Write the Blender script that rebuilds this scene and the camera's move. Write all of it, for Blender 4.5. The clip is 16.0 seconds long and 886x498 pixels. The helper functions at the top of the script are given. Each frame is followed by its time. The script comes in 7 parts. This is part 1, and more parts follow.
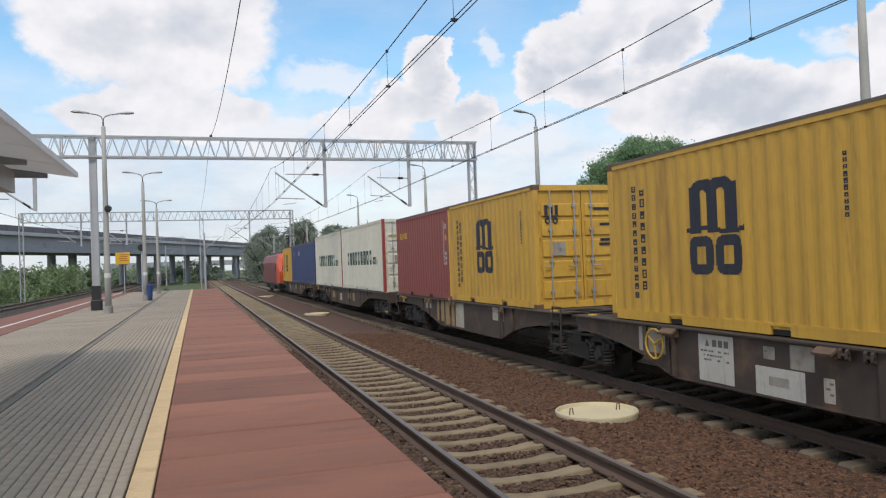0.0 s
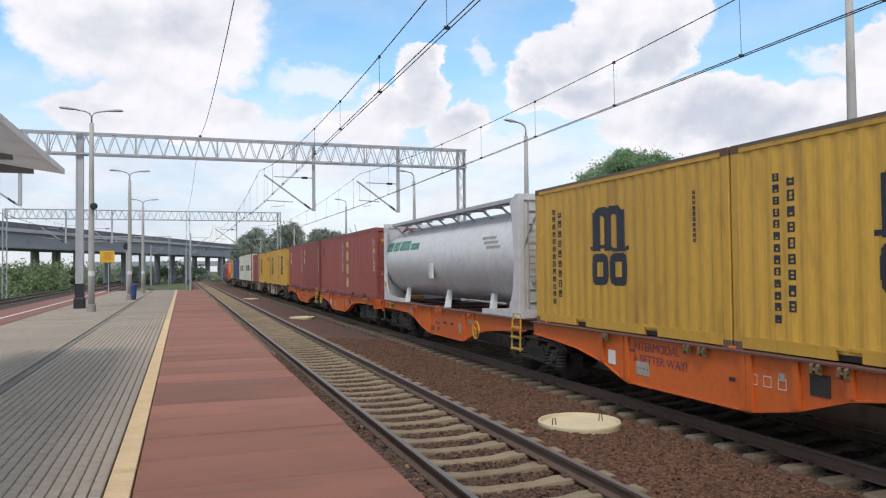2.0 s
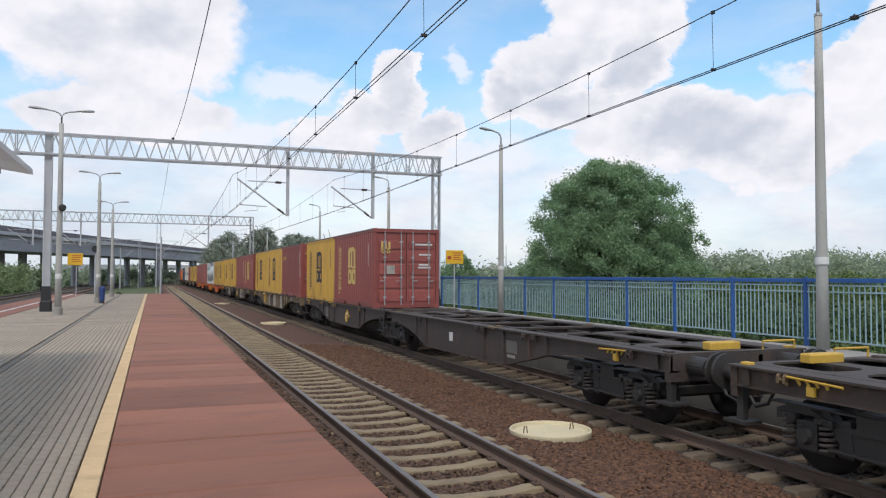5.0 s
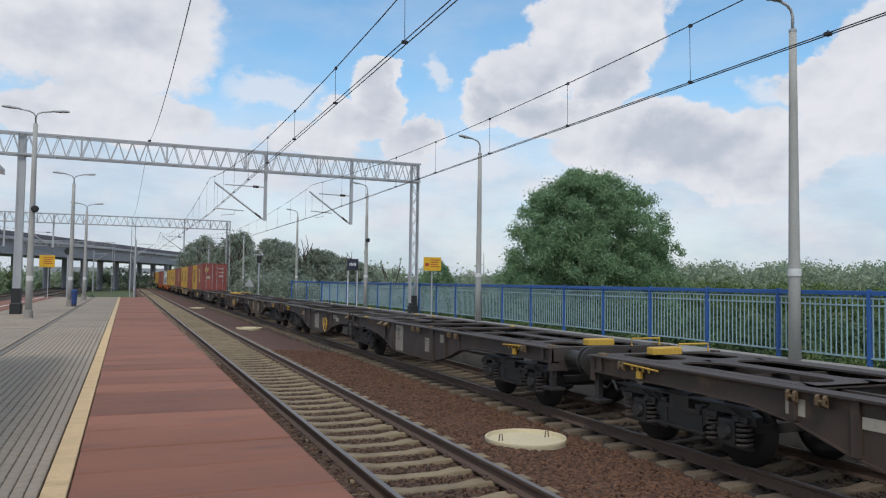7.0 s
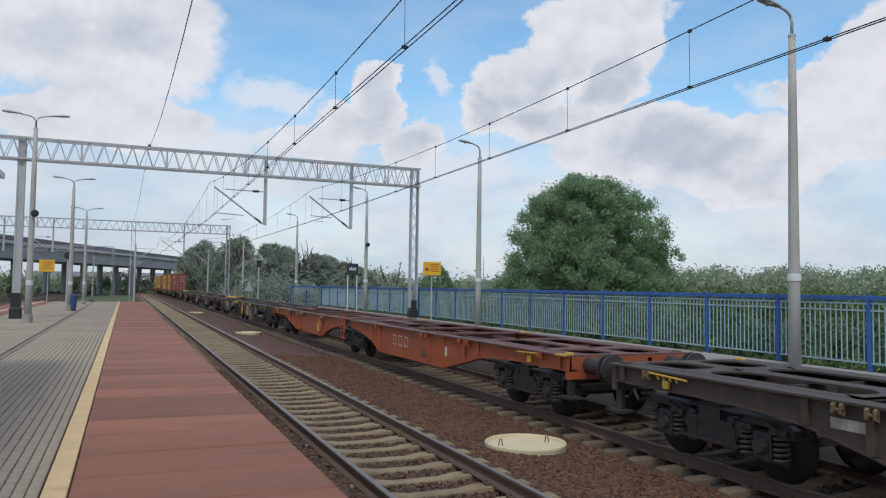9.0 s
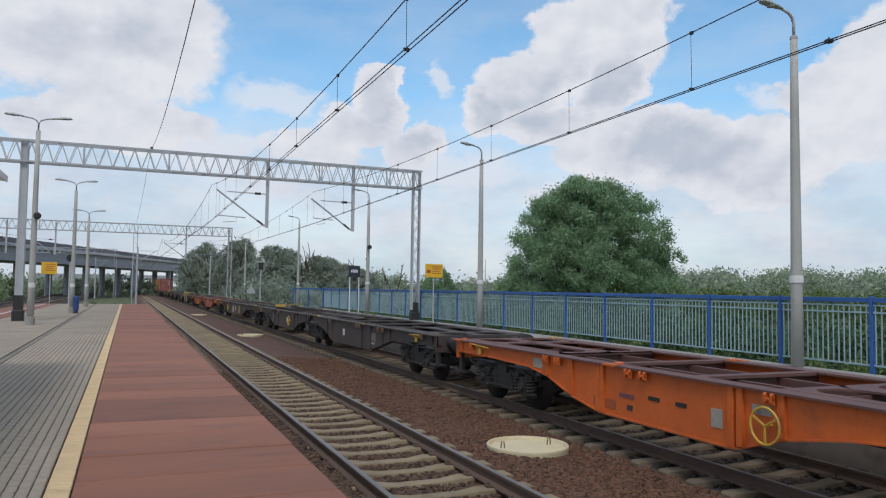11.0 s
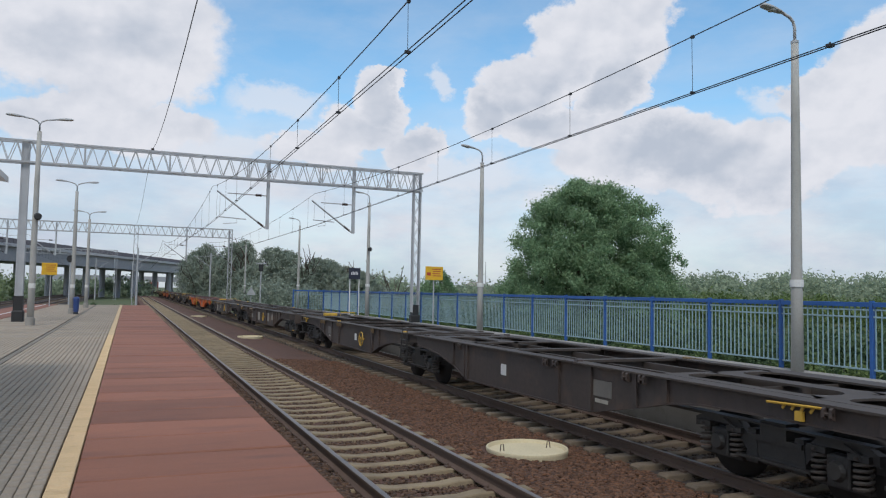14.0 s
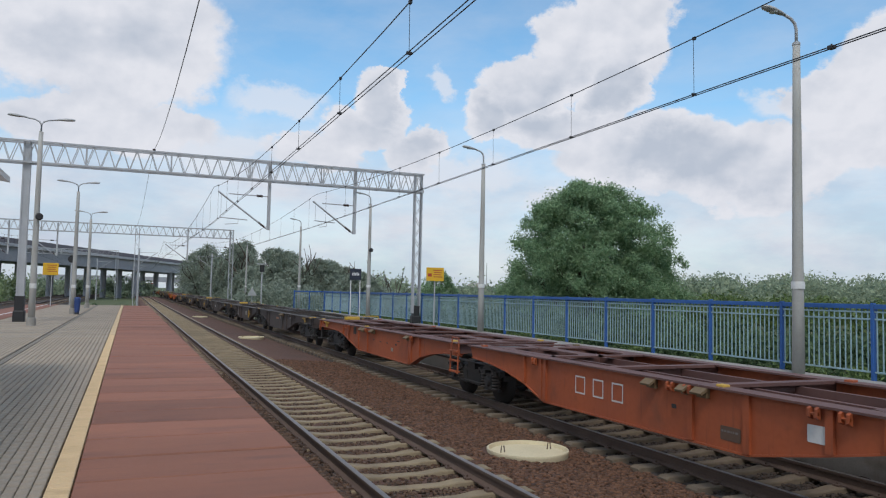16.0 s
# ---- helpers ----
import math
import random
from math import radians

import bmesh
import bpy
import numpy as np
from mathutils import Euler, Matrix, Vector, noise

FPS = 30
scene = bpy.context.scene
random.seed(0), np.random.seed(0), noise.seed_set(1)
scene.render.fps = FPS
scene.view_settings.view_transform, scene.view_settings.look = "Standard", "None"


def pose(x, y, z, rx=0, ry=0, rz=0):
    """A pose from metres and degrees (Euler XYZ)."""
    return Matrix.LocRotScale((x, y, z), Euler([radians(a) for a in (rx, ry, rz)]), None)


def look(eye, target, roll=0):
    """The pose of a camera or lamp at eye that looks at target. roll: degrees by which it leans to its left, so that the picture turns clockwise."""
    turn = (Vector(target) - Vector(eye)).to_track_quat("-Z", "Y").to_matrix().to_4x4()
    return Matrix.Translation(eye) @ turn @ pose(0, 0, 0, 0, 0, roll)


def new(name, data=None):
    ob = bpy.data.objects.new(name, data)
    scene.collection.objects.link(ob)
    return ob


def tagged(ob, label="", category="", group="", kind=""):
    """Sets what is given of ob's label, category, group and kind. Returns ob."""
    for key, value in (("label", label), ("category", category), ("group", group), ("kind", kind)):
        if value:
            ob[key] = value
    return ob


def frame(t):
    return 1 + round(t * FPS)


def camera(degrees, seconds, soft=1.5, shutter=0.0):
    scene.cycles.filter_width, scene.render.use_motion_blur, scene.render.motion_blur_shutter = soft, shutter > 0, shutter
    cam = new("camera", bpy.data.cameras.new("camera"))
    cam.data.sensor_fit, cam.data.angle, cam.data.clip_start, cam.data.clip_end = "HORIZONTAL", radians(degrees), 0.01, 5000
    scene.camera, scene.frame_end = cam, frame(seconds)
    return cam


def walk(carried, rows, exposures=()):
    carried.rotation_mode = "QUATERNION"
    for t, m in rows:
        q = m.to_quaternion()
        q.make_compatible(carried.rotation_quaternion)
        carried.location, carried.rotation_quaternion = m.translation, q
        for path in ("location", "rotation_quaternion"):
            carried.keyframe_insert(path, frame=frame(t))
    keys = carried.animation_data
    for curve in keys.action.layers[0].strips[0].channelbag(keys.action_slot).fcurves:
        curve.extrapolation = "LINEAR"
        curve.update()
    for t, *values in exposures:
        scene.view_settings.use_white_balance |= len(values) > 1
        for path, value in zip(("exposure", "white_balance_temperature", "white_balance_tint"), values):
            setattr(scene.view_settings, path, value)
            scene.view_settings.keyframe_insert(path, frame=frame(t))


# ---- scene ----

# ======== camera: hand-held on the platform, panning a little ========
EYE = (0.0, 0.0, 1.675)
cam = camera(61.22, 16.0, soft=1.2)
TURNS = [  # seconds, heading to the right of the track, tilt up, lean
    (0.0, 18.236, 0.987, -2.097),
    (0.5, 18.258, 1.218, -1.148),
    (1.0, 18.818, 1.227, -0.945),
    (1.5, 19.036, 1.550, -0.676),
    (2.0, 19.224, 1.496, -0.597),
    (2.5, 19.332, 1.566, -0.569),
    (3.0, 19.239, 1.822, -0.213),
    (3.5, 19.449, 1.776, -0.140),
    (4.0, 19.727, 1.715, -0.234),
    (6.3, 22.811, 2.521, 0.660),
    (6.5, 22.795, 2.465, 0.644),
    (7.0, 22.908, 2.581, 0.817),
    (7.5, 23.023, 2.750, 0.742),
    (8.0, 22.989, 2.848, 0.709),
    (8.5, 22.976, 2.916, 0.738),
    (9.0, 22.918, 2.938, 0.847),
    (11.5, 22.719, 3.126, 0.854),
    (12.0, 22.752, 3.144, 1.002),
    (12.5, 22.754, 3.196, 0.995),
    (13.0, 22.705, 3.227, 1.074),
    (13.5, 22.723, 3.264, 1.128),
    (14.0, 22.747, 3.296, 1.082),
    (14.5, 22.802, 3.288, 1.153),
    (15.0, 22.764, 3.310, 1.165),
    (15.5, 22.748, 3.339, 1.163),
    (16.0, 22.668, 3.375, 1.214),
]


def gaze(yaw, tilt, lean):
    a, b = radians(yaw), radians(tilt)
    way = Vector((math.sin(a) * math.cos(b), math.cos(a) * math.cos(b), math.sin(b)))
    return look(EYE, Vector(EYE) + way, lean)


EXPOSURES = [(0.0, 0.12, 6750, 14), (0.5, 0.17, 6750, 15), (1.0, 0.40, 6700, 18), (1.5, 0.38, 6700, 17), (2.0, 0.20, 6700, 15), (2.5, 0.05, 6750, 15),
             (3.0, 0.22, 6700, 17), (3.5, 0.22, 6700, 16), (4.2, 0.28, 6700, 16), (6.3, -0.10, 6500, 13), (16.0, -0.12, 6400, 13)]
walk(cam, [(t, gaze(a, b, c)) for t, a, b, c in TURNS], EXPOSURES)

# ======== sky, clouds and sun ========
world = bpy.data.worlds.new("sky")
scene.world = world
world.use_nodes = True
wt = world.node_tree
wt.nodes.clear()


def wnode(kind, **kw):
    n = wt.nodes.new(kind)
    for k, v in kw.items():
        if k in n.inputs:
            n.inputs[k].default_value = v
    return n


def wmath(op, a, b=None, clamp=False):
    n = wt.nodes.new("ShaderNodeMath")
    n.operation, n.use_clamp = op, clamp
    for i, v in enumerate((a, b)):
        if v is None:
            continue
        if isinstance(v, (int, float)):
            n.inputs[i].default_value = v
        else:
            wt.links.new(v, n.inputs[i])
    return n.outputs[0]


SUN_EL, SUN_AZ = radians(54), radians(207)   # behind the camera, to the left
sky = wt.nodes.new("ShaderNodeTexSky")
sky.sky_type = "NISHITA"
sky.sun_disc = False
sky.sun_elevation, sky.sun_rotation = SUN_EL, SUN_AZ
sky.air_density, sky.dust_density, sky.ozone_density = 1.0, 1.2, 1.5
geo = wt.nodes.new("ShaderNodeTexCoord")
sep = wt.nodes.new("ShaderNodeSeparateXYZ")
nrm = wt.nodes.new("ShaderNodeVectorMath")
nrm.operation = "NORMALIZE"
wt.links.new(geo.outputs["Generated"], nrm.inputs[0])
wt.links.new(nrm.outputs[0], sep.inputs[0])
# bearing and height over the horizon, in degrees
bearing = wmath("MULTIPLY", wmath("ARCTAN2", sep.outputs[0], sep.outputs[1]), 57.296)
height = wmath("MULTIPLY", wmath("ARCSINE", sep.outputs[2]), 57.296)
comb = wt.nodes.new("ShaderNodeCombineXYZ")
wt.links.new(bearing, comb.inputs[0])
wt.links.new(height, comb.inputs[1])


def vec(op, a, b):
    n = wt.nodes.new("ShaderNodeVectorMath")
    n.operation = op
    for i, v in enumerate((a, b)):
        if isinstance(v, tuple):
            n.inputs[i].default_value = v
        elif v is not None:
            wt.links.new(v, n.inputs[i])
    return n.outputs["Value" if op == "LENGTH" else 0]


def cloud_noise(scale, detail, rough, dx, dy, stretch=1.0, colour=False):
    mp = wt.nodes.new("ShaderNodeMapping")
    mp.inputs["Location"].default_value = (dx, dy, 3.1)
    mp.inputs["Scale"].default_value = (scale, scale * stretch, scale)
    wt.links.new(comb.outputs[0], mp.inputs[0])
    n = wnode("ShaderNodeTexNoise", Scale=1.0, Detail=detail, Roughness=rough)
    wt.links.new(mp.outputs[0], n.inputs["Vector"])
    return n.outputs["Color" if colour else "Fac"]


def ramp(v, lo, hi, a=0.0, b=1.0):
    r = wt.nodes.new("ShaderNodeMapRange")
    r.interpolation_type = "SMOOTHSTEP"
    for key, q in (("From Min", lo), ("From Max", hi), ("To Min", a), ("To Max", b)):
        r.inputs[key].default_value = q
    wt.links.new(v, r.inputs["Value"])
    return r.outputs[0]


def tint(fac, a, b):
    x = wt.nodes.new("ShaderNodeMix")
    x.data_type = "RGBA"
    wt.links.new(fac, x.inputs["Factor"])
    for sock, v in (("A", a), ("B", b)):
        if isinstance(v, tuple):
            x.inputs[sock].default_value = v
        else:
            wt.links.new(v, x.inputs[sock])
    return x.outputs["Result"]


# billowing edges: bearings are stirred by noise before the heaps are laid out
stir = vec("MULTIPLY", vec("SUBTRACT", cloud_noise(0.16, 9.0, 0.62, 2.3, 0.7, 1.3, True), (0.5, 0.5, 0.5)), (7.5, 6.0, 0.0))
stirred = vec("ADD", comb.outputs[0], stir)


def heap_field(rows):
    field = None
    for az, el, ra, re_ in rows:
        d = vec("LENGTH", vec("MULTIPLY", vec("SUBTRACT", stirred, (az, el, 0.0)), (1 / ra, 1 / re_, 0.0)), None)
        f = wmath("SUBTRACT", 1.0, d)
        field = f if field is None else wmath("MAXIMUM", field, f)
    return field


# heaps of cloud: bearing, height, half width, half height
HEAPS = [(-2.5, 17.3, 9.7, 5.2), (-3.4, 22.8, 8.7, 5.3), (-1.9, 11.1, 8.7, 2.3), (17.3, 14.0, 2.4, 2.6), (15.7, 12.2, 3.7, 2.2), (13.1, 10.6, 4.3, 1.7),
         (18.5, 15.4, 1.1, 1.2), (20.7, 11.2, 2.7, 1.7), (35.9, 19.3, 4.5, 3.9), (32.1, 17.9, 4.0, 3.6), (29.1, 15.5, 4.0, 2.6), (35.7, 15.5, 2.7, 2.7),
         (26.3, 13.9, 3.1, 2.1), (31.3, 13.0, 5.6, 1.9), (36.3, 23.2, 4.2, 3.0), (52.7, 15.2, 4.1, 3.9), (50.1, 13.9, 3.2, 2.4), (52.8, 11.0, 4.3, 3.0),
         (39.6, 10.3, 9.1, 3.0), (45.8, 9.6, 7.4, 3.0)]
# thin torn wisps
WISPS = [(9.5, 14.1, 4.2, 1.3), (22.0, 15.6, 1.1, 1.1), (7.7, 10.5, 2.8, 1.0), (46.9, 13.6, 2.4, 1.2), (30.0, 7.1, 2.0, 1.2), (48.7, 11.8, 2.8, 1.0), (5.0, 9.5, 5.0, 1.6), (24.0, 9.5, 6.0, 1.6)]
heaps, wisps = heap_field(HEAPS), heap_field(WISPS)
# beyond the view the same broken cloud goes on
away = ramp(vec("LENGTH", vec("SUBTRACT", comb.outputs[0], (23.0, 6.0, 0.0)), None), 32.0, 44.0)
broken = wmath("MULTIPLY", wmath("SUBTRACT", cloud_noise(0.05, 8.0, 0.58, 5.1, 9.2), 0.46), 3.0)
heaps = wmath("MAXIMUM", heaps, wmath("ADD", broken, wmath("MULTIPLY", wmath("SUBTRACT", away, 1.0), 3.0)))
heap_mask = ramp(heaps, -0.02, 0.17)
wisp_mask = wmath("MULTIPLY", ramp(wisps, -0.05, 0.55), 0.72)
# a milky veil, thicker towards the horizon
fine = cloud_noise(0.11, 7.0, 0.6, 8.3, 1.7, 2.6)
veil = wmath("ADD", ramp(height, 15.5, 7.5, 0.10, 0.84), wmath("MULTIPLY", wmath("SUBTRACT", fine, 0.5), 0.75), True)
SKY_STRENGTH = 0.13
glow = lambda *c: tuple(v / SKY_STRENGTH for v in c) + (1,)
relief = wmath("MULTIPLY", wmath("SUBTRACT", cloud_noise(0.17, 7.0, 0.56, 2.3, 0.7, 1.2), cloud_noise(0.17, 4.0, 0.5, 2.36, 0.50, 1.2)), 2.1)
depth = ramp(heaps, 0.10, 0.70, 0.0, 0.80)
grey = wmath("ADD", wmath("MULTIPLY", depth, ramp(cloud_noise(0.075, 4.0, 0.5, 4.4, 7.7, 1.7), 0.42, 0.64)), wmath("SUBTRACT", 0.10, relief), True)
heap_colour = tint(grey, glow(0.825, 0.85, 0.89), glow(0.53, 0.595, 0.68))
veil_colour = tint(ramp(cloud_noise(0.09, 6.0, 0.6, 1.9, 6.4, 2.4), 0.36, 0.66), glow(0.77, 0.80, 0.845), glow(0.57, 0.65, 0.755))
sky_gain = wt.nodes.new("ShaderNodeMix")
sky_gain.data_type, sky_gain.blend_type = "RGBA", "MULTIPLY"
sky_gain.inputs["Factor"].default_value = 1.0
sky_gain.inputs["B"].default_value = (1.12, 1.53, 1.54, 1)
wt.links.new(sky.outputs[0], sky_gain.inputs["A"])
whole = tint(veil, sky_gain.outputs["Result"], veil_colour)
whole = tint(wisp_mask, whole, glow(0.80, 0.84, 0.89))
whole = tint(heap_mask, whole, heap_colour)
bg = wnode("ShaderNodeBackground", Strength=SKY_STRENGTH)
wout = wt.nodes.new("ShaderNodeOutputWorld")
wt.links.new(whole, bg.inputs["Color"])
wt.links.new(bg.outputs[0], wout.inputs[0])

sun = new("sun", bpy.data.lights.new("sun", "SUN"))
sun.data.energy, sun.data.angle, sun.data.color = 1.62, radians(12), (1.0, 0.955, 0.89)
sun_way = Vector((math.sin(SUN_AZ) * math.cos(SUN_EL), math.cos(SUN_AZ) * math.cos(SUN_EL), math.sin(SUN_EL)))
sun.matrix_world = look(sun_way * 50, (0, 0, 0))


# ======== materials ========
def material(name, base, other=None, rough=0.7, metal=0.0, grain=8.0, coarse=1.0, bump=0.15, dirt=None, dirt_amount=0.0, stretch=(1, 1, 1), vary=0.0, bump_scale=None, streak=None, streak_amount=0.1):
    """Paint, stone or metal with variation at two scales, dirt and fine relief, in the thing's own space."""
    m = bpy.data.materials.new(name)
    m.use_nodes = True
    t = m.node_tree
    p = t.nodes["Principled BSDF"]
    p.inputs["Roughness"].default_value, p.inputs["Metallic"].default_value = rough, metal
    other = other or tuple(c * 0.78 for c in base)
    tc = t.nodes.new("ShaderNodeTexCoord")
    info = t.nodes.new("ShaderNodeObjectInfo")
    shift = t.nodes.new("ShaderNodeVectorMath")
    shift.operation = "MULTIPLY_ADD"
    t.links.new(info.outputs["Random"], shift.inputs[0])
    shift.inputs[1].default_value = (37.0, 53.0, 71.0)
    t.links.new(tc.outputs["Object"], shift.inputs[2])
    mp = t.nodes.new("ShaderNodeMapping")
    mp.inputs["Scale"].default_value = stretch
    t.links.new(shift.outputs[0], mp.inputs[0])

    def noise_at(scale, detail=5.0):
        n = t.nodes.new("ShaderNodeTexNoise")
        n.inputs["Scale"].default_value, n.inputs["Detail"].default_value = scale, detail
        t.links.new(mp.outputs[0], n.inputs["Vector"])
        return n.outputs["Fac"]

    def blend(fac, a, b, lo, hi):
        r = t.nodes.new("ShaderNodeMapRange")
        r.inputs["From Min"].default_value, r.inputs["From Max"].default_value = lo, hi
        t.links.new(fac, r.inputs["Value"])
        x = t.nodes.new("ShaderNodeMix")
        x.data_type = "RGBA"
        t.links.new(r.outputs[0], x.inputs["Factor"])
        for sock, v in (("A", a), ("B", b)):
            if isinstance(v, tuple):
                x.inputs[sock].default_value = (*v, 1)
            else:
                t.links.new(v, x.inputs[sock])
        return x.outputs["Result"]

    col = blend(noise_at(coarse), base, other, 0.3, 0.7)
    fine = noise_at(grain)
    col = blend(fine, col, tuple(c * 0.72 for c in base), 0.45, 0.95)
    if dirt:
        col = blend(noise_at(coarse * 1.7 + 0.3, 8.0), col, dirt, 0.72 - dirt_amount, 0.92 - dirt_amount * 0.5)
    if streak:
        sm = t.nodes.new("ShaderNodeMapping")
        sm.inputs["Scale"].default_value = (5.0, 5.0, 0.45)
        t.links.new(shift.outputs[0], sm.inputs[0])
        sn = t.nodes.new("ShaderNodeTexNoise")
        sn.inputs["Scale"].default_value, sn.inputs["Detail"].default_value, sn.inputs["Roughness"].default_value = 1.6, 9.0, 0.65
        t.links.new(sm.outputs[0], sn.inputs["Vector"])
        col = blend(sn.outputs["Fac"], col, streak, 0.70 - streak_amount, 1.0 - streak_amount)
    if vary:
        h = t.nodes.new("ShaderNodeHueSaturation")
        r = t.nodes.new("ShaderNodeMapRange")
        r.inputs["To Min"].default_value, r.inputs["To Max"].default_value = 1 - vary, 1 + vary
        t.links.new(info.outputs["Random"], r.inputs["Value"])
        t.links.new(r.outputs[0], h.inputs["Value"])
        t.links.new(col, h.inputs["Color"])
        col = h.outputs[0]
    t.links.new(col, p.inputs["Base Color"])
    if bump:
        b = t.nodes.new("ShaderNodeBump")
        b.inputs["Strength"].default_value, b.inputs["Distance"].default_value = bump, 0.02
        t.links.new(noise_at(bump_scale, 3.0) if bump_scale else fine, b.inputs["Height"])
        t.links.new(b.outputs[0], p.inputs["Normal"])
    return m


def island_material(name, dark, light, rough=0.9, translucent=0.0):
    """For heaps of small pieces: each piece has its own tone."""
    m = bpy.data.materials.new(name)
    m.use_nodes = True
    t = m.node_tree
    p = t.nodes["Principled BSDF"]
    p.inputs["Roughness"].default_value = rough
    g = t.nodes.new("ShaderNodeNewGeometry")
    x = t.nodes.new("ShaderNodeMix")
    x.data_type = "RGBA"
    x.inputs["A"].default_value, x.inputs["B"].default_value = (*dark, 1), (*light, 1)
    t.links.new(g.outputs["Random Per Island"], x.inputs["Factor"])
    t.links.new(x.outputs["Result"], p.inputs["Base Color"])
    if translucent:
        p.inputs["Specular IOR Level"].default_value = 0.2
        tr = t.nodes.new("ShaderNodeBsdfTranslucent")
        t.links.new(x.outputs["Result"], tr.inputs["Color"])
        ms = t.nodes.new("ShaderNodeMixShader")
        ms.inputs[0].default_value = translucent
        t.links.new(p.outputs[0], ms.inputs[1])
        t.links.new(tr.outputs[0], ms.inputs[2])
        t.links.new(ms.outputs[0], t.nodes["Material Output"].inputs[0])
    return m


RUST = (0.09, 0.035, 0.018)
SOOT = (0.025, 0.022, 0.02)
yellow_paint = material("yellow_paint", (0.60, 0.345, 0.047), (0.50, 0.286, 0.045), 0.55, grain=14, coarse=0.9, bump=0.04, dirt=(0.21, 0.10, 0.035), dirt_amount=0.155, stretch=(1, 1, 0.28), vary=0.10, streak=(0.17, 0.085, 0.03), streak_amount=0.10)
red_paint = material("oxide_red_paint", (0.28, 0.069, 0.055), (0.23, 0.06, 0.05), 0.55, grain=14, coarse=0.8, bump=0.04, dirt=(0.24, 0.10, 0.085), dirt_amount=0.06, stretch=(1, 1, 0.3), vary=0.16, streak=(0.09, 0.03, 0.03), streak_amount=0.10)
blue_paint = material("navy_blue_paint", (0.035, 0.06, 0.16), None, 0.5, grain=12, bump=0.04, dirt=(0.08, 0.08, 0.1), dirt_amount=0.05)
white_paint = material("cream_white_paint", (0.68, 0.66, 0.55), (0.60, 0.58, 0.48), 0.5, grain=10, bump=0.03, dirt=(0.4, 0.36, 0.28), dirt_amount=0.08, stretch=(1, 1, 0.3))
tank_white = material("dull_white_tank_cladding", (0.60, 0.605, 0.605), (0.56, 0.565, 0.565), 0.42, 0.12, grain=5, coarse=0.35, bump=0.0, dirt=(0.36, 0.36, 0.36), dirt_amount=0.05)
roof_edge = material("weathered_grey_brown_rail", (0.15, 0.12, 0.095), (0.11, 0.085, 0.07), 0.75, grain=18, bump=0.1)
frame_rust = material("rusted_corner_steel", (0.15, 0.085, 0.05), (0.10, 0.055, 0.035), 0.75, grain=20, bump=0.15)
rod_steel = material("galvanised_rod", (0.42, 0.42, 0.42), None, 0.45, 0.5, grain=30, bump=0.05)
navy_mark = material("navy_marking_paint", (0.014, 0.018, 0.032), (0.024, 0.027, 0.04), 0.6, grain=20, bump=0.0, dirt=(0.3, 0.19, 0.05), dirt_amount=0.04)
yellow_mark = material("yellow_marking_paint", (0.62, 0.45, 0.14), (0.52, 0.38, 0.12), 0.6, grain=20, bump=0.0, dirt=(0.2, 0.06, 0.05), dirt_amount=0.05)
white_mark = material("white_marking_paint", (0.62, 0.60, 0.57), None, 0.6, grain=25, bump=0.0)
green_mark = material("green_marking_paint", (0.02, 0.22, 0.13), None, 0.5, grain=20, bump=0.0)
swap_mark = material("dark_green_marking_paint", (0.03, 0.09, 0.07), None, 0.6, grain=20, bump=0.0)
post_red = material("dull_red_post_paint", (0.34, 0.05, 0.035), None, 0.6, grain=14, bump=0.02)
violet_mark = material("faded_violet_marking", (0.18, 0.06, 0.09), None, 0.6, grain=20, bump=0.0)
label_grey = material("grey_white_stencil_panel", (0.36, 0.335, 0.29), (0.27, 0.25, 0.215), 0.7, grain=16, coarse=2.5, bump=0.02, dirt=(0.09, 0.07, 0.055), dirt_amount=0.17, streak=(0.12, 0.09, 0.07), streak_amount=0.16)
ochre_panel = material("ochre_sill_panel", (0.36, 0.25, 0.115), (0.28, 0.185, 0.09), 0.65, grain=14, coarse=1.6, bump=0.04, dirt=(0.11, 0.06, 0.03), dirt_amount=0.16, streak=(0.13, 0.07, 0.035), streak_amount=0.16)
cream_panel = material("dirty_cream_sill_panel", (0.44, 0.40, 0.32), (0.36, 0.33, 0.27), 0.65, grain=14, coarse=1.6, bump=0.03, dirt=(0.17, 0.12, 0.08), dirt_amount=0.13, streak=(0.16, 0.10, 0.06), streak_amount=0.14)
brown_panel = material("rusty_brown_sill_panel", (0.12, 0.068, 0.042), (0.085, 0.05, 0.034), 0.7, grain=14, coarse=1.6, bump=0.06, dirt=(0.045, 0.03, 0.024), dirt_amount=0.14)
worn_pale = material("rubbed_pale_sill_paint", (0.35, 0.325, 0.275), (0.27, 0.245, 0.205), 0.65, grain=18, coarse=2.2, bump=0.04, dirt=(0.12, 0.075, 0.045), dirt_amount=0.2, streak=(0.15, 0.10, 0.065), streak_amount=0.17)
rust_brown = material("bare_rusty_sill_steel", (0.16, 0.098, 0.062), (0.10, 0.064, 0.044), 0.75, grain=18, coarse=1.8, bump=0.08, dirt=(0.05, 0.035, 0.027), dirt_amount=0.16)
dusty_white = material("dusty_white_sill_paint", (0.50, 0.485, 0.44), (0.44, 0.42, 0.375), 0.6, grain=18, coarse=1.6, bump=0.02, dirt=(0.22, 0.17, 0.12), dirt_amount=0.09, streak=(0.25, 0.2, 0.15), streak_amount=0.12)
label_white = material("white_label_plate", (0.68, 0.68, 0.66), None, 0.5, grain=16, bump=0.0)
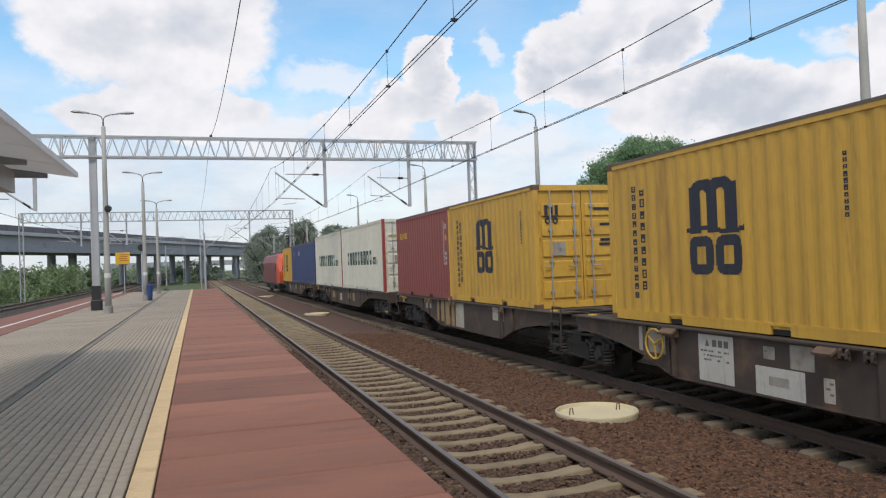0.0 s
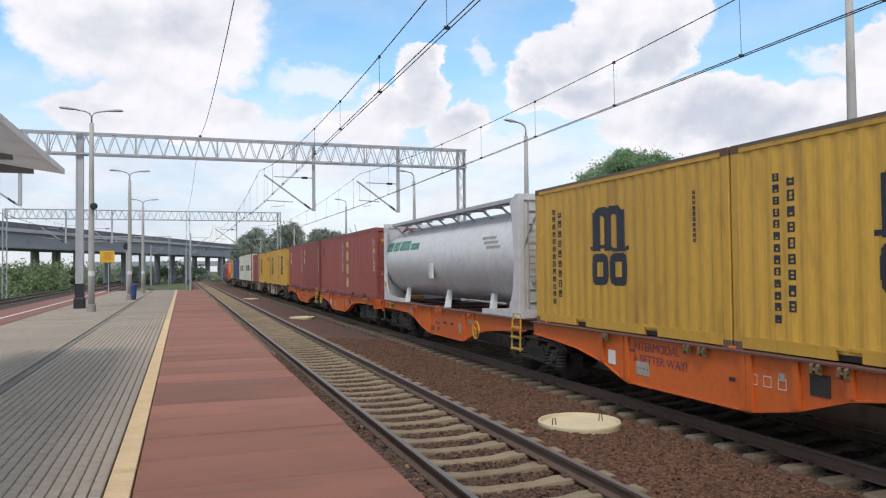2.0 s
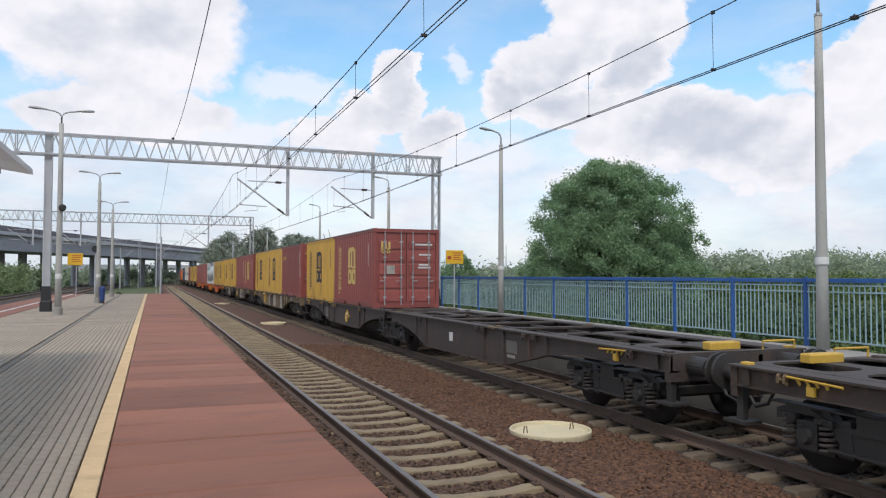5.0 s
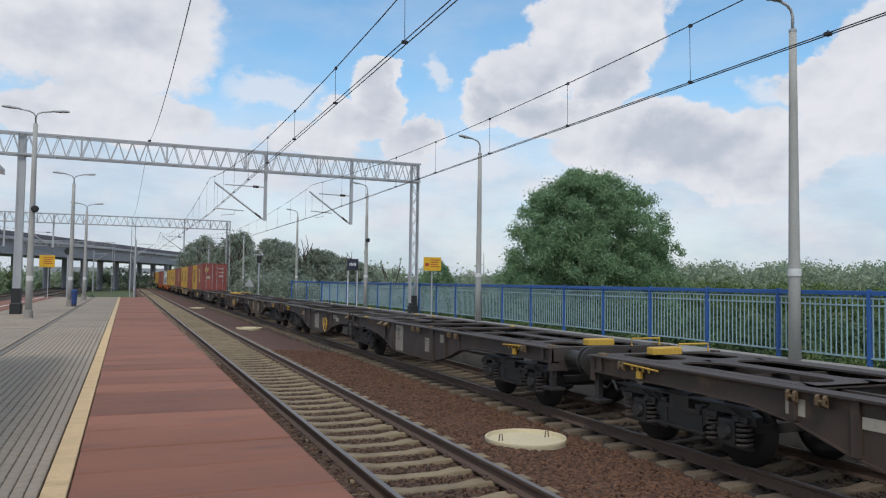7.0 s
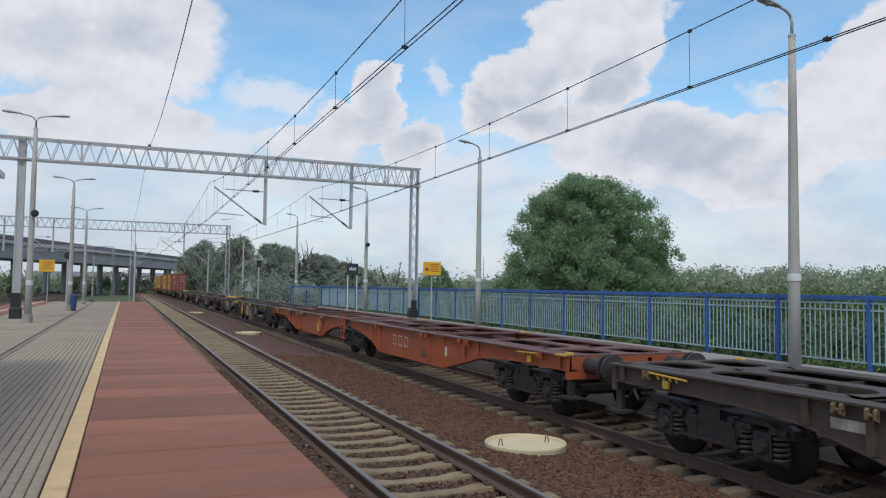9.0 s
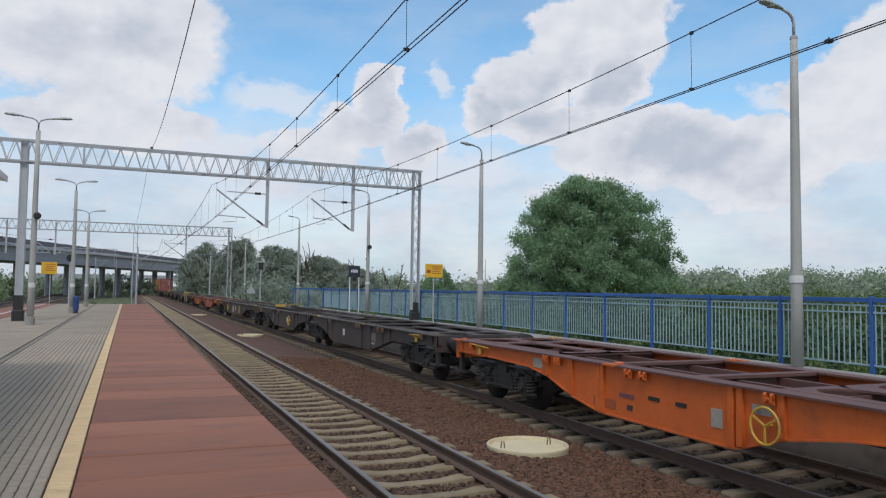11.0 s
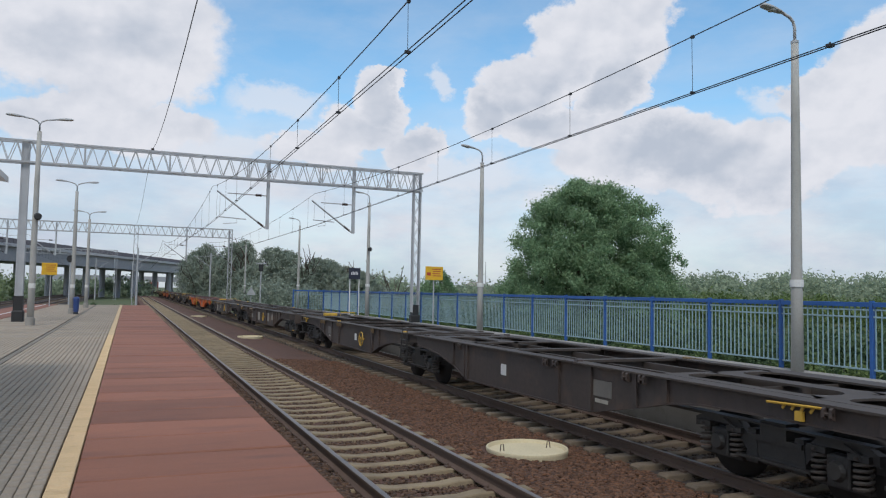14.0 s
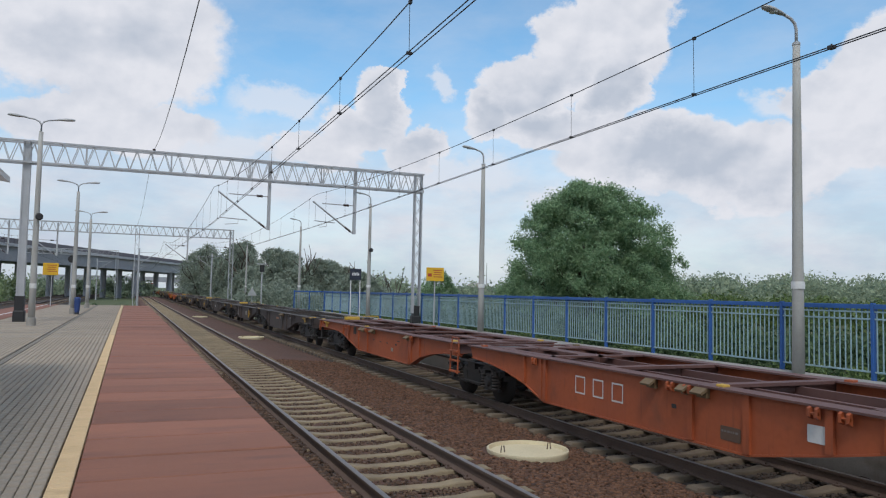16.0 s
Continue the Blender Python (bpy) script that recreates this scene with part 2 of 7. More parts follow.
orange_steel = material("orange_wagon_paint", (0.60, 0.125, 0.018), (0.50, 0.10, 0.018), 0.5, grain=12, coarse=0.7, bump=0.05, dirt=(0.24, 0.065, 0.025), dirt_amount=0.09, streak=(0.30, 0.06, 0.018), streak_amount=0.12)
faded_orange = material("faded_orange_wagon_paint", (0.36, 0.082, 0.024), (0.28, 0.066, 0.026), 0.6, grain=12, coarse=0.7, bump=0.06, dirt=(0.12, 0.045, 0.025), dirt_amount=0.14, streak=(0.14, 0.04, 0.02), streak_amount=0.14)
deck_rust = material("rust_brown_deck_steel", (0.135, 0.062, 0.05), (0.10, 0.05, 0.044), 0.7, grain=14, coarse=1.2, bump=0.08)
dark_steel = material("sooty_brown_wagon_steel", (0.046, 0.036, 0.033), (0.060, 0.044, 0.038), 0.6, grain=12, coarse=0.8, bump=0.08, dirt=(0.10, 0.062, 0.042), dirt_amount=0.17, streak=(0.02, 0.016, 0.014), streak_amount=0.14)
grey_steel = material("grey_brown_wagon_steel", (0.072, 0.050, 0.038), (0.043, 0.031, 0.025), 0.65, grain=12, coarse=1.1, bump=0.08, dirt=(0.17, 0.10, 0.058), dirt_amount=0.18, streak=(0.03, 0.022, 0.018), streak_amount=0.14)
ochre_steel = material("ochre_grey_wagon_steel", (0.17, 0.12, 0.066), (0.12, 0.088, 0.055), 0.65, grain=12, coarse=0.9, bump=0.08, dirt=(0.07, 0.05, 0.035), dirt_amount=0.2)
deck_dark = material("worn_grey_deck_steel", (0.064, 0.050, 0.041), (0.045, 0.035, 0.029), 0.75, 0.0, grain=14, coarse=1.2, bump=0.08, dirt=SOOT, dirt_amount=0.1)
bogie_black = material("greasy_black_bogie", (0.026, 0.024, 0.023), (0.038, 0.034, 0.03), 0.55, grain=18, coarse=2, bump=0.15, dirt=(0.06, 0.05, 0.04), dirt_amount=0.08)
spring_steel = material("dusty_coil_spring", (0.075, 0.062, 0.052), None, 0.55, grain=18, bump=0.05)
# wheel colour set near black to carry the shadow round the bogies
wheel_steel = material("shade_dark_wheel_steel", (0.022, 0.020, 0.019), None, 0.7, 0.1, grain=18, bump=0.08)
step_yellow = material("chipped_yellow_paint", (0.56, 0.34, 0.04), (0.45, 0.28, 0.05), 0.55, grain=16, bump=0.05, dirt=(0.12, 0.07, 0.02), dirt_amount=0.1)
pad_ochre = material("dusty_ochre_pad", (0.17, 0.115, 0.06), None, 0.7, grain=18, bump=0.1)
loco_red = material("faded_red_loco_paint", (0.20, 0.045, 0.042), (0.16, 0.04, 0.04), 0.5, grain=9, bump=0.03)
loco_orange = material("bright_red_orange_loco_paint", (0.66, 0.10, 0.035), None, 0.45, grain=9, bump=0.02)
loco_grey = material("grey_roof_paint", (0.13, 0.13, 0.14), None, 0.6, grain=9, bump=0.05)
glass_dark = material("dark_cab_glass", (0.015, 0.018, 0.02), None, 0.08, grain=3, bump=0.0)
red_slab = material("red_concrete_slab", (0.272, 0.109, 0.066), (0.197, 0.084, 0.054), 0.82, grain=60, coarse=0.9, bump=0.12, dirt=(0.15, 0.068, 0.05), dirt_amount=0.17, stretch=(0.5, 1.6, 1), vary=0.17)
yellow_tile = material("yellow_tactile_tile", (0.60, 0.435, 0.25), (0.52, 0.38, 0.215), 0.8, grain=70, coarse=2, bump=0.12, dirt=(0.30, 0.2, 0.1), dirt_amount=0.12, vary=0.05)
paver_grey = material("grey_concrete_paver", (0.36, 0.297, 0.225), (0.292, 0.243, 0.186), 0.85, grain=60, coarse=0.35, bump=0.15, dirt=(0.16, 0.15, 0.13), dirt_amount=0.08, vary=0.08)
joint_dark = material("dark_mossy_joint", (0.06, 0.052, 0.042), None, 0.95, grain=30, bump=0.2)
channel_grey = material("dark_drain_channel", (0.20, 0.176, 0.142), None, 0.9, grain=50, bump=0.2)
kerb_grey = material("weathered_concrete", (0.30, 0.285, 0.26), (0.23, 0.22, 0.2), 0.88, grain=40, coarse=1.2, bump=0.2, dirt=(0.14, 0.12, 0.1), dirt_amount=0.15)
pole_concrete = material("spun_concrete_pole", (0.40, 0.395, 0.37), (0.33, 0.325, 0.30), 0.85, grain=30, coarse=1.2, bump=0.1, dirt=(0.25, 0.23, 0.2), dirt_amount=0.08)
galvanised = material("dull_galvanised_steel", (0.44, 0.45, 0.465), (0.37, 0.38, 0.39), 0.55, 0.2, grain=25, coarse=1.5, bump=0.06)
black_paint = material("black_bitumen_paint", (0.02, 0.02, 0.021), None, 0.6, grain=15, bump=0.1)
lamp_grey = material("pale_grey_lamp_housing", (0.42, 0.43, 0.43), None, 0.4, grain=10, bump=0.02)
lamp_lens = material("milky_lamp_lens", (0.55, 0.56, 0.56), None, 0.25, grain=10, bump=0.0)
wire_black = material("dark_copper_wire", (0.035, 0.035, 0.037), None, 0.5, 0.3, grain=10, bump=0.0)
insulator_brown = material("brown_glazed_insulator", (0.06, 0.035, 0.03), None, 0.25, grain=10, bump=0.0)
fence_blue = material("blue_fence_paint", (0.022, 0.10, 0.32), (0.02, 0.085, 0.27), 0.45, grain=18, coarse=2, bump=0.03, dirt=(0.10, 0.14, 0.22), dirt_amount=0.05)
fence_pale = material("pale_blue_grey_picket_paint", (0.27, 0.39, 0.42), (0.24, 0.35, 0.39), 0.5, grain=18, bump=0.02)
sign_yellow = material("yellow_sign_face", (0.75, 0.44, 0.02), None, 0.45, grain=6, bump=0.0)
sign_dark = material("dark_navy_sign_face", (0.025, 0.03, 0.05), None, 0.4, grain=6, bump=0.0)
sign_white = material("white_sign_paint", (0.72, 0.72, 0.72), None, 0.45, grain=6, bump=0.0)
bin_blue = material("blue_plastic_bin", (0.025, 0.06, 0.20), None, 0.45, grain=8, bump=0.02)
canopy_pale = island_material("milky_canopy_sheet", (0.70, 0.70, 0.69), (0.76, 0.76, 0.75), 0.5, 0.45)
canopy_dark = material("grey_canopy_steel", (0.36, 0.365, 0.37), None, 0.5, 0.1, grain=8, bump=0.03)
rail_head = material("polished_rail_head", (0.26, 0.225, 0.20), None, 0.48, 0.6, grain=30, bump=0.03)
rail_rust = material("brown_rail_web", (0.115, 0.072, 0.052), (0.085, 0.056, 0.042), 0.8, grain=25, coarse=2, bump=0.15)
sleeper_pale = material("dusty_concrete_sleeper", (0.265, 0.205, 0.125), (0.195, 0.15, 0.094), 0.88, grain=30, coarse=2, bump=0.2, dirt=(0.13, 0.09, 0.06), dirt_amount=0.18, vary=0.10)
# oily sleepers, their colour lowered for the black shade beneath the wagons
sleeper_dark = material("oily_shade_dark_sleeper", (0.155, 0.116, 0.076), (0.10, 0.076, 0.052), 0.88, grain=30, coarse=2, bump=0.2, dirt=(0.08, 0.06, 0.045), dirt_amount=0.2, vary=0.12)
ballast_bed = material("red_brown_ballast", (0.108, 0.052, 0.034), (0.078, 0.040, 0.027), 0.95, grain=16, coarse=0.9, bump=1.0, bump_scale=22.0)
# oily ballast, darkened further to hold the shade under the wagons
ballast_dirty_shaded = material("oily_shade_dark_ballast", (0.036, 0.028, 0.023), (0.052, 0.04, 0.032), 0.95, grain=16, coarse=0.9, bump=1.0, bump_scale=22.0)
stone_mix = island_material("red_brown_ballast_stones", (0.052, 0.025, 0.014), (0.172, 0.083, 0.044), 0.92)
# oily stones; the train's shade is put into their colour too
stone_oily_shaded = island_material("oily_shade_dark_stones", (0.022, 0.016, 0.013), (0.064, 0.043, 0.030), 0.92)
stone_dark = island_material("brown_ballast_stones", (0.044, 0.025, 0.016), (0.130, 0.074, 0.044), 0.92)
cover_cream = material("cream_concrete_cover", (0.62, 0.535, 0.35), (0.55, 0.475, 0.315), 0.8, grain=35, coarse=2, bump=0.08, dirt=(0.33, 0.29, 0.2), dirt_amount=0.08)
grass = material("rough_meadow_grass", (0.066, 0.095, 0.034), (0.092, 0.105, 0.045), 0.95, grain=3, coarse=0.12, bump=0.6, dirt=(0.15, 0.12, 0.06), dirt_amount=0.05)
# viaduct colours, raised paler and bluer to carry distance haze
bridge_concrete = material("hazed_grey_viaduct_concrete", (0.35, 0.36, 0.385), (0.30, 0.31, 0.335), 0.85, grain=2, coarse=0.1, bump=0.05, dirt=(0.16, 0.16, 0.17), dirt_amount=0.1)
bridge_pale = material("pale_viaduct_edge", (0.52, 0.53, 0.55), None, 0.8, grain=2, coarse=0.2, bump=0.05)
bridge_wall = material("hazed_brown_noise_wall", (0.125, 0.115, 0.125), (0.105, 0.098, 0.108), 0.8, grain=2, coarse=0.3, bump=0.05)
bark = material("grey_brown_bark", (0.09, 0.07, 0.05), (0.06, 0.05, 0.04), 0.95, grain=20, coarse=3, bump=0.5)
leaf_mid = island_material("willow_leaves", (0.135, 0.24, 0.13), (0.31, 0.43, 0.24), 0.6, 0.45)
# far foliage: distance haze is put into these raised, pale leaf colours
leaf_wood = island_material("hazed_pale_wood_leaves", (0.205, 0.25, 0.205), (0.345, 0.39, 0.305), 0.8, 0.4)
leaf_far = island_material("hazed_pale_far_leaves", (0.20, 0.26, 0.185), (0.37, 0.43, 0.29), 0.8, 0.45)
leaf_bush = island_material("scrub_leaves", (0.034, 0.064, 0.032), (0.105, 0.160, 0.075), 0.7, 0.25)
# western scrub, its leaf colour paled to carry haze
leaf_west = island_material("hazed_pale_scrub_leaves", (0.13, 0.185, 0.09), (0.27, 0.34, 0.17), 0.7, 0.35)
leaf_bright = island_material("weed_leaves", (0.070, 0.115, 0.038), (0.175, 0.235, 0.085), 0.7, 0.3)


# ======== mesh building ========
class Shape:
    """Collects plain solids into one mesh."""

    def __init__(self):
        self.v, self.f = [], []

    def add(self, verts, faces):
        n = len(self.v)
        self.v.extend(tuple(p) for p in verts)
        self.f.extend(tuple(i + n for i in face) for face in faces)
        return self

    def box(self, x0, x1, y0, y1, z0, z1):
        return self.add([(x, y, z) for x in (x0, x1) for y in (y0, y1) for z in (z0, z1)],
                        [(0, 1, 3, 2), (4, 6, 7, 5), (0, 4, 5, 1), (2, 3, 7, 6), (0, 2, 6, 4), (1, 5, 7, 3)])

    def soft_box(self, x0, x1, y0, y1, z0, z1, b=0.01):
        """A box with its upright and upper edges chamfered."""
        ring = lambda e, z: [(x0 + e, y0 + b, z), (x0 + b, y0 + e, z), (x1 - b, y0 + e, z), (x1 - e, y0 + b, z),
                             (x1 - e, y1 - b, z), (x1 - b, y1 - e, z), (x0 + b, y1 - e, z), (x0 + e, y1 - b, z)]
        rings = [ring(0, z0), ring(0, z1 - b), ring(b * 0.8, z1)]
        f = [tuple(reversed(range(8))), tuple(range(16, 24))]
        for k in (0, 8):
            f += [(k + i, k + (i + 1) % 8, k + 8 + (i + 1) % 8, k + 8 + i) for i in range(8)]
        return self.add([p for r in rings for p in r], f)

    def beam(self, p, q, w, h):
        p, q = Vector(p), Vector(q)
        d = (q - p).normalized()
        side = d.cross(Vector((0, 0, 1)))
        if side.length < 1e-3:
            side = Vector((1, 0, 0))
        side.normalize()
        up = side.cross(d)
        c = [side * (w / 2 * a) + up * (h / 2 * b) for a, b in ((-1, -1), (1, -1), (1, 1), (-1, 1))]
        return self.add([p + o for o in c] + [q + o for o in c],
                        [(3, 2, 1, 0), (4, 5, 6, 7)] + [(i, (i + 1) % 4, 4 + (i + 1) % 4, 4 + i) for i in range(4)])

    def tube(self, path, r, n=8, r_end=None):
        """A round bar along a path; the radius may taper."""
        path = [Vector(p) for p in path]
        base, m = len(self.v), len(path)
        for i, p in enumerate(path):
            d = (path[min(i + 1, m - 1)] - path[max(i - 1, 0)]).normalized()
            a = d.cross(Vector((0.31, 0.17, 0.93)) if abs(d.z) < 0.9 else Vector((1, 0, 0))).normalized()
            b = d.cross(a)
            rad = r if r_end is None else r + (r_end - r) * i / (m - 1)
            for k in range(n):
                t = 2 * math.pi * k / n
                self.v.append(tuple(p + (a * math.cos(t) + b * math.sin(t)) * rad))
        for i in range(m - 1):
            for k in range(n):
                self.f.append((base + i * n + k, base + i * n + (k + 1) % n, base + (i + 1) * n + (k + 1) % n, base + (i + 1) * n + k))
        self.f.append(tuple(base + k for k in reversed(range(n))))
        self.f.append(tuple(base + (m - 1) * n + k for k in range(n)))
        return self

    def lathe(self, centre, axis, profile, n=20):
        """Rings of (offset along axis, radius) round an axis 'x', 'y' or 'z'."""
        base = len(self.v)
        for o, r in profile:
            for k in range(n):
                t = 2 * math.pi * k / n
                c, s = r * math.cos(t), r * math.sin(t)
                q = {"x": (o, c, s), "y": (s, o, c), "z": (c, s, o)}[axis]
                self.v.append(tuple(centre[i] + q[i] for i in range(3)))
        for i in range(len(profile) - 1):
            for k in range(n):
                self.f.append((base + i * n + k, base + i * n + (k + 1) % n, base + (i + 1) * n + (k + 1) % n, base + (i + 1) * n + k))
        self.f.append(tuple(base + k for k in reversed(range(n))))
        self.f.append(tuple(base + (len(profile) - 1) * n + k for k in range(n)))
        return self

    def ring(self, centre, axis, big, small, n=20, m=6):
        base = len(self.v)
        for i in range(n):
            t = 2 * math.pi * i / n
            for k in range(m):
                u = 2 * math.pi * k / m
                rr, h = big + small * math.cos(u), small * math.sin(u)
                c, s = rr * math.cos(t), rr * math.sin(t)
                q = {"x": (h, c, s), "y": (s, h, c), "z": (c, s, h)}[axis]
                self.v.append(tuple(centre[j] + q[j] for j in range(3)))
        for i in range(n):
            for k in range(m):
                a, b = base + i * m, base + (i + 1) % n * m
                self.f.append((a + k, a + (k + 1) % m, b + (k + 1) % m, b + k))
        return self

    def slab(self, outline, axis, lo, hi):
        """A flat outline (two coordinates) made thick along an axis."""
        put = {"x": lambda a, b, c: (c, a, b), "y": lambda a, b, c: (a, c, b), "z": lambda a, b, c: (a, b, c)}[axis]
        n = len(outline)
        return self.add([put(a, b, lo) for a, b in outline] + [put(a, b, hi) for a, b in outline],
                        [tuple(range(n)), tuple(reversed(range(n, 2 * n)))] + [(i, n + i, n + (i + 1) % n, (i + 1) % n) for i in range(n)])

    def mesh(self, name, mat, smooth=False):
        me = bpy.data.meshes.new(name)
        me.from_pydata(self.v, [], self.f)
        bm = bmesh.new()
        bm.from_mesh(me)
        bmesh.ops.recalc_face_normals(bm, faces=bm.faces)
        bm.to_mesh(me)
        bm.free()
        if mat:
            me.materials.append(mat)
        if smooth:
            me.shade_smooth()
        return me


def part(name, shape, mat, parent, label="", smooth=False, at=None):
    """One mesh object under a thing or a part; shape may be a ready mesh."""
    me = shape if isinstance(shape, bpy.types.Mesh) else shape.mesh(name, mat, smooth)
    ob = new(name, me)
    ob.parent = parent
    if at is not None:
        ob.matrix_basis = at if isinstance(at, Matrix) else Matrix.Translation(at)
    if label:
        tagged(ob, label)
    return ob


def thing(name, label, category, at=(0, 0, 0), group="", kind="", shape=None, mat=None, smooth=False):
    ob = new(name, shape.mesh(name, mat, smooth) if shape else None)
    ob.matrix_basis = at if isinstance(at, Matrix) else Matrix.Translation(at)
    return tagged(ob, label, category, group, kind)


def quads(name, verts, faces, mat):
    """A large mesh straight from arrays."""
    me = bpy.data.meshes.new(name)
    nv, nf, k = len(verts), len(faces), faces.shape[1]
    me.vertices.add(nv)
    me.vertices.foreach_set("co", np.asarray(verts, dtype=np.float32).ravel())
    me.loops.add(nf * k)
    me.loops.foreach_set("vertex_index", np.asarray(faces, dtype=np.int32).ravel())
    me.polygons.add(nf)
    me.polygons.foreach_set("loop_start", np.arange(0, nf * k, k, dtype=np.int32))
    me.polygons.foreach_set("loop_total", np.full(nf, k, dtype=np.int32))
    me.update(calc_edges=True)
    me.materials.append(mat)
    return me


# ======== ground, track bed and tracks ========
RAIL_1, RAIL_2, RAIL_3 = -0.565, -0.69, -0.565      # height of the rail heads
T1, T2, T3, T4 = 3.49, 8.43, -9.5, -13.9            # track centres
GAUGE = 0.785                                       # half the distance between rail heads
rng = np.random.default_rng(7)

GROUND = Shape().box(-2500, 2500, -600, 3500, -3.0, -1.35)
thing("ground", "rough green meadow ground round the railway", "ground", kind="structure", shape=GROUND, mat=grass)


def bed(name, x0, x1, z_at, y0, y1, mat, label, step=0.12, y_fine=24.0):
    """A strip of ballast with an uneven top; fine near the platform's head."""
    ys = np.concatenate([np.arange(y0, y_fine, step), np.linspace(y_fine, y1, 90)])
    xs = np.linspace(x0, x1, int((x1 - x0) / step) + 2)
    X, Y = np.meshgrid(xs, ys)
    Z = np.vectorize(z_at)(X) + rng.normal(0, 0.012, X.shape)
    Z[:, 0] = Z[:, -1] = -1.4
    V = np.stack([X, Y, Z], -1).reshape(-1, 3)
    n = len(xs)
    i = (np.arange(len(ys) - 1)[:, None] * n + np.arange(n - 1)).ravel()
    ob = new(name, quads(name, V, np.stack([i, i + 1, i + n + 1, i + n], 1), mat))
    return tagged(ob, label, "ballast", kind="structure")


def main_bed(x):
    """Height of the stones between the two platforms."""
    if x < 2.60:
        return -0.745
    if x < 4.35:
        return -0.81
    if x < 7.0:
        return -0.765 - (x - 4.35) * 0.065
    return -0.945


bed("ballast_bed", 1.5, 7.05, main_bed, -8, 330, ballast_bed, "red-brown crushed stone ballast between the platforms")
bed("ballast_bed_east", 7.05, 10.6, main_bed, -8, 330, ballast_dirty_shaded, "oily ballast under the goods train, darkened to carry its shade")
bed("ballast_bed_west", -16.2, -7.7, lambda x: -0.78, -8, 330, ballast_dirty_shaded, "brown ballast of the tracks behind the island platform", 0.4, 10)


def rock_mesh(seed):
    """An angular lump with twelve faces."""
    r = random.Random(seed)
    vs = np.array([(x * r.uniform(0.5, 1.0), y * r.uniform(0.5, 1.0), z * r.uniform(0.45, 1.0)) for x in (-1, 1) for y in (-1, 1) for z in (-1, 1)])
    fs = np.array([(0, 1, 3), (0, 3, 2), (4, 6, 7), (4, 7, 5), (0, 4, 5), (0, 5, 1), (2, 3, 7), (2, 7, 6), (0, 2, 6), (0, 6, 4), (1, 5, 7), (1, 7, 3)])
    return vs, fs


ROCKS = [rock_mesh(i) for i in range(9)]


def stones(name, spots, mat, label, low=0.014, high=0.034):
    V, Fc, n = [], [], 0
    for x, y, z in spots:
        vs, fs = ROCKS[rng.integers(9)]
        a, s = rng.uniform(0, 6.28), rng.uniform(low, high)
        c, d = math.cos(a) * s, math.sin(a) * s
        q = np.stack([vs[:, 0] * c - vs[:, 1] * d, vs[:, 0] * d + vs[:, 1] * c, vs[:, 2] * s * 0.75], 1) + (x, y, z)
        V.append(q)
        Fc.append(fs + n)
        n += len(vs)
    ob = new(name, quads(name, np.concatenate(V), np.concatenate(Fc), mat))
    return tagged(ob, label, "gravel", kind="stuff")


def scatter(x0, x1, y0, y1, count, power=1.6):
    """Random spots, thicker near y0."""
    xs = rng.uniform(x0, x1, count)
    ys = y0 + (y1 - y0) * rng.uniform(0, 1, count) ** power
    return [(x, y, main_bed(x) + 0.012) for x, y in zip(xs, ys)]


clear = [s for s in scatter(4.55, 7.25, 3.2, 27, 34000) if (s[0] - 5.95) ** 2 + (s[1] - 10.7) ** 2 > 0.50]
stones("ballast_stones", clear, stone_mix, "loose red-brown ballast stones beside the tracks")
stones("ballast_stones_track", scatter(2.72, 4.25, 3.2, 24, 12000), stone_dark, "brown ballast stones between the rails", 0.015, 0.032)
stones("ballast_stones_kerb", scatter(1.75, 2.66, 3.2, 22, 5500), stone_dark, "dusty ballast stones under the platform edge", 0.02, 0.045)
stones("ballast_stones_far_track", scatter(7.4, 10.1, 2.5, 18, 7000), stone_oily_shaded, "oily ballast stones under the goods train, darkened to carry its shade")


def rail_shape(x, top, y0, y1):
    web = Shape()
    out = [(x - 0.075, top - 0.172), (x + 0.075, top - 0.172), (x + 0.07, top - 0.155), (x + 0.012, top - 0.13), (x + 0.012, top - 0.05),
           (x + 0.036, top - 0.038), (x + 0.036, top - 0.006), (x - 0.036, top - 0.006), (x - 0.036, top - 0.038), (x - 0.012, top - 0.05), (x - 0.012, top - 0.13), (x - 0.07, top - 0.155)]
    web.slab(out, "y", y0, y1)
    head = Shape()
    head.slab([(x - 0.034, top - 0.006), (x + 0.034, top - 0.006), (x + 0.034, top - 0.003), (x + 0.026, top), (x - 0.026, top), (x - 0.034, top - 0.003)], "y", y0, y1)
    return web, head


def sleeper_shape(half):
    """A concrete sleeper: its waist is lower and narrower than its seats."""
    s = Shape()
    rings = []
    for x, w, h in ((-half, 0.13, 0.0), (-half + 0.05, 0.14, 0.03), (-0.55, 0.14, 0.03), (-0.3, 0.115, 0.0), (0.3, 0.115, 0.0), (0.55, 0.14, 0.03), (half - 0.05, 0.14, 0.03), (half, 0.13, 0.0)):
        rings.append([(x, -w, -0.14), (x, -w * 0.8, h - 0.012), (x, -w * 0.68, h), (x, w * 0.68, h), (x, w * 0.8, h - 0.012), (x, w, -0.14)])
    for i in range(len(rings) - 1):
        base = len(s.v)
        s.v.extend(rings[i] + rings[i + 1])
        s.f.extend((base + k, base + (k + 1) % 6, base + 6 + (k + 1) % 6, base + 6 + k) for k in range(6))
    s.add(rings[0], [tuple(range(6))])
    s.add(rings[-1], [tuple(range(6))])
    return s


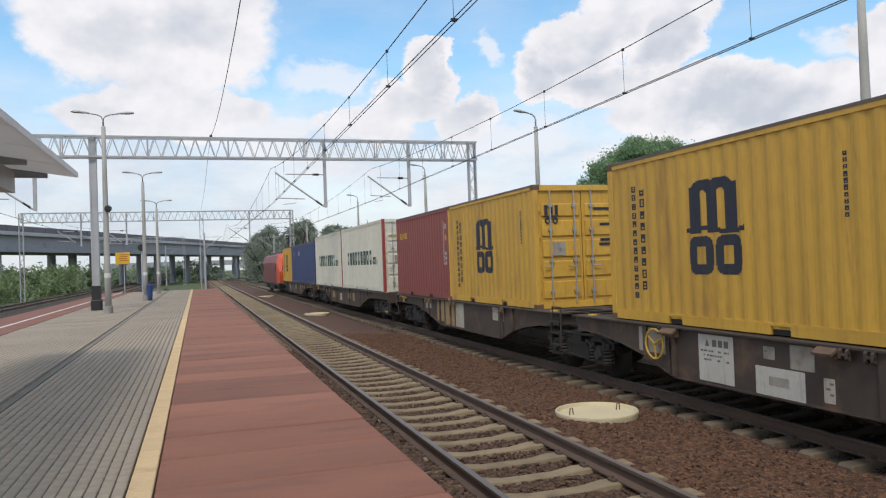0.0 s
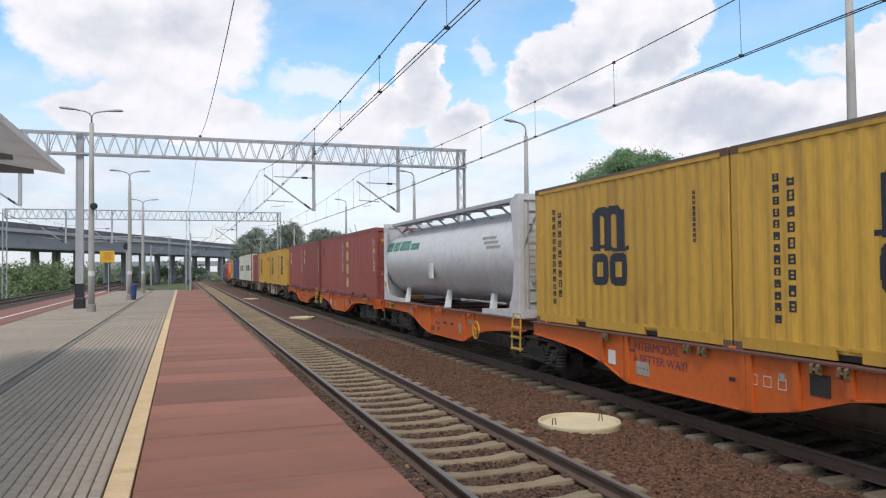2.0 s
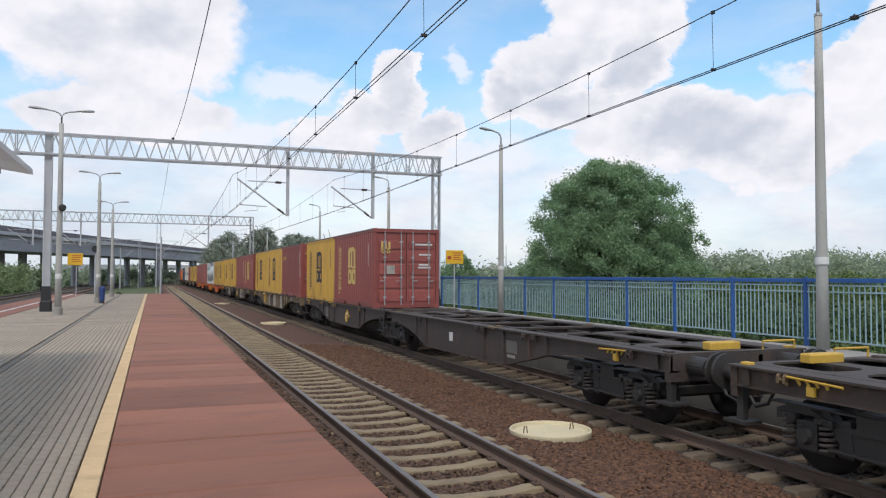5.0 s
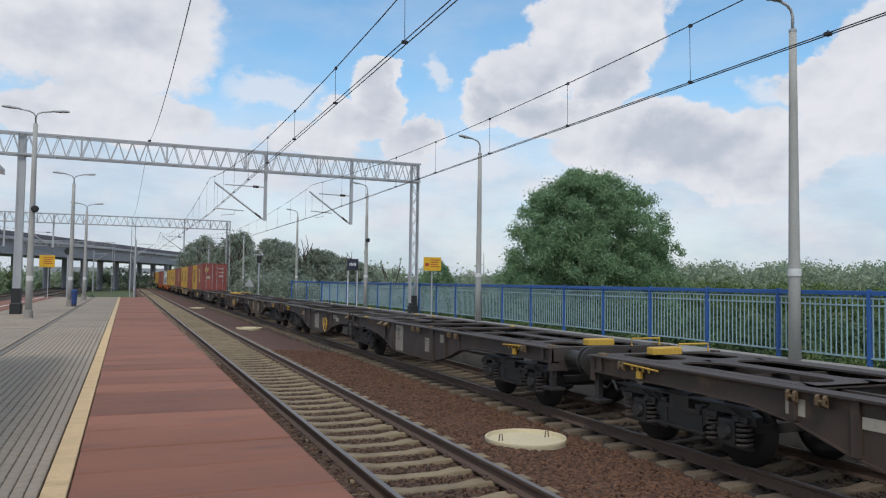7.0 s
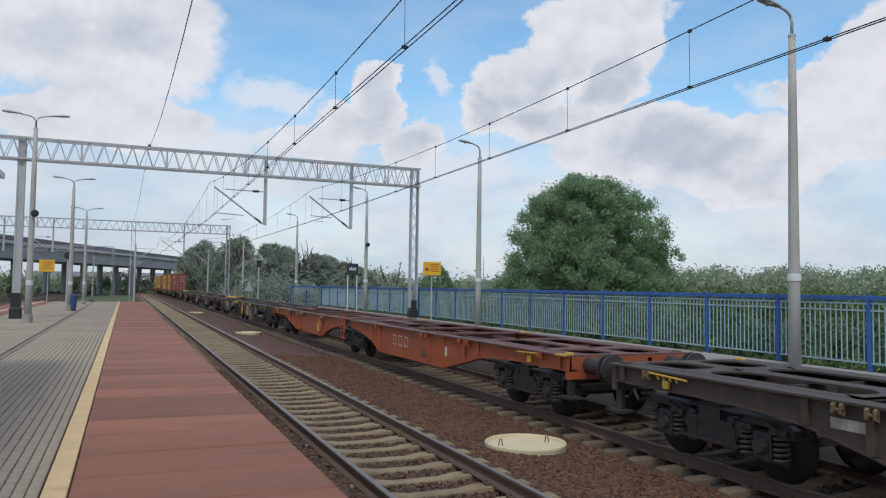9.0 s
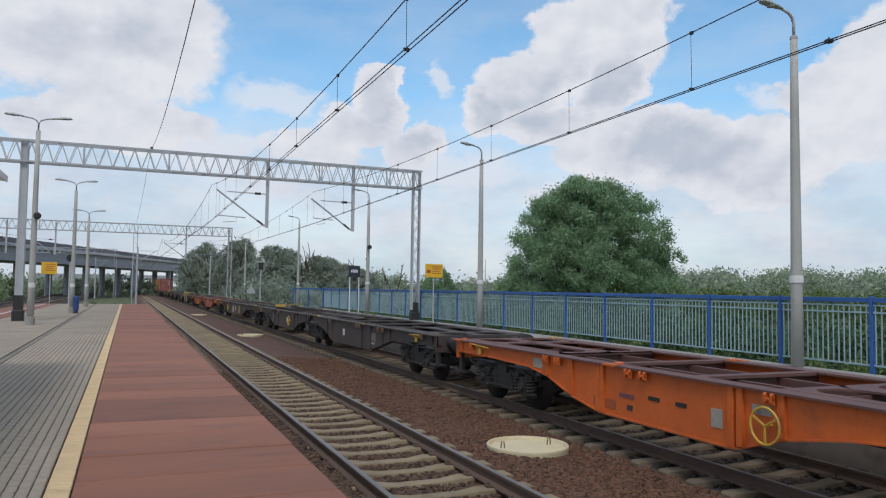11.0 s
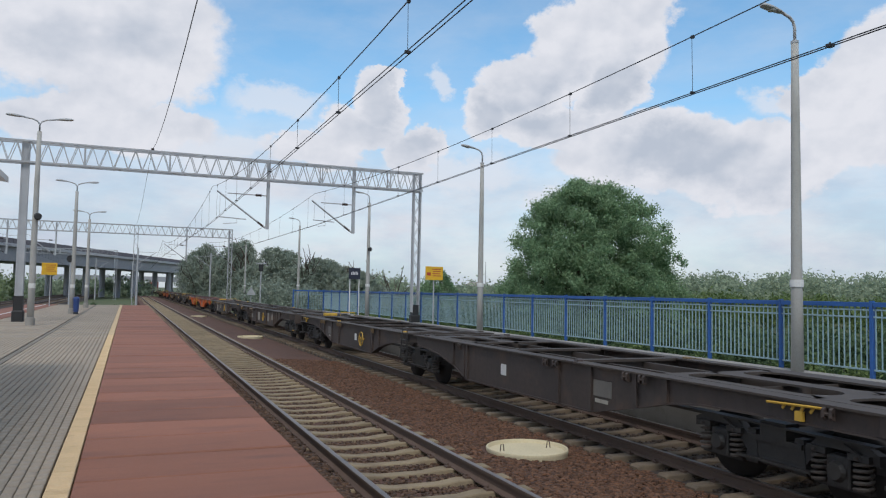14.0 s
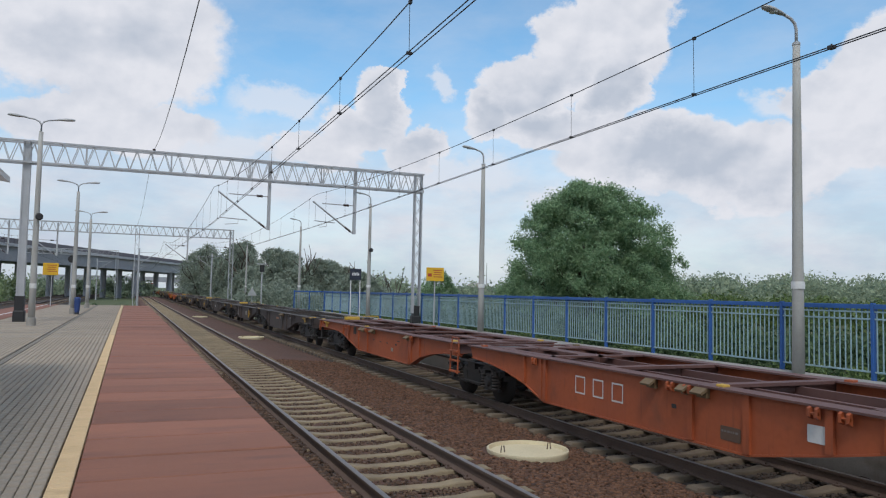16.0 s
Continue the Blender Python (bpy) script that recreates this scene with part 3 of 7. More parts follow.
def track(name, x, top, y0, y1, mat, label, first, singles, fixings=True):
    """Rails, sleepers and rail clips of one track."""
    ob = thing(name, label, "railway track", kind="structure")
    for sx in (-GAUGE, GAUGE):
        web, head = rail_shape(x + sx, top, y0, y1)
        r = part("rail", web, rail_rust, ob)
        part("rail_head", head, rail_head, r, "bright worn rail head")
    me = sleeper_shape(1.3).mesh("sleeper", mat)
    pitch, rest, clips = 0.625, Shape(), Shape()
    for i in range(int((y1 - first) / pitch)):
        y = first + i * pitch
        if i < singles:
            part("sleeper", me, None, ob, at=(x + random.uniform(-0.02, 0.02), y, top - 0.172 - 0.03))
        elif y < 180:
            rest.box(x - 1.3, x + 1.3, y - 0.12, y + 0.12, top - 0.30, top - 0.18)
        if fixings and i < 60:
            for sx in (-GAUGE, GAUGE):
                for e in (-0.11, 0.11):
                    clips.box(x + sx + e - 0.035, x + sx + e + 0.035, y - 0.05, y + 0.05, top - 0.18, top - 0.145)
                    clips.tube([(x + sx + e, y, top - 0.15), (x + sx + e, y, top - 0.115)], 0.014, 6)
    part("sleeper_row", rest, mat, ob)
    if fixings:
        part("rail_clips", clips, rail_rust, ob)
    return ob


track("track_1", T1, RAIL_1, -8, 330, sleeper_pale, "railway track with pale concrete sleepers and worn rails", -7.25, 200)
track("track_2", T2, RAIL_2, -8, 330, sleeper_dark, "railway track under the goods train, oily sleepers darkened for its shade", -7.45, 200)
track("track_3", T3, RAIL_3, -8, 330, sleeper_dark, "railway track behind the island platform", 0, 0, False)
track("track_4", T4, RAIL_3, -8, 330, sleeper_dark, "outer railway track behind the island platform", 0, 0, False)


# ======== island platform ========
EDGE, STRIP_R, STRIP_L, PLAT_END = 1.702, -0.365, -0.565, 72.0
WEST_EDGE = -7.75
body_shape = Shape().box(WEST_EDGE + 0.12, EDGE - 0.10, -9, PLAT_END, -1.3, -0.09)
body_shape.box(EDGE - 0.14, EDGE - 0.06, -9, PLAT_END, -0.30, -0.09)
plat = thing("platform", "island platform with concrete retaining walls", "platform", kind="structure", shape=body_shape, mat=joint_dark)
part("ramp", Shape().slab([(PLAT_END, -1.3), (PLAT_END, -0.12), (PLAT_END + 9, -0.75), (PLAT_END + 9, -1.3)], "x", WEST_EDGE + 2, EDGE - 0.2), kerb_grey, plat, "concrete ramp at the platform end")
slab_pitch = 0.965
slab_me = Shape().soft_box(0, EDGE - STRIP_R - 0.012, 0, slab_pitch - 0.034, -0.1, 0.0, 0.014).mesh("slab", red_slab)
for i in range(int((PLAT_END + 8) / slab_pitch)):
    y = 7.18 - 15 * slab_pitch + i * slab_pitch
    part("slab", slab_me, None, plat, at=pose(STRIP_R + 0.006, y + 0.006, random.uniform(-0.008, 0.002), random.uniform(-0.25, 0.25), random.uniform(-0.12, 0.12), 0))
tile_me = Shape().soft_box(0, STRIP_R - STRIP_L - 0.012, 0, 0.192, -0.08, 0.003, 0.006)
for k in range(4):
    tile_me.soft_box(0.006, STRIP_R - STRIP_L - 0.018, 0.012 + k * 0.048, 0.036 + k * 0.048, 0.0, 0.006, 0.004)
tile_me = tile_me.mesh("tactile_tile", yellow_tile)
far_tiles = Shape()
for i in range(-50, int((PLAT_END - 2) / 0.2)):
    y = 2.0 + i * 0.2
    if 0 <= i < 130:
        part("tactile_tile", tile_me, None, plat, at=(STRIP_L + 0.006, y, random.uniform(-0.002, 0.001)))
    else:
        far_tiles.box(STRIP_L + 0.006, STRIP_R - 0.006, y, y + 0.19, -0.08, 0.004)
part("tactile_strip", far_tiles, yellow_tile, plat, "yellow tactile strip")

# grey pavers, laid lengthwise, with open joints along the rows
PAVE_L, DRAIN = -5.5, (-2.535, -2.385)
paver_me = Shape().soft_box(0, 0.0895, 0, 0.195, -0.08, 0.0, 0.007).mesh("paver", paver_grey)
far_pavers, singles = [], 0
cols = []
x = STRIP_L - 0.004 - 0.1
while x > PAVE_L:
    if not (DRAIN[0] - 0.1 < x < DRAIN[1]):
        cols.append(x)
    x -= 0.1
for j, x in enumerate(cols):
    off = (j % 2) * 0.1
    y = -8.0 + off
    while y < PLAT_END - 0.3:
        near = 2.3 < y < 6.4 and x > -1.35
        if near and singles < 300:
            part("paver", paver_me, None, plat, at=(x, y, random.uniform(-0.003, 0.001)))
            singles += 1
            y += 0.2
        elif y < 26:
            far_pavers.append((x, x + 0.0895, y, y + 0.195, random.uniform(-0.003, 0.001)))
            y += 0.2
        else:
            far_pavers.append((x, x + 0.0895, y, y + 1.993, 0.0))
            y += 2.0
P = np.array(far_pavers)
e = 0.007
cx = [P[:, 0], P[:, 1], P[:, 1], P[:, 0]]
cy = [P[:, 2], P[:, 2], P[:, 3], P[:, 3]]
ins = [(e, e), (-e, e), (-e, -e), (e, -e)]
low = [np.stack([cx[k], cy[k], np.full(len(P), -0.05)], 1) for k in range(4)]
mid = [np.stack([cx[k], cy[k], P[:, 4] - 0.007], 1) for k in range(4)]
top = [np.stack([cx[k] + ins[k][0], cy[k] + ins[k][1], P[:, 4]], 1) for k in range(4)]
V = np.stack(low + mid + top, 1).reshape(-1, 3)
b0 = (np.arange(len(P)) * 12)[:, None]
Fq = [b0 + np.array(q) for q in [(8, 9, 10, 11)] + [(4 + k, 4 + (k + 1) % 4, 8 + (k + 1) % 4, 8 + k) for k in range(4)] + [(k, (k + 1) % 4, 4 + (k + 1) % 4, 4 + k) for k in range(4)]]
ob = new("paving", quads("paving", V, np.concatenate(Fq), paver_grey))
ob.parent = plat
tagged(ob, "grey concrete block paving", kind="stuff")
drain = Shape()
for i in range(-10, 70):
    drain.soft_box(DRAIN[0] + 0.01, DRAIN[1] - 0.01, 2 + i, 2.99 + i, -0.08, -0.006, 0.006)
part("drain_channel", drain, channel_grey, plat, "dark drain channel cover")
# western side of the platform
part("west_paving", Shape().box(-6.3, PAVE_L - 0.02, -6, PLAT_END, -0.08, 0.0).box(WEST_EDGE, -6.45, -6, PLAT_END, -0.08, 0.0), red_slab, plat, "red edge paving")
part("west_line", Shape().box(-6.44, -6.31, -6, PLAT_END, -0.08, 0.002), label_white, plat, "white edge line")
part("west_wall", Shape().box(WEST_EDGE + 0.05, WEST_EDGE + 0.119, -9, PLAT_END, -1.3, -0.085), kerb_grey, plat)
kerb = Shape()
for i in range(40):
    kerb.soft_box(EDGE - 0.099, EDGE - 0.03, -6 + i * 2, -4.012 + i * 2, -1.2, -0.102, 0.01)
part("kerb_wall", kerb, kerb_grey, plat, "dusty concrete kerb wall")

# ======== side platform with its fence ========
far_plat = thing("far_platform", "side platform of grey concrete behind the goods train", "platform", kind="structure",
                 shape=Shape().box(10.25, 15.3, -9, 60.6, -1.3, -0.06), mat=kerb_grey)
pv = Shape()
for i in range(34):
    for k, (a, b) in enumerate(((10.22, 11.6), (11.62, 13.2), (13.22, 14.75))):
        pv.soft_box(a, b, -8 + i * 2, -6.012 + i * 2, -0.06, 0.0, 0.01)
part("slab_row", pv, kerb_grey, far_plat, "grey concrete paving slabs")

FENCE_X, PITCH = 14.9, 2.46
fence = thing("fence", "blue steel fence with pale pickets along the side platform", "fence")
post_me = Shape().soft_box(-0.05, 0.05, -0.04, 0.04, -0.05, 1.66, 0.008).mesh("post", fence_blue)
picket_me = Shape().box(-0.011, 0.011, -0.011, 0.011, 0.16, 1.47).mesh("picket", fence_pale)
top_me = Shape().soft_box(-0.045, 0.045, 0.045, PITCH - 0.045, 1.53, 1.63, 0.01).mesh("top_rail", fence_blue)
rail_me = Shape()
for z in (1.445, 1.29, 0.15):
    rail_me.box(-0.02, 0.02, 0.045, PITCH - 0.045, z, z + 0.035)
rail_me = rail_me.mesh("rail", fence_pale)
stub_me = Shape()
for k in range(17):
    stub_me.box(-0.009, 0.009, 0.13 + k * 0.14 - 0.009, 0.13 + k * 0.14 + 0.009, 1.48, 1.53)
stub_me = stub_me.mesh("stub_row", fence_blue)
pickets, far_pickets = 0, Shape()
start = 11.41 - 6 * PITCH
n_panels = int(round((60.5 - start) / PITCH))
for i in range(n_panels + 1):
    y = start + i * PITCH
    part("post", post_me, None, fence, at=(FENCE_X, y, 0))
    if i == n_panels:
        break
    part("top_rail", top_me, None, fence, at=(FENCE_X, y, 0))
    part("rail", rail_me, None, fence, "pale picket rails", at=(FENCE_X, y, 0))
    tagged(part("stub_row", stub_me, None, fence, at=(FENCE_X, y, 0)), kind="stuff")
    for k in range(17):
        py = y + 0.13 + k * 0.14
        if py > 6 and pickets < 290:
            part("picket", picket_me, None, fence, at=(FENCE_X, py, 0))
            pickets += 1
        else:
            far_pickets.box(FENCE_X - 0.011, FENCE_X + 0.011, py - 0.011, py + 0.011, 0.16, 1.47)
ob = part("picket_row", far_pickets, fence_pale, fence)
tagged(ob, kind="stuff")
end_fence = thing("end_fence", "blue steel fence across the side platform's end", "fence", at=pose(FENCE_X, start + n_panels * PITCH, 0, 0, 0, 90))
for y in (0.06, 1.3, 2.54):
    part("post", post_me, None, end_fence, at=(0, y, 0))
for z in (1.53, 1.29, 0.15):
    part("top_rail" if z > 1.5 else "rail", Shape().box(-0.03, 0.03, 0.1, 2.5, z, z + (0.1 if z > 1.5 else 0.035)), fence_blue if z > 1.5 else fence_pale, end_fence)
for k in range(17):
    part("picket", picket_me, None, end_fence, at=(0, 0.16 + k * 0.14, 0))


# ======== lamps ========
def pole_shape(h, r0, r1):
    return Shape().tube([(0, 0, z) for z in np.linspace(0, h, 5)], r0, 16, r1)


def lamp_head(x, z, tilt, flip):
    s = Shape()
    pts = [(0.0, 0.045), (0.12, 0.075), (0.4, 0.115), (0.62, 0.10), (0.70, 0.04)]
    rings = []
    for a, w in pts:
        up = a * tilt
        rings.append([(x + flip * a, w * 1.0 * math.cos(t), z + up + (0.075 if math.sin(t) > 0 else 0.035) * math.sin(t) * (w / 0.1)) for t in np.linspace(0, 2 * math.pi, 12, endpoint=False)])
    for i in range(len(rings) - 1):
        b = len(s.v)
        s.v.extend(rings[i] + rings[i + 1])
        s.f.extend((b + k, b + (k + 1) % 12, b + 12 + (k + 1) % 12, b + 12 + k) for k in range(12))
    s.add(rings[0], [tuple(range(12))])
    s.add(rings[-1], [tuple(range(12))])
    return s


def double_lamp(x, y, h, reach, speaker):
    ob = thing("street_lamp", "concrete platform lamp with two flat arms" + (" and a loudspeaker" if speaker else ""), "lamp", (x, y, 0), "platform lamps")
    part("pole", pole_shape(h, 0.138, 0.086), pole_concrete, ob, smooth=True)
    part("foot", Shape().lathe((0, 0, 0), "z", [(0, 0.18), (0.30, 0.18), (0.33, 0.16)], 14), kerb_grey, ob, "grey concrete pole foot")
    part("number_plate", Shape().lathe((0, 0, 0), "z", [(1.52, 0.134), (1.72, 0.132)], 14), label_white, ob)
    for f in (-1, 1):
        a = part("arm", Shape().tube([(0, 0, h - 0.05), (0, 0, h + 0.28), (f * 0.08, 0, h + 0.42), (f * 0.25, 0, h + 0.5), (f * (reach - 0.7), 0, h + 0.55)], 0.034, 8), galvanised, ob, smooth=True)
        hd = part("lamp_head", lamp_head(f * (reach - 0.75), h + 0.55, 0.06, f), lamp_grey, a, smooth=True)
    if speaker:
        part("loudspeaker", Shape().lathe((0.12, -0.1, 4.45), "y", [(-0.22, 0.10), (-0.18, 0.15), (0, 0.13), (0.2, 0.05)], 14), black_paint, ob, "black loudspeaker")
    return ob


double_lamp(-3.62, 34.8, 8.0, 1.3, True)
double_lamp(-2.98, 48.9, 7.2, 1.2, False)
double_lamp(-2.86, 62.5, 6.7, 1.2, False)


def single_lamp(x, y, h, speaker=False):
    ob = thing("street_lamp", "tall concrete lamp with one curved arm by the fence", "lamp", (x, y, 0), "side platform lamps")
    part("pole", pole_shape(h, 0.143, 0.082), pole_concrete, ob, smooth=True)
    part("collar", Shape().lathe((0, 0, 0), "z", [(1.95, 0.152), (2.12, 0.150)], 16), label_white, ob, "white number band")
    part("cap", Shape().lathe((0, 0, 0), "z", [(h - 0.06, 0.09), (h, 0.09), (h + 0.02, 0.05)], 14), galvanised, ob)
    a = part("arm", Shape().tube([(0, 0, h - 0.02), (0, 0, h + 0.32), (-0.05, 0, h + 0.46), (-0.16, 0, h + 0.55), (-0.42, 0, h + 0.63)], 0.036, 10), galvanised, ob, smooth=True)
    hd = part("lamp_head", lamp_head(-0.36, h + 0.61, 0.12, -1), lamp_grey, a, smooth=True)
    part("lens", Shape().lathe((-0.72, 0, h + 0.62), "z", [(-0.015, 0.085), (0.02, 0.10)], 14), lamp_lens, a)
    if speaker:
        part("loudspeaker", Shape().lathe((0, -0.2, 4.4), "y", [(-0.2, 0.14), (0.0, 0.12), (0.2, 0.05)], 12), black_paint, ob, "black loudspeaker")
    return ob


single_lamp(14.38, 12.92, 7.79)
single_lamp(14.55, 30.3, 7.55)
single_lamp(14.6, 47.6, 7.5, True)
single_lamp(14.6, 69.5, 7.6)
single_lamp(14.6, 104, 7.6)


# ======== catenary gantries ========
def truss(x0, x1, z0, z1, half, pitch, chord=0.08):
    s = Shape()
    for y in (-half, half):
        for z in (z0, z1):
            s.beam((x0, y, z), (x1, y, z), chord, chord)
        n = int((x1 - x0) / pitch)
        w = (x1 - x0) / n
        for i in range(n):
            a, b = x0 + i * w, x0 + (i + 0.5) * w
            s.beam((a, y, z0), (b, y, z1), 0.032, 0.032)
            s.beam((b, y, z1), (a + w, y, z0), 0.032, 0.032)
            if i % 6 == 0:
                s.beam((a, y, z0), (a, y, z1), 0.05, 0.05)
    n = int((x1 - x0) / (pitch * 2))
    for i in range(n + 1):
        a = x0 + (x1 - x0) * i / n
        for z in (z0, z1):
            s.beam((a, -half, z), (a, half, z), 0.04, 0.04)
    return s


def lattice_mast(x, z0, z1, half=0.19):
    s = Shape()
    for a in (-half, half):
        s.box(x + a - 0.03, x + a + 0.03, -0.16, 0.16, z0, z1)
    n = int((z1 - z0) / 0.55)
    for i in range(n):
        a, b = z0 + (z1 - z0) * i / n, z0 + (z1 - z0) * (i + 1) / n
        for y in (-0.13, 0.13):
            s.beam((x - half, y, a if i % 2 else b), (x + half, y, b if i % 2 else a), 0.045, 0.02)
    return s


def cantilever(ob, x, z_foot, z_top, reach, z_contact):
    """A drop tube with a hinged bracket: stay, strut and steady arm on insulators."""
    t = part("drop_tube", Shape().box(x - 0.075, x + 0.075, -0.075, 0.075, z_foot, z_top), galvanised, ob)
    part("strut", Shape().tube([(x - 0.1, 0, z_foot + 0.06), (x - reach, 0, z_foot + reach * 0.72)], 0.045, 8), galvanised, t)
    part("stay", Shape().tube([(x, 0, z_foot + reach * 0.72 - 0.1), (x - reach + 0.5, 0, z_foot + reach * 0.72 - 0.08)], 0.028, 8), galvanised, t)
    ins = Shape()
    for k in range(6):
        ins.ring((x - 0.35 - k * 0.05, 0, z_foot + reach * 0.72 - 0.1), "x", 0.045, 0.025, 10, 5)
        ins.ring((x - 0.22 - k * 0.05, 0, z_foot + 0.15 + k * 0.036), "x", 0.045, 0.025, 10, 5)
    part("insulator", ins, insulator_brown, t, "brown glazed insulators")
    arm = Shape().tube([(x - 1.05, 0, z_contact + 0.30), (x - reach + 0.1, 0, z_contact + 0.36)], 0.026, 8)
    arm.tube([(x - 1.5, 0, z_contact + 0.3), (x - 1.5, 0, z_contact + 0.1), (x - reach + 0.35, 0, z_contact + 0.03)], 0.016, 6)
    arm.tube([(x - reach + 0.15, 0, z_contact + 0.36), (x - reach + 0.15, 0, z_foot + reach * 0.68)], 0.008, 4)
    part("steady_arm", arm, galvanised, t)


GY = 38.5
gantry = thing("catenary_gantry", "galvanised lattice portal gantry spanning the tracks", "gantry", (0, GY, 0))
part("truss_beam", truss(-13.3, 14.75, 7.20, 8.16, 0.28, 0.62), galvanised, gantry)
m = part("mast", lattice_mast(14.52, 0.55, 8.2), galvanised, gantry)
part("mast_foot", Shape().soft_box(14.27, 14.77, -0.22, 0.22, -0.05, 0.42, 0.05).box(14.36, 14.68, -0.2, 0.2, 0.42, 0.95), black_paint, m, "black painted mast foot")
m = part("mast", Shape().box(-4.66, -4.60, -0.17, 0.17, 0.55, 8.2).box(-4.40, -4.34, -0.17, 0.17, 0.55, 8.2).box(-4.60, -4.40, -0.14, 0.14, 0.55, 8.2), galvanised, gantry)
part("mast_foot", Shape().soft_box(-4.74, -4.26, -0.24, 0.24, 0, 0.5, 0.05).box(-4.69, -4.31, -0.2, 0.2, 0.5, 1.15), black_paint, m, "black painted mast foot")
part("mast", lattice_mast(-13.2, -1.2, 8.2), galvanised, gantry)
cantilever(gantry, 6.41, 4.70, 8.1, 2.5, 4.85)
cantilever(gantry, 10.92, 4.70, 8.1, 2.25, 4.95)
cantilever(gantry, -6.97, 4.72, 8.1, 2.4, 4.95)

G2 = 86.4
gantry2 = thing("catenary_gantry", "far galvanised lattice portal gantry over all tracks", "gantry", (0, G2, 0))
part("truss_beam", truss(-17, 10.6, 7.25, 8.2, 0.28, 0.7), galvanised, gantry2)
for x in (-17, 0.62):
    part("mast", lattice_mast(x, -0.9, 8.2), galvanised, gantry2)
part("mast", lattice_mast(10.4, -0.9, 8.2), galvanised, gantry2)
for x in (5.75, 10.25, -7.0, -11.4):
    cantilever(gantry2, x, 4.7, 8.1, 2.3, 4.9)
G3 = 150
gantry3 = thing("catenary_gantry", "distant galvanised lattice portal gantry", "gantry", (0, G3, 0))
part("truss_beam", truss(-17, -2, 7.25, 8.2, 0.28, 0.9), galvanised, gantry3)
for x in (-17, -2.2):
    part("mast", lattice_mast(x, -0.9, 8.2), galvanised, gantry3)
for i, (x, y, h) in enumerate(((1.2, 118, 8.5), (12.2, 126, 8.5), (12.4, 150, 8.5), (-6.2, 170, 8.5), (12.6, 178, 8.5), (12.6, 205, 8.5), (0.9, 190, 8.5))):
    mm = thing("catenary_mast", "grey steel catenary mast beside the far tracks", "mast", (x, y, -1.2), "far catenary masts")
    part("mast", Shape().tube([(0, 0, 0), (0, 0, h)], 0.16, 8, 0.11), galvanised, mm)
    f = -1 if x > 5 else 1
    part("bracket", Shape().tube([(0, 0, 6.2), (f * 2.6, 0, 8.0)], 0.05, 6).tube([(0, 0, 7.9), (f * 2.2, 0, 7.9)], 0.035, 6), galvanised, mm)


# ======== overhead wires ========
def sag(y, y0, y1, z_end, z_mid):
    t = (2 * y - y0 - y1) / (y1 - y0)
    return z_mid + (z_end - z_mid) * t * t


def overhead_line(name, xs, contact, z_end, z_mid, first_drop):
    """xs: where the line stands across at each support, from the near to the far one."""
    ob = thing(name, "twin contact wires under a carrier cable with droppers", "overhead line")
    spans = ((-8.0, GY), (GY, G2), (G2, G3), (G3, 215.0))
    at = lambda y: float(np.interp(y, (-22.0, GY, G2, G3, 215.0), xs))
    carrier = [(at(-22.0), -22.0, z_end + 0.6)]
    for a, b in spans:
        carrier += [(at(y), y, sag(y, a, b, z_end, z_mid)) for y in np.linspace(a, b, 16)]
    part("carrier_cable", Shape().tube(carrier, 0.0095, 6), wire_black, ob)
    for dx in (-0.035, 0.035):
        part("contact_wire", Shape().tube([(at(y) + dx, y, contact) for y in np.linspace(-22, 215, 80)], 0.0085, 6), wire_black, ob)
    for i in range(36):
        y = first_drop + i * 3.8
        a, b = [q for q in spans if q[0] <= y <= q[1]][0]
        x, top = at(y), sag(y, a, b, z_end, z_mid)
        part("dropper", Shape().tube([(x, y, contact), (x, y + 0.02, top)], 0.0045, 5).box(x - 0.04, x + 0.04, y - 0.02, y + 0.02, contact - 0.01, contact + 0.03).box(x - 0.02, x + 0.02, y - 0.03, y + 0.03, top - 0.03, top + 0.02), wire_black, ob)
    return ob


overhead_line("overhead_line", (3.02, 3.69, 3.29, 3.69, 3.45), 4.90, 6.70, 5.55, 9.4 - 11.4)
overhead_line("overhead_line", (8.02, 8.85, 8.25, 8.62, 8.4), 5.02, 6.70, 5.93, 9.65 - 11.4)
overhead_line("overhead_line", (T3, T3, T3, T3, T3), 5.0, 6.75, 5.6, 9)
wire = thing("feeder_cable", "single dark feeder cable over the gantries", "cable")
part("cable", Shape().tube([(0.86, y, sag(y, -22, GY, 8.32, 6.3)) for y in np.linspace(-22, GY, 14)] + [(0.8 - 0.005 * (y - GY), y, sag(y, GY, G2, 8.3, 7.6)) for y in np.linspace(GY, G2, 12)][1:], 0.0095, 6), wire_black, wire)
ins = Shape()
for k in range(4):
    ins.ring((0.85, GY, 8.2 + k * 0.04), "z", 0.05, 0.025, 10, 5)
part("insulator", ins, insulator_brown, wire)
splice = thing("wire_clamp", "dark clamp joining the contact wires", "clamp", (8.42, 7.0, 5.02))
part("clamp", Shape().soft_box(-0.045, 0.045, -0.04, 0.04, -0.02, 0.025, 0.008), wire_black, splice)
part("bolt", Shape().tube([(0, 0, 0.025), (0, 0, 0.05)], 0.012, 6), wire_black, splice)


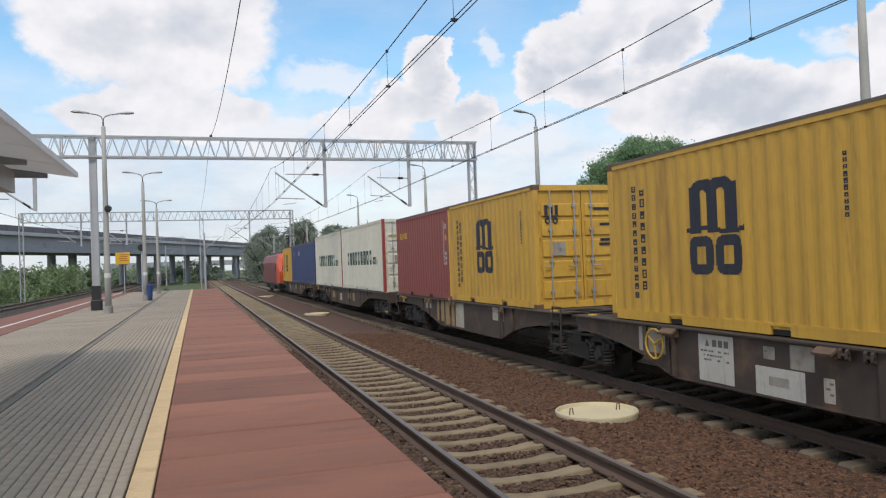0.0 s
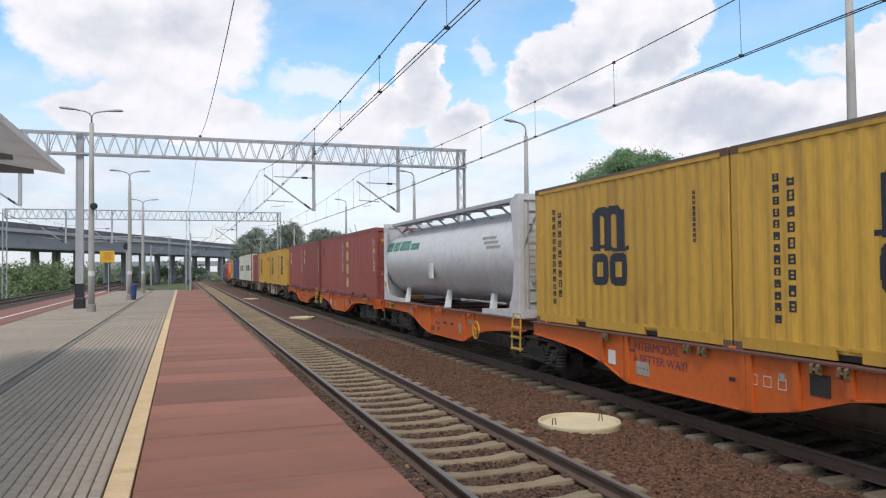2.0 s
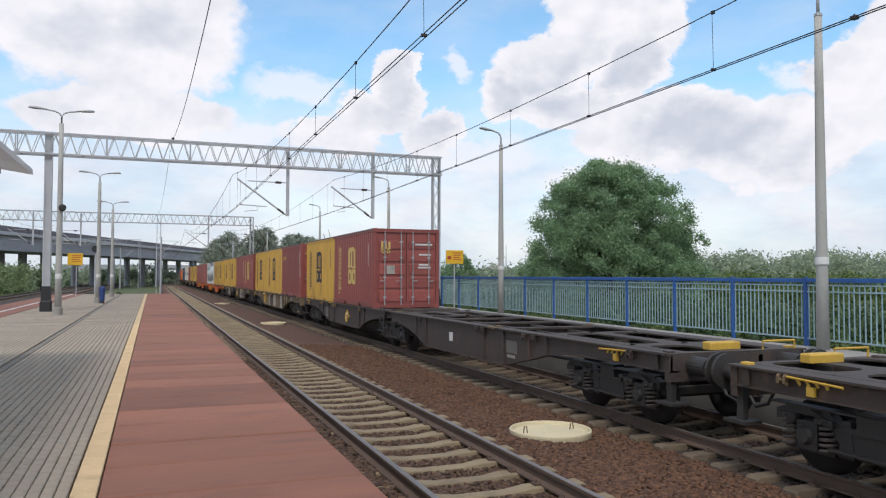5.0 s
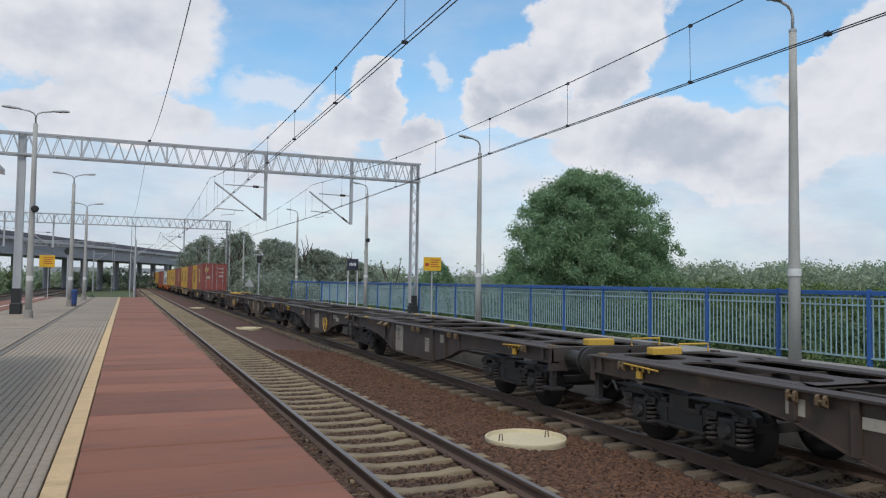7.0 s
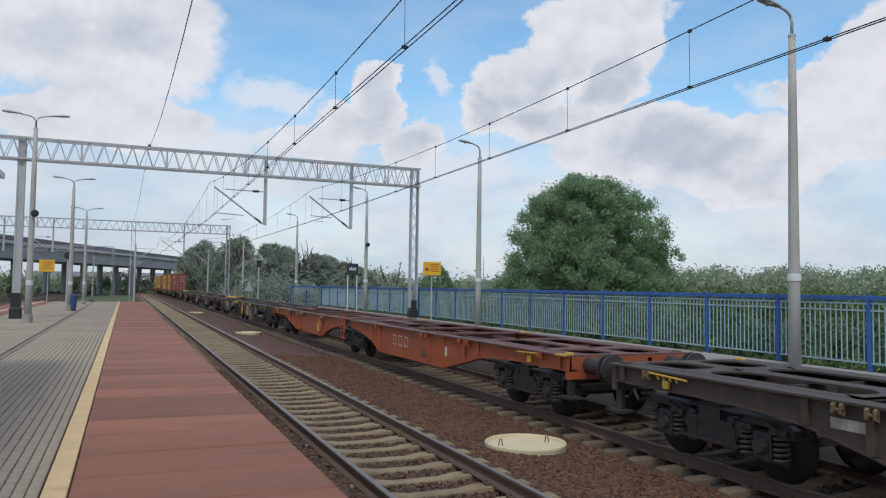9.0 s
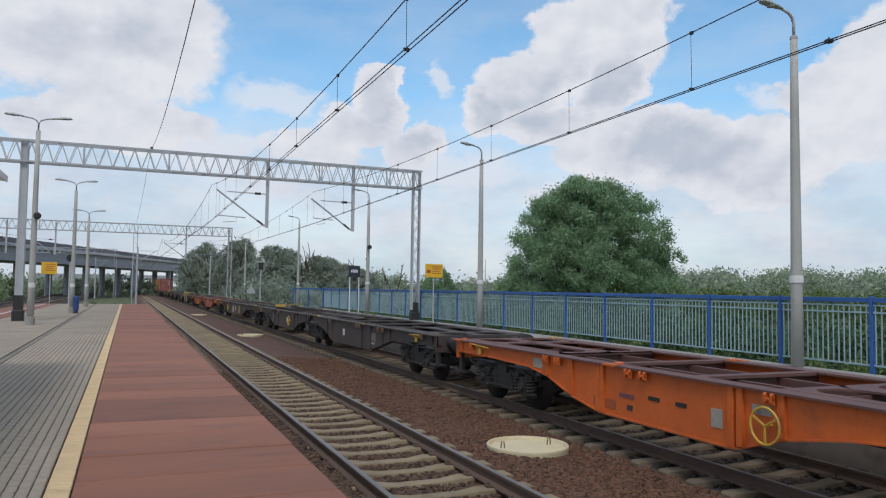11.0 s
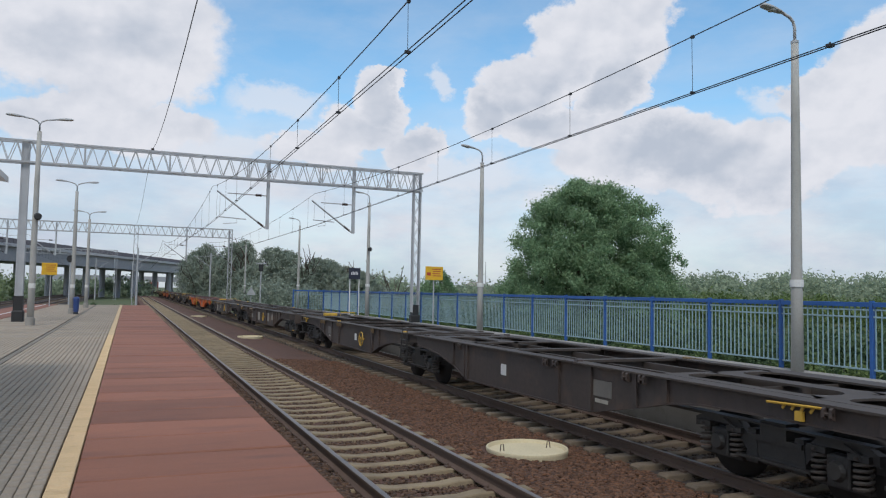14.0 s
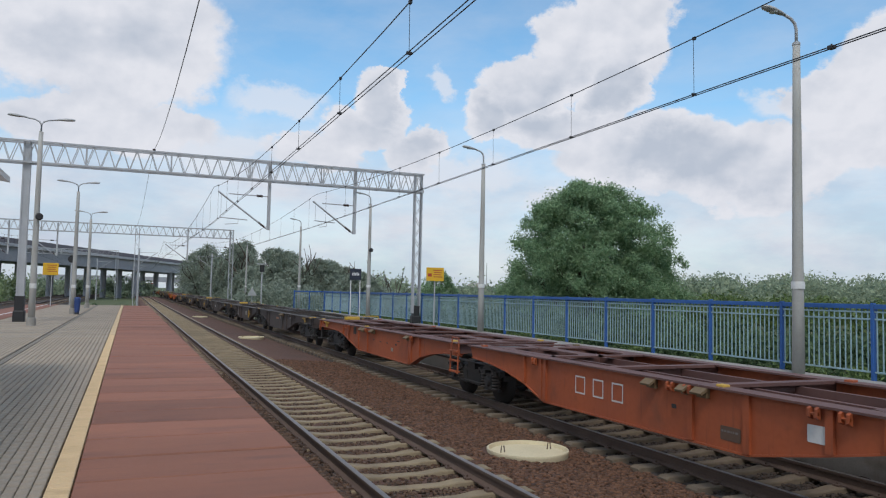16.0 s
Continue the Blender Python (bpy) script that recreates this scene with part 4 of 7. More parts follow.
# ======== inspection covers between the tracks ========
def cover(x, y):
    ob = thing("manhole_cover", "round cream concrete manhole cover lying on the ballast", "manhole cover", (x, y, -0.945), "covers between the tracks")
    part("rim", Shape().lathe((0, 0, 0), "z", [(0, 0.63), (0.15, 0.655), (0.178, 0.652), (0.186, 0.642), (0.184, 0.62), (0.125, 0.605)], 40), cover_cream, ob)
    part("plate", Shape().lathe((0, 0, 0), "z", [(0.08, 0.604), (0.128, 0.603), (0.132, 0.53)], 40), cover_cream, ob)
    for sx in (-0.42, 0.42):
        part("lifting_loop", Shape().tube([(sx - 0.035, 0.05, 0.12), (sx - 0.02, 0.05, 0.235), (sx + 0.02, 0.05, 0.235), (sx + 0.035, 0.05, 0.12)], 0.009, 6), rail_rust, ob, "rusty lifting loop")
    return ob


cover(5.97, 10.62)
cover(5.9, 39.4)
cover(5.75, 68)


# ======== signs, bin ========
def plate_sign(name, label, x, y, w, z0, z1, face, posts, marks):
    ob = thing(name, label, "sign", (x, y, 0))
    part("panel", Shape().soft_box(-w / 2, w / 2, -0.03, 0.03, z0, z1, 0.012), face, ob)
    for px in posts:
        part("post", Shape().tube([(px, 0.05, -0.05), (px, 0.05, z1 - 0.05)], 0.035, 8), galvanised if face is sign_yellow else sign_white, ob)
    for a, b, c, d, mt in marks:
        part("marking", Shape().box(a, b, -0.036, -0.031, c, d), mt, ob)
    return ob


red_bar = material("red_sign_bar", (0.42, 0.05, 0.03), None, 0.5, grain=6, bump=0.0)
plate_sign("warning_sign", "yellow warning board on a thin post by the platform track", -5.75, 66.5, 1.1, 2.45, 3.4, sign_yellow, (0.1,),
           [(-0.25 + 0.03 * (k % 2), 0.45 - 0.05 * (k % 3), 3.2 - k * 0.16, 3.25 - k * 0.16, red_bar) for k in range(4)])
plate_sign("warning_sign", "yellow warning board with red lines on a thin post", 14.3, 35.2, 0.95, 2.28, 2.96, sign_yellow, (0.0,),
           [(-0.12 + 0.03 * (k % 2), 0.38 - 0.04 * (k % 3), 2.80 - k * 0.11, 2.84 - k * 0.11, red_bar) for k in range(4)] + [(-0.40, -0.2, 2.5, 2.66, red_bar)])
plate_sign("station_sign", "dark station name board on two white posts", 14.1, 49.0, 0.78, 2.45, 3.2, sign_dark, (-0.3, 0.34),
           [(-0.24 + 0.1 * k, -0.17 + 0.1 * k, 2.74, 2.95 if k % 2 else 2.9, sign_white) for k in range(5)])
tri = thing("track_sign", "grey triangular track sign on a short post", "sign", (11.9, 80, -1.2))
part("panel", Shape().slab([(-0.5, 2.2), (0.5, 2.2), (0, 3.05)], "y", -0.03, 0.03), lamp_grey, tri)
part("post", Shape().tube([(0, 0.05, 0), (0, 0.05, 2.4)], 0.04, 8), galvanised, tri)
sig = thing("signal_post", "slim grey signal post with a dark head", "signal", (12.2, 76, -1.2))
part("post", Shape().tube([(0, 0, 0), (0, 0, 5.4)], 0.07, 8), galvanised, sig)
part("signal_head", Shape().soft_box(-0.22, 0.22, -0.1, 0.1, 4.6, 5.3, 0.03), black_paint, sig)
part("crossarm", Shape().box(-0.5, 0.5, -0.03, 0.03, 5.35, 5.45), galvanised, sig)
sig2 = thing("signal_post", "dark round signal on a post behind the platform", "signal", (-5.4, 84, -1.2))
part("post", Shape().tube([(0, 0, 0), (0, 0, 5.6)], 0.09, 8), galvanised, sig2)
part("signal_head", Shape().lathe((0, -0.1, 5.5), "y", [(-0.1, 0.36), (0.1, 0.36)], 16), black_paint, sig2)
bin_ = thing("waste_bin", "blue plastic waste bin beside a lamp pole", "bin", (-2.72, 48.4, 0))
part("body", Shape().lathe((0, 0, 0), "z", [(0.12, 0.12), (0.2, 0.14), (0.85, 0.17), (0.88, 0.15)], 14), bin_blue, bin_)
part("lid", Shape().lathe((0, 0, 0), "z", [(0.88, 0.175), (0.95, 0.16), (1.0, 0.08)], 14), bin_blue, bin_)
part("foot", Shape().lathe((0, 0, 0), "z", [(0, 0.15), (0.12, 0.12)], 12), black_paint, bin_)

# ======== platform canopy ========
can = thing("platform_canopy", "pale sheet-metal platform canopy on grey steel beams", "canopy")
CX, CE, CZ = -2.08, 15.6, 3.52
for k in range(12):
    y0, y1 = CE - (k + 1) * 1.8, CE - k * 1.8 - 0.02
    part("roof_sheet", Shape().slab([(CX, CZ), (CX, CZ + 0.10), (CX - 2.6, CZ + 0.50), (CX - 2.6, CZ + 0.38)], "y", y0, y1), canopy_pale, can)
    y = CE - 0.1 - k * 1.8
    part("rafter", Shape().slab([(CX - 0.5, CZ - 0.02), (CX - 0.5, CZ + 0.06), (CX - 2.5, CZ + 0.36), (CX - 2.5, CZ + 0.0)], "y", y - 0.09, y), canopy_dark, can)
part("gutter_beam", Shape().slab([(CX - 1.0, CZ - 0.32), (CX - 1.0, CZ + 0.08), (CX - 1.22, CZ + 0.1), (CX - 1.3, CZ - 0.3)], "y", CE - 22, CE - 0.35), canopy_dark, can)
for y in (CE - 2.5, CE - 9.5, CE - 16.5):
    part("column", Shape().tube([(CX - 2.3, y, 0), (CX - 2.3, y, CZ + 0.35)], 0.11, 12), canopy_dark, can)


# ======== road viaduct ========
via = thing("viaduct", "grey concrete road viaduct with a dark noise wall", "bridge")
A, B = Vector((-52, 90, 0)), Vector((34, 337, 0))
along = (B - A).normalized()
across = Vector((along.y, -along.x, 0))


def deck_line(s, off, z):
    p = A + along * s + across * off
    return (p.x, p.y, z)


L = (B - A).length


def deck_box(off0, off1, za, zb, s0=0, s1=None):
    s1 = L if s1 is None else s1
    rise = lambda s: 0.9 * s / L
    pts = [deck_line(s, o, z + rise(s)) for s in (s0, s1) for o in (off0, off1) for z in (za, zb)]
    return pts, [(0, 1, 3, 2), (4, 6, 7, 5), (0, 4, 5, 1), (2, 3, 7, 6), (0, 2, 6, 4), (1, 5, 7, 3)]


part("girder", Shape().add(*deck_box(1.0, 12.0, 5.4, 7.9)), bridge_concrete, via)
part("deck_edge", Shape().add(*deck_box(0.3, 12.7, 7.9, 8.45)), bridge_pale, via, "pale deck edge beam")
for k in range(64):
    part("noise_panel", Shape().add(*deck_box(0.45, 0.6, 8.45, 10.7, L * k / 64 + 0.12, L * (k + 1) / 64 - 0.05)), bridge_wall, via)
posts = Shape()
for k in range(65):
    p = deck_line(L * k / 64, 0.4, 8.45 + 0.9 * k / 64)
    posts.box(p[0] - 0.08, p[0] + 0.08, p[1] - 0.08, p[1] + 0.08, p[2] - 0.2, p[2] + 2.35)
part("wall_posts", posts, galvanised, via)
for k in range(9):
    s = 12 + k * 30.0
    for o in (2.5, 6.5, 10.5):
        p = deck_line(s, o, 0)
        part("pier", Shape().tube([(p[0], p[1], -1.4), (p[0], p[1], 5.6 + 0.9 * s / L)], 0.75, 14), bridge_concrete, via)
via2 = thing("viaduct", "second distant viaduct deck beyond the tracks", "bridge")
part("girder", Shape().box(-40, 40, 392, 404, 4.2, 6.6), bridge_concrete, via2)
for x in (-30, -14, 2, 18, 34):
    part("pier", Shape().box(x - 0.8, x + 0.8, 394, 402, -1.4, 4.2), bridge_concrete, via2)


# ======== trees and scrub ========
def leaves(centres, radii, count, size, flat=0.35, squash=1.0, seed=1):
    """Small leaf blades in loose clumps with ragged edges."""
    g = np.random.default_rng(seed)
    w = radii ** 2
    pick = g.choice(len(centres), count, p=w / w.sum())
    d = g.normal(size=(count, 3))
    d /= np.linalg.norm(d, axis=1)[:, None]
    r = radii[pick] * np.abs(g.normal(0.62, 0.34, count))
    c = centres[pick] + d * r[:, None] * (1, 1, squash)
    a = g.normal(size=(count, 3))
    a /= np.linalg.norm(a, axis=1)[:, None]
    b = np.cross(a, g.normal(size=(count, 3)))
    b /= np.linalg.norm(b, axis=1)[:, None]
    s = (size * g.uniform(0.6, 1.4, count))[:, None]
    V = np.stack([c - a * s, c + b * s * flat, c + a * s, c - b * s * flat], 1).reshape(-1, 3)
    return V, np.arange(count * 4).reshape(-1, 4)


def branchy(shape, start, way, length, r, depth, rnd, tips):
    pts = [Vector(start)]
    d = Vector(way).normalized()
    for k in range(4):
        d = (d + Vector((rnd.uniform(-0.16, 0.16), rnd.uniform(-0.16, 0.16), rnd.uniform(-0.04, 0.12)))).normalized()
        pts.append(pts[-1] + d * length / 4)
    shape.tube(pts, r, 7, r * 0.5)
    tips.append(pts[-1])
    if depth:
        for k in range(3):
            e = (d + Vector((rnd.uniform(-0.9, 0.9), rnd.uniform(-0.9, 0.9), rnd.uniform(-0.1, 0.5)))).normalized()
            branchy(shape, pts[2 + k % 3], e, length * rnd.uniform(0.55, 0.75), r * 0.5, depth - 1, rnd, tips)


def tree(name, label, x, y, z, height, width, stems, count, size, leaf, seed, bare=False):
    rnd = random.Random(seed)
    ob = thing(name, label, "tree", (x, y, z))
    trunk, tips = Shape(), []
    for k in range(stems):
        a = 2 * math.pi * (k + rnd.uniform(-0.2, 0.2)) / stems
        lean = width / height * rnd.uniform(0.25, 0.75)
        branchy(trunk, (math.cos(a) * 0.3, math.sin(a) * 0.3, -0.2), (math.cos(a) * lean, math.sin(a) * lean, 1), height * 0.42, height * 0.022, 2 if stems < 6 else 1, rnd, tips)
    part("trunk", trunk, bark, ob)
    if bare:
        return ob
    cs, rs = [], []

    def girth(h):
        """Half the crown's width at a share h of its height."""
        e = abs(h - 0.36) / 0.66
        return width / 2 * math.sqrt(max(0.0, 1 - e ** (1.75 if h > 0.36 else 2.8)))

    for t in tips:
        rr = rnd.uniform(0.05, 0.09) * height
        h = min(max(t.z / height, 0.16), 0.9)
        k = min(1.0, max(0.1, girth(h) - rr * 0.6) / max(0.1, math.hypot(t.x, t.y)))
        cs.append((t.x * k, t.y * k, h * (height - rr)))
        rs.append(rr)
    for k in range(int(430 * max(1, width / height))):
        a, u, h = rnd.uniform(0, 6.283), rnd.uniform(0, 1) ** 0.42, rnd.uniform(0.06, 1)
        rr = rnd.uniform(0.035, 0.085) * height
        cs.append((math.cos(a) * u * max(0.2, girth(h) - rr * 0.6), math.sin(a) * u * max(0.2, girth(h) - rr * 0.6), h * (height - rr)))
        rs.append(rr)
    V, Fc = leaves(np.array(cs), np.array(rs), count, size, 0.4, 0.85, seed)
    V[:, 2] = np.maximum(V[:, 2], 0.05)
    cr = new("crown", quads("crown", V, Fc, leaf))
    cr.parent = ob
    return ob


tree("willow_tree", "broad dense green willow standing beyond the fence", 36.7, 54.5, -1.35, 13.2, 16.4, 9, 215000, 0.115, leaf_mid, 11)
tree("small_tree", "slim young tree beside the big willow", 30.5, 74, -1.35, 5.6, 5.0, 3, 5000, 0.16, leaf_mid, 12)


def thicket(name, label, spots, count, size, leaf, seed, kind="stuff"):
    cs = np.array([s[:3] for s in spots], dtype=float)
    rs = np.array([s[3] for s in spots], dtype=float)
    V, Fc = leaves(cs, rs, count, size, 0.45, 0.9, seed)
    V[:, 2] = np.maximum(V[:, 2], -1.35)
    ob = new(name, quads(name, V, Fc, leaf))
    return tagged(ob, label, "shrubs", kind=kind)


R = random.Random(5)
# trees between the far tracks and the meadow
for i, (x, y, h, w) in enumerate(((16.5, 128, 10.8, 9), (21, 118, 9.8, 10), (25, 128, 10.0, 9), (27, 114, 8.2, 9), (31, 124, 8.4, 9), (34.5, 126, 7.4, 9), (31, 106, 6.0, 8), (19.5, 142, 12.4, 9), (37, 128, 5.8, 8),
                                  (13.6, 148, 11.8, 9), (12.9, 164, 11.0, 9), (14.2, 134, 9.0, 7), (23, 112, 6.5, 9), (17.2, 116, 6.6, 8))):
    tree("tree", "green tree in the wood beyond the tracks, leaves paled for haze", x, y, -1.35, h, w, 4, 15000, 0.19, leaf_wood, 30 + i)
for i, (x, y, h) in enumerate(((25, 112, 11.6), (33, 112, 10.4), (17, 122, 12.4), (38, 112, 8.5), (14.6, 140, 12.4))):
    tree("bare_tree", "leafless grey tree among the far wood", x, y, -1.35, h, 3.5, 3, 0, 0.1, leaf_far, 60 + i, True)
thicket("wood_undergrowth", "dense undergrowth below the far wood, leaves paled for haze",
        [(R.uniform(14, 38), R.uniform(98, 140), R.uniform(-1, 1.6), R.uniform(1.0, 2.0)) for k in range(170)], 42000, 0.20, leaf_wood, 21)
# scrub behind the fence
thicket("scrub", "tall green scrub growing behind the platform fence",
        [(R.uniform(17.5, 34), R.uniform(4, 70), R.uniform(-1.2, -0.1), R.uniform(0.6, 1.25)) for k in range(430)], 90000, 0.12, leaf_bush, 22)
thicket("weeds", "bright yellow-green weeds below the fence",
        [(R.uniform(15.6, 18), R.uniform(2, 66), R.uniform(-1.1, -0.2), R.uniform(0.25, 0.5)) for k in range(300)], 32000, 0.07, leaf_bright, 23)
# far belt of trees on the right
belt = []
for k in range(330):
    deg = R.uniform(13, 62)
    a = radians(deg)
    d = R.uniform(170, 300)
    r = R.uniform(2.2, 4.4)
    share = min(1.0, max(0.0, (deg - 26) / 4)) if deg > 20 else 0.6
    top = 1.7 + d * (0.010 + 0.020 * share) + 2.2 * noise.noise(Vector((a * 22, d * 0.02, 0)))
    for q in range(3):
        belt.append((math.sin(a) * d + R.uniform(-1.2, 1.2), math.cos(a) * d, max(-0.5, top - r - q * r * 0.9), r * (1 + 0.15 * q)))
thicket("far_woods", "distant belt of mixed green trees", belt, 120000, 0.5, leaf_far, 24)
nearbelt = []
for k in range(300):
    a = radians(R.uniform(30, 62))
    d = R.uniform(70, 130)
    nearbelt.append((math.sin(a) * d, math.cos(a) * d, R.uniform(-1.2, 0.6 + d * 0.008), R.uniform(0.8, 1.7)))
thicket("middle_scrub", "light green scrub on the meadow", nearbelt, 62000, 0.22, leaf_bright, 25)
# green bank on the left, behind the western tracks
thicket("west_scrub", "green scrub and saplings behind the western tracks",
        [(R.uniform(-46, -17.5), R.uniform(45, 150), R.uniform(-1.2, 2.3), R.uniform(0.8, 1.9)) for k in range(300)], 52000, 0.24, leaf_west, 26)
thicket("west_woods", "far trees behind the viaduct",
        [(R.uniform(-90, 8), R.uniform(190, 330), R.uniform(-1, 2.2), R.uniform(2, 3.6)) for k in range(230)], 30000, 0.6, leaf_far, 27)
thicket("ramp_weeds", "weeds on the ramp at the platform end",
        [(R.uniform(-4, 0.6), R.uniform(72, 80), R.uniform(-0.8, -0.2), R.uniform(0.2, 0.4)) for k in range(14)], 1100, 0.1, leaf_bush, 28)
house = thing("house", "small white house far behind the trees", "house", (118, 250, -1.35))
part("wall", Shape().box(-5, 5, -4, 4, 0, 4.2), label_white, house)
part("roof", Shape().slab([(-5.6, 4.2), (5.6, 4.2), (0, 7)], "y", -4.6, 4.6), label_grey, house)
hm = thing("radio_mast", "thin radio mast on the horizon", "mast", (128, 262, -1.35))
part("mast", Shape().tube([(0, 0, 0), (0, 0, 15)], 0.25, 6, 0.12), galvanised, hm)


# ======== the goods train ========
SPEED = 27.6          # metres a second, away from the camera
DECK = 1.22           # deck above the rail head
MOVERS = []           # (thing, place along the train at the start)


def rides(ob, u):
    ob.matrix_basis = pose(T2, u, RAIL_2)
    MOVERS.append((ob, u))
    return ob


# ---- bogie, shared by all wagons ----
def make_bogie_meshes():
    side = Shape()
    for sx in (-1, 1):
        x0, x1 = sorted((sx * 0.95, sx * 1.07))
        side.slab([(-1.38, 0.60), (-1.38, 0.72), (-1.18, 0.80), (-0.62, 0.80), (-0.46, 0.66), (0.46, 0.66), (0.62, 0.80), (1.18, 0.80), (1.38, 0.72), (1.38, 0.60), (1.22, 0.62), (1.16, 0.70), (0.64, 0.70), (0.56, 0.56), (0.40, 0.38), (-0.40, 0.38), (-0.56, 0.56), (-0.64, 0.70), (-1.16, 0.70), (-1.22, 0.62)], "x", x0, x1)
        f0, f1 = sorted((sx * 1.0, sx * 1.15))
        for e in (-0.36, 0.36):
            side.slab([(e - 0.10, 0.30), (e + 0.10, 0.30), (e + 0.06, 0.72), (e - 0.06, 0.72)], "x", x0 - 0.01, x1 + 0.01)
        side.box(f0, f1, -0.56, 0.56, 0.355, 0.385).box(f0, f1, -1.4, 1.4, 0.80, 0.825)
        x0, x1 = sorted((sx * 0.90, sx * 1.11))
        side.box(x0, x1, -0.42, 0.42, 0.60, 0.66)
        side.box(x0, x1, -0.2, 0.2, 0.66, 0.86)
    for sx in (-1, 1):
        for y in (-0.45, 0.45):
            side.slab([(y - 0.06, 0.28), (y + 0.06, 0.28), (y + 0.05, 0.66), (y - 0.05, 0.66)], "x", sx * 0.76 - 0.05, sx * 0.76 + 0.05)
        for y in (-0.9, 0.9):
            side.box(sx * 1.06 - 0.07, sx * 1.06 + 0.07, y - 0.4, y - 0.14, 0.63, 0.70).box(sx * 1.06 - 0.07, sx * 1.06 + 0.07, y + 0.14, y + 0.4, 0.63, 0.70)
            side.tube([(sx * 1.12, y - 0.33, 0.66), (sx * 1.12, y - 0.1, 0.78)], 0.02, 6)
        side.tube([(sx * 1.02, -0.85, 0.32), (sx * 1.02, 0.85, 0.32)], 0.022, 6)
    side.box(-1.0, 1.0, -0.16, 0.16, 0.45, 0.74)
    side.lathe((0, 0, 0), "z", [(0.74, 0.3), (0.95, 0.28)], 16)
    for y in (-1.3, 1.3):
        side.box(-0.95, 0.95, y - 0.05, y + 0.05, 0.5, 0.62)
        side.box(-0.98, 0.98, y * 0.36 - 0.04, y * 0.36 + 0.04, 0.3, 0.4)
    wheel = Shape().lathe((0, 0, 0), "x", [(-0.07, 0.12), (-0.065, 0.455), (0.055, 0.46), (0.06, 0.49), (0.075, 0.49), (0.075, 0.36), (0.03, 0.33), (0.02, 0.16), (0.07, 0.13)], 28)
    axle = Shape().tube([(-1.0, 0, 0), (1.0, 0, 0)], 0.08, 10)
    box = Shape().soft_box(-0.09, 0.09, -0.15, 0.15, -0.16, 0.17, 0.02).lathe((-0.1, 0, 0), "x", [(-0.05, 0.09), (0.0, 0.12)], 14)
    box.box(-0.03, 0.05, -0.36, 0.36, -0.2, -0.15)
    box.box(-0.102, -0.098, -0.02, 0.02, -0.1, 0.1)
    coil = Shape()
    turns = [(0.092 * math.cos(a), 0.092 * math.sin(a), 0.36 * a / 34.6) for a in np.linspace(0, 34.6, 66)]
    coil.tube(turns, 0.021, 6)
    return (side.mesh("bogie", bogie_black), wheel.mesh("wheel", wheel_steel, True), axle.mesh("axle", wheel_steel), box.mesh("axle_box", bogie_black), coil.mesh("spring", spring_steel))


BOGIE = make_bogie_meshes()


def bogie(parent, y):
    b = part("bogie", BOGIE[0], None, parent, "greasy black two-axle bogie", at=(0, y, 0))
    for a in (-0.9, 0.9):
        part("axle", BOGIE[2], None, b, at=(0, a, 0.46))
        for sx in (-1, 1):
            turn = pose(sx * 0.76, a, 0.46, 0, 0, 0 if sx < 0 else 180)
            part("wheel", BOGIE[1], None, b, at=turn)
            part("axle_box", BOGIE[3], None, b, at=pose(sx * 1.02, a, 0.47, 0, 0, 0 if sx < 0 else 180))
            for e in (-0.27, 0.27):
                part("spring", BOGIE[4], None, b, at=(sx * 1.04, a + e, 0.30))
    return b


# ---- markings that follow a pressed steel side ----
PRESS, DEPTH, RIDGE = 0.278, 0.019, (0.24, 0.52, 0.72)


def press(a):
    """How far a container's side stands in at a along it."""
    t = (a / PRESS) % 1.0
    if t < RIDGE[0]:
        return 0.0
    if t < RIDGE[1]:
        return DEPTH * (t - RIDGE[0]) / (RIDGE[1] - RIDGE[0])
    if t < RIDGE[2]:
        return DEPTH
    return DEPTH * (1 - (t - RIDGE[2]) / (1 - RIDGE[2]))


def flat_side(a):
    return 0.0


def painted(inside, a0, a1, z0, z1, x, y_front, relief=press, step=0.022, lift=0.004):
    """Paint on a side at x: a runs from the front end, inside(a, z) tells the shape."""
    s = Shape()
    n, m = max(1, int((a1 - a0) / step)), max(1, int((z1 - z0) / step))
    da, dz = (a1 - a0) / n, (z1 - z0) / m
    for i in range(n):
        a, b, k = a0 + i * da, a0 + (i + 1) * da, 0
        col = [inside((a + b) / 2, z0 + (j + 0.5) * dz) for j in range(m)]
        while k < m:
            if not col[k]:
                k += 1
                continue
            e = k
            while e < m and col[e]:
                e += 1
            xa, xb, lo, hi = x + relief(a) - lift, x + relief(b) - lift, z0 + k * dz, z0 + e * dz
            s.add([(xa, y_front - a, lo), (xb, y_front - b, lo), (xb, y_front - b, hi), (xa, y_front - a, hi)], [(0, 1, 2, 3)])
            k = e
    return s


def big_mark(a0, z0):
    """A plain device: a three-legged block over a wavy line and two open rings."""
    def inside(a, z):
        u, w = a - a0, z - z0
        if 0.62 < w < 1.42:
            for c in (0.22, 0.62, 1.02):
                if abs(u - c) < 0.125 and w < 1.32:
                    return True
            for c in (0.42, 0.82):
                r = math.hypot((u - c) / 1.3, (w - 1.2))
                if w > 1.2 and r < 0.235 and not (r < 0.06):
                    return True
        if 0 <= u <= 1.3 and abs(w - 0.66 - 0.04 * math.sin(u * 4.8)) < 0.035:
            return True
        for c in (0.34, 0.96):
            if abs(u - c) < 0.27 and abs(w - 0.28) < 0.29 and (abs(u - c) / 0.27) ** 4 + (abs(w - 0.28) / 0.29) ** 4 < 1:
                return not (abs(u - c) < 0.11 and abs(w - 0.28) < 0.13)
        return False
    return inside


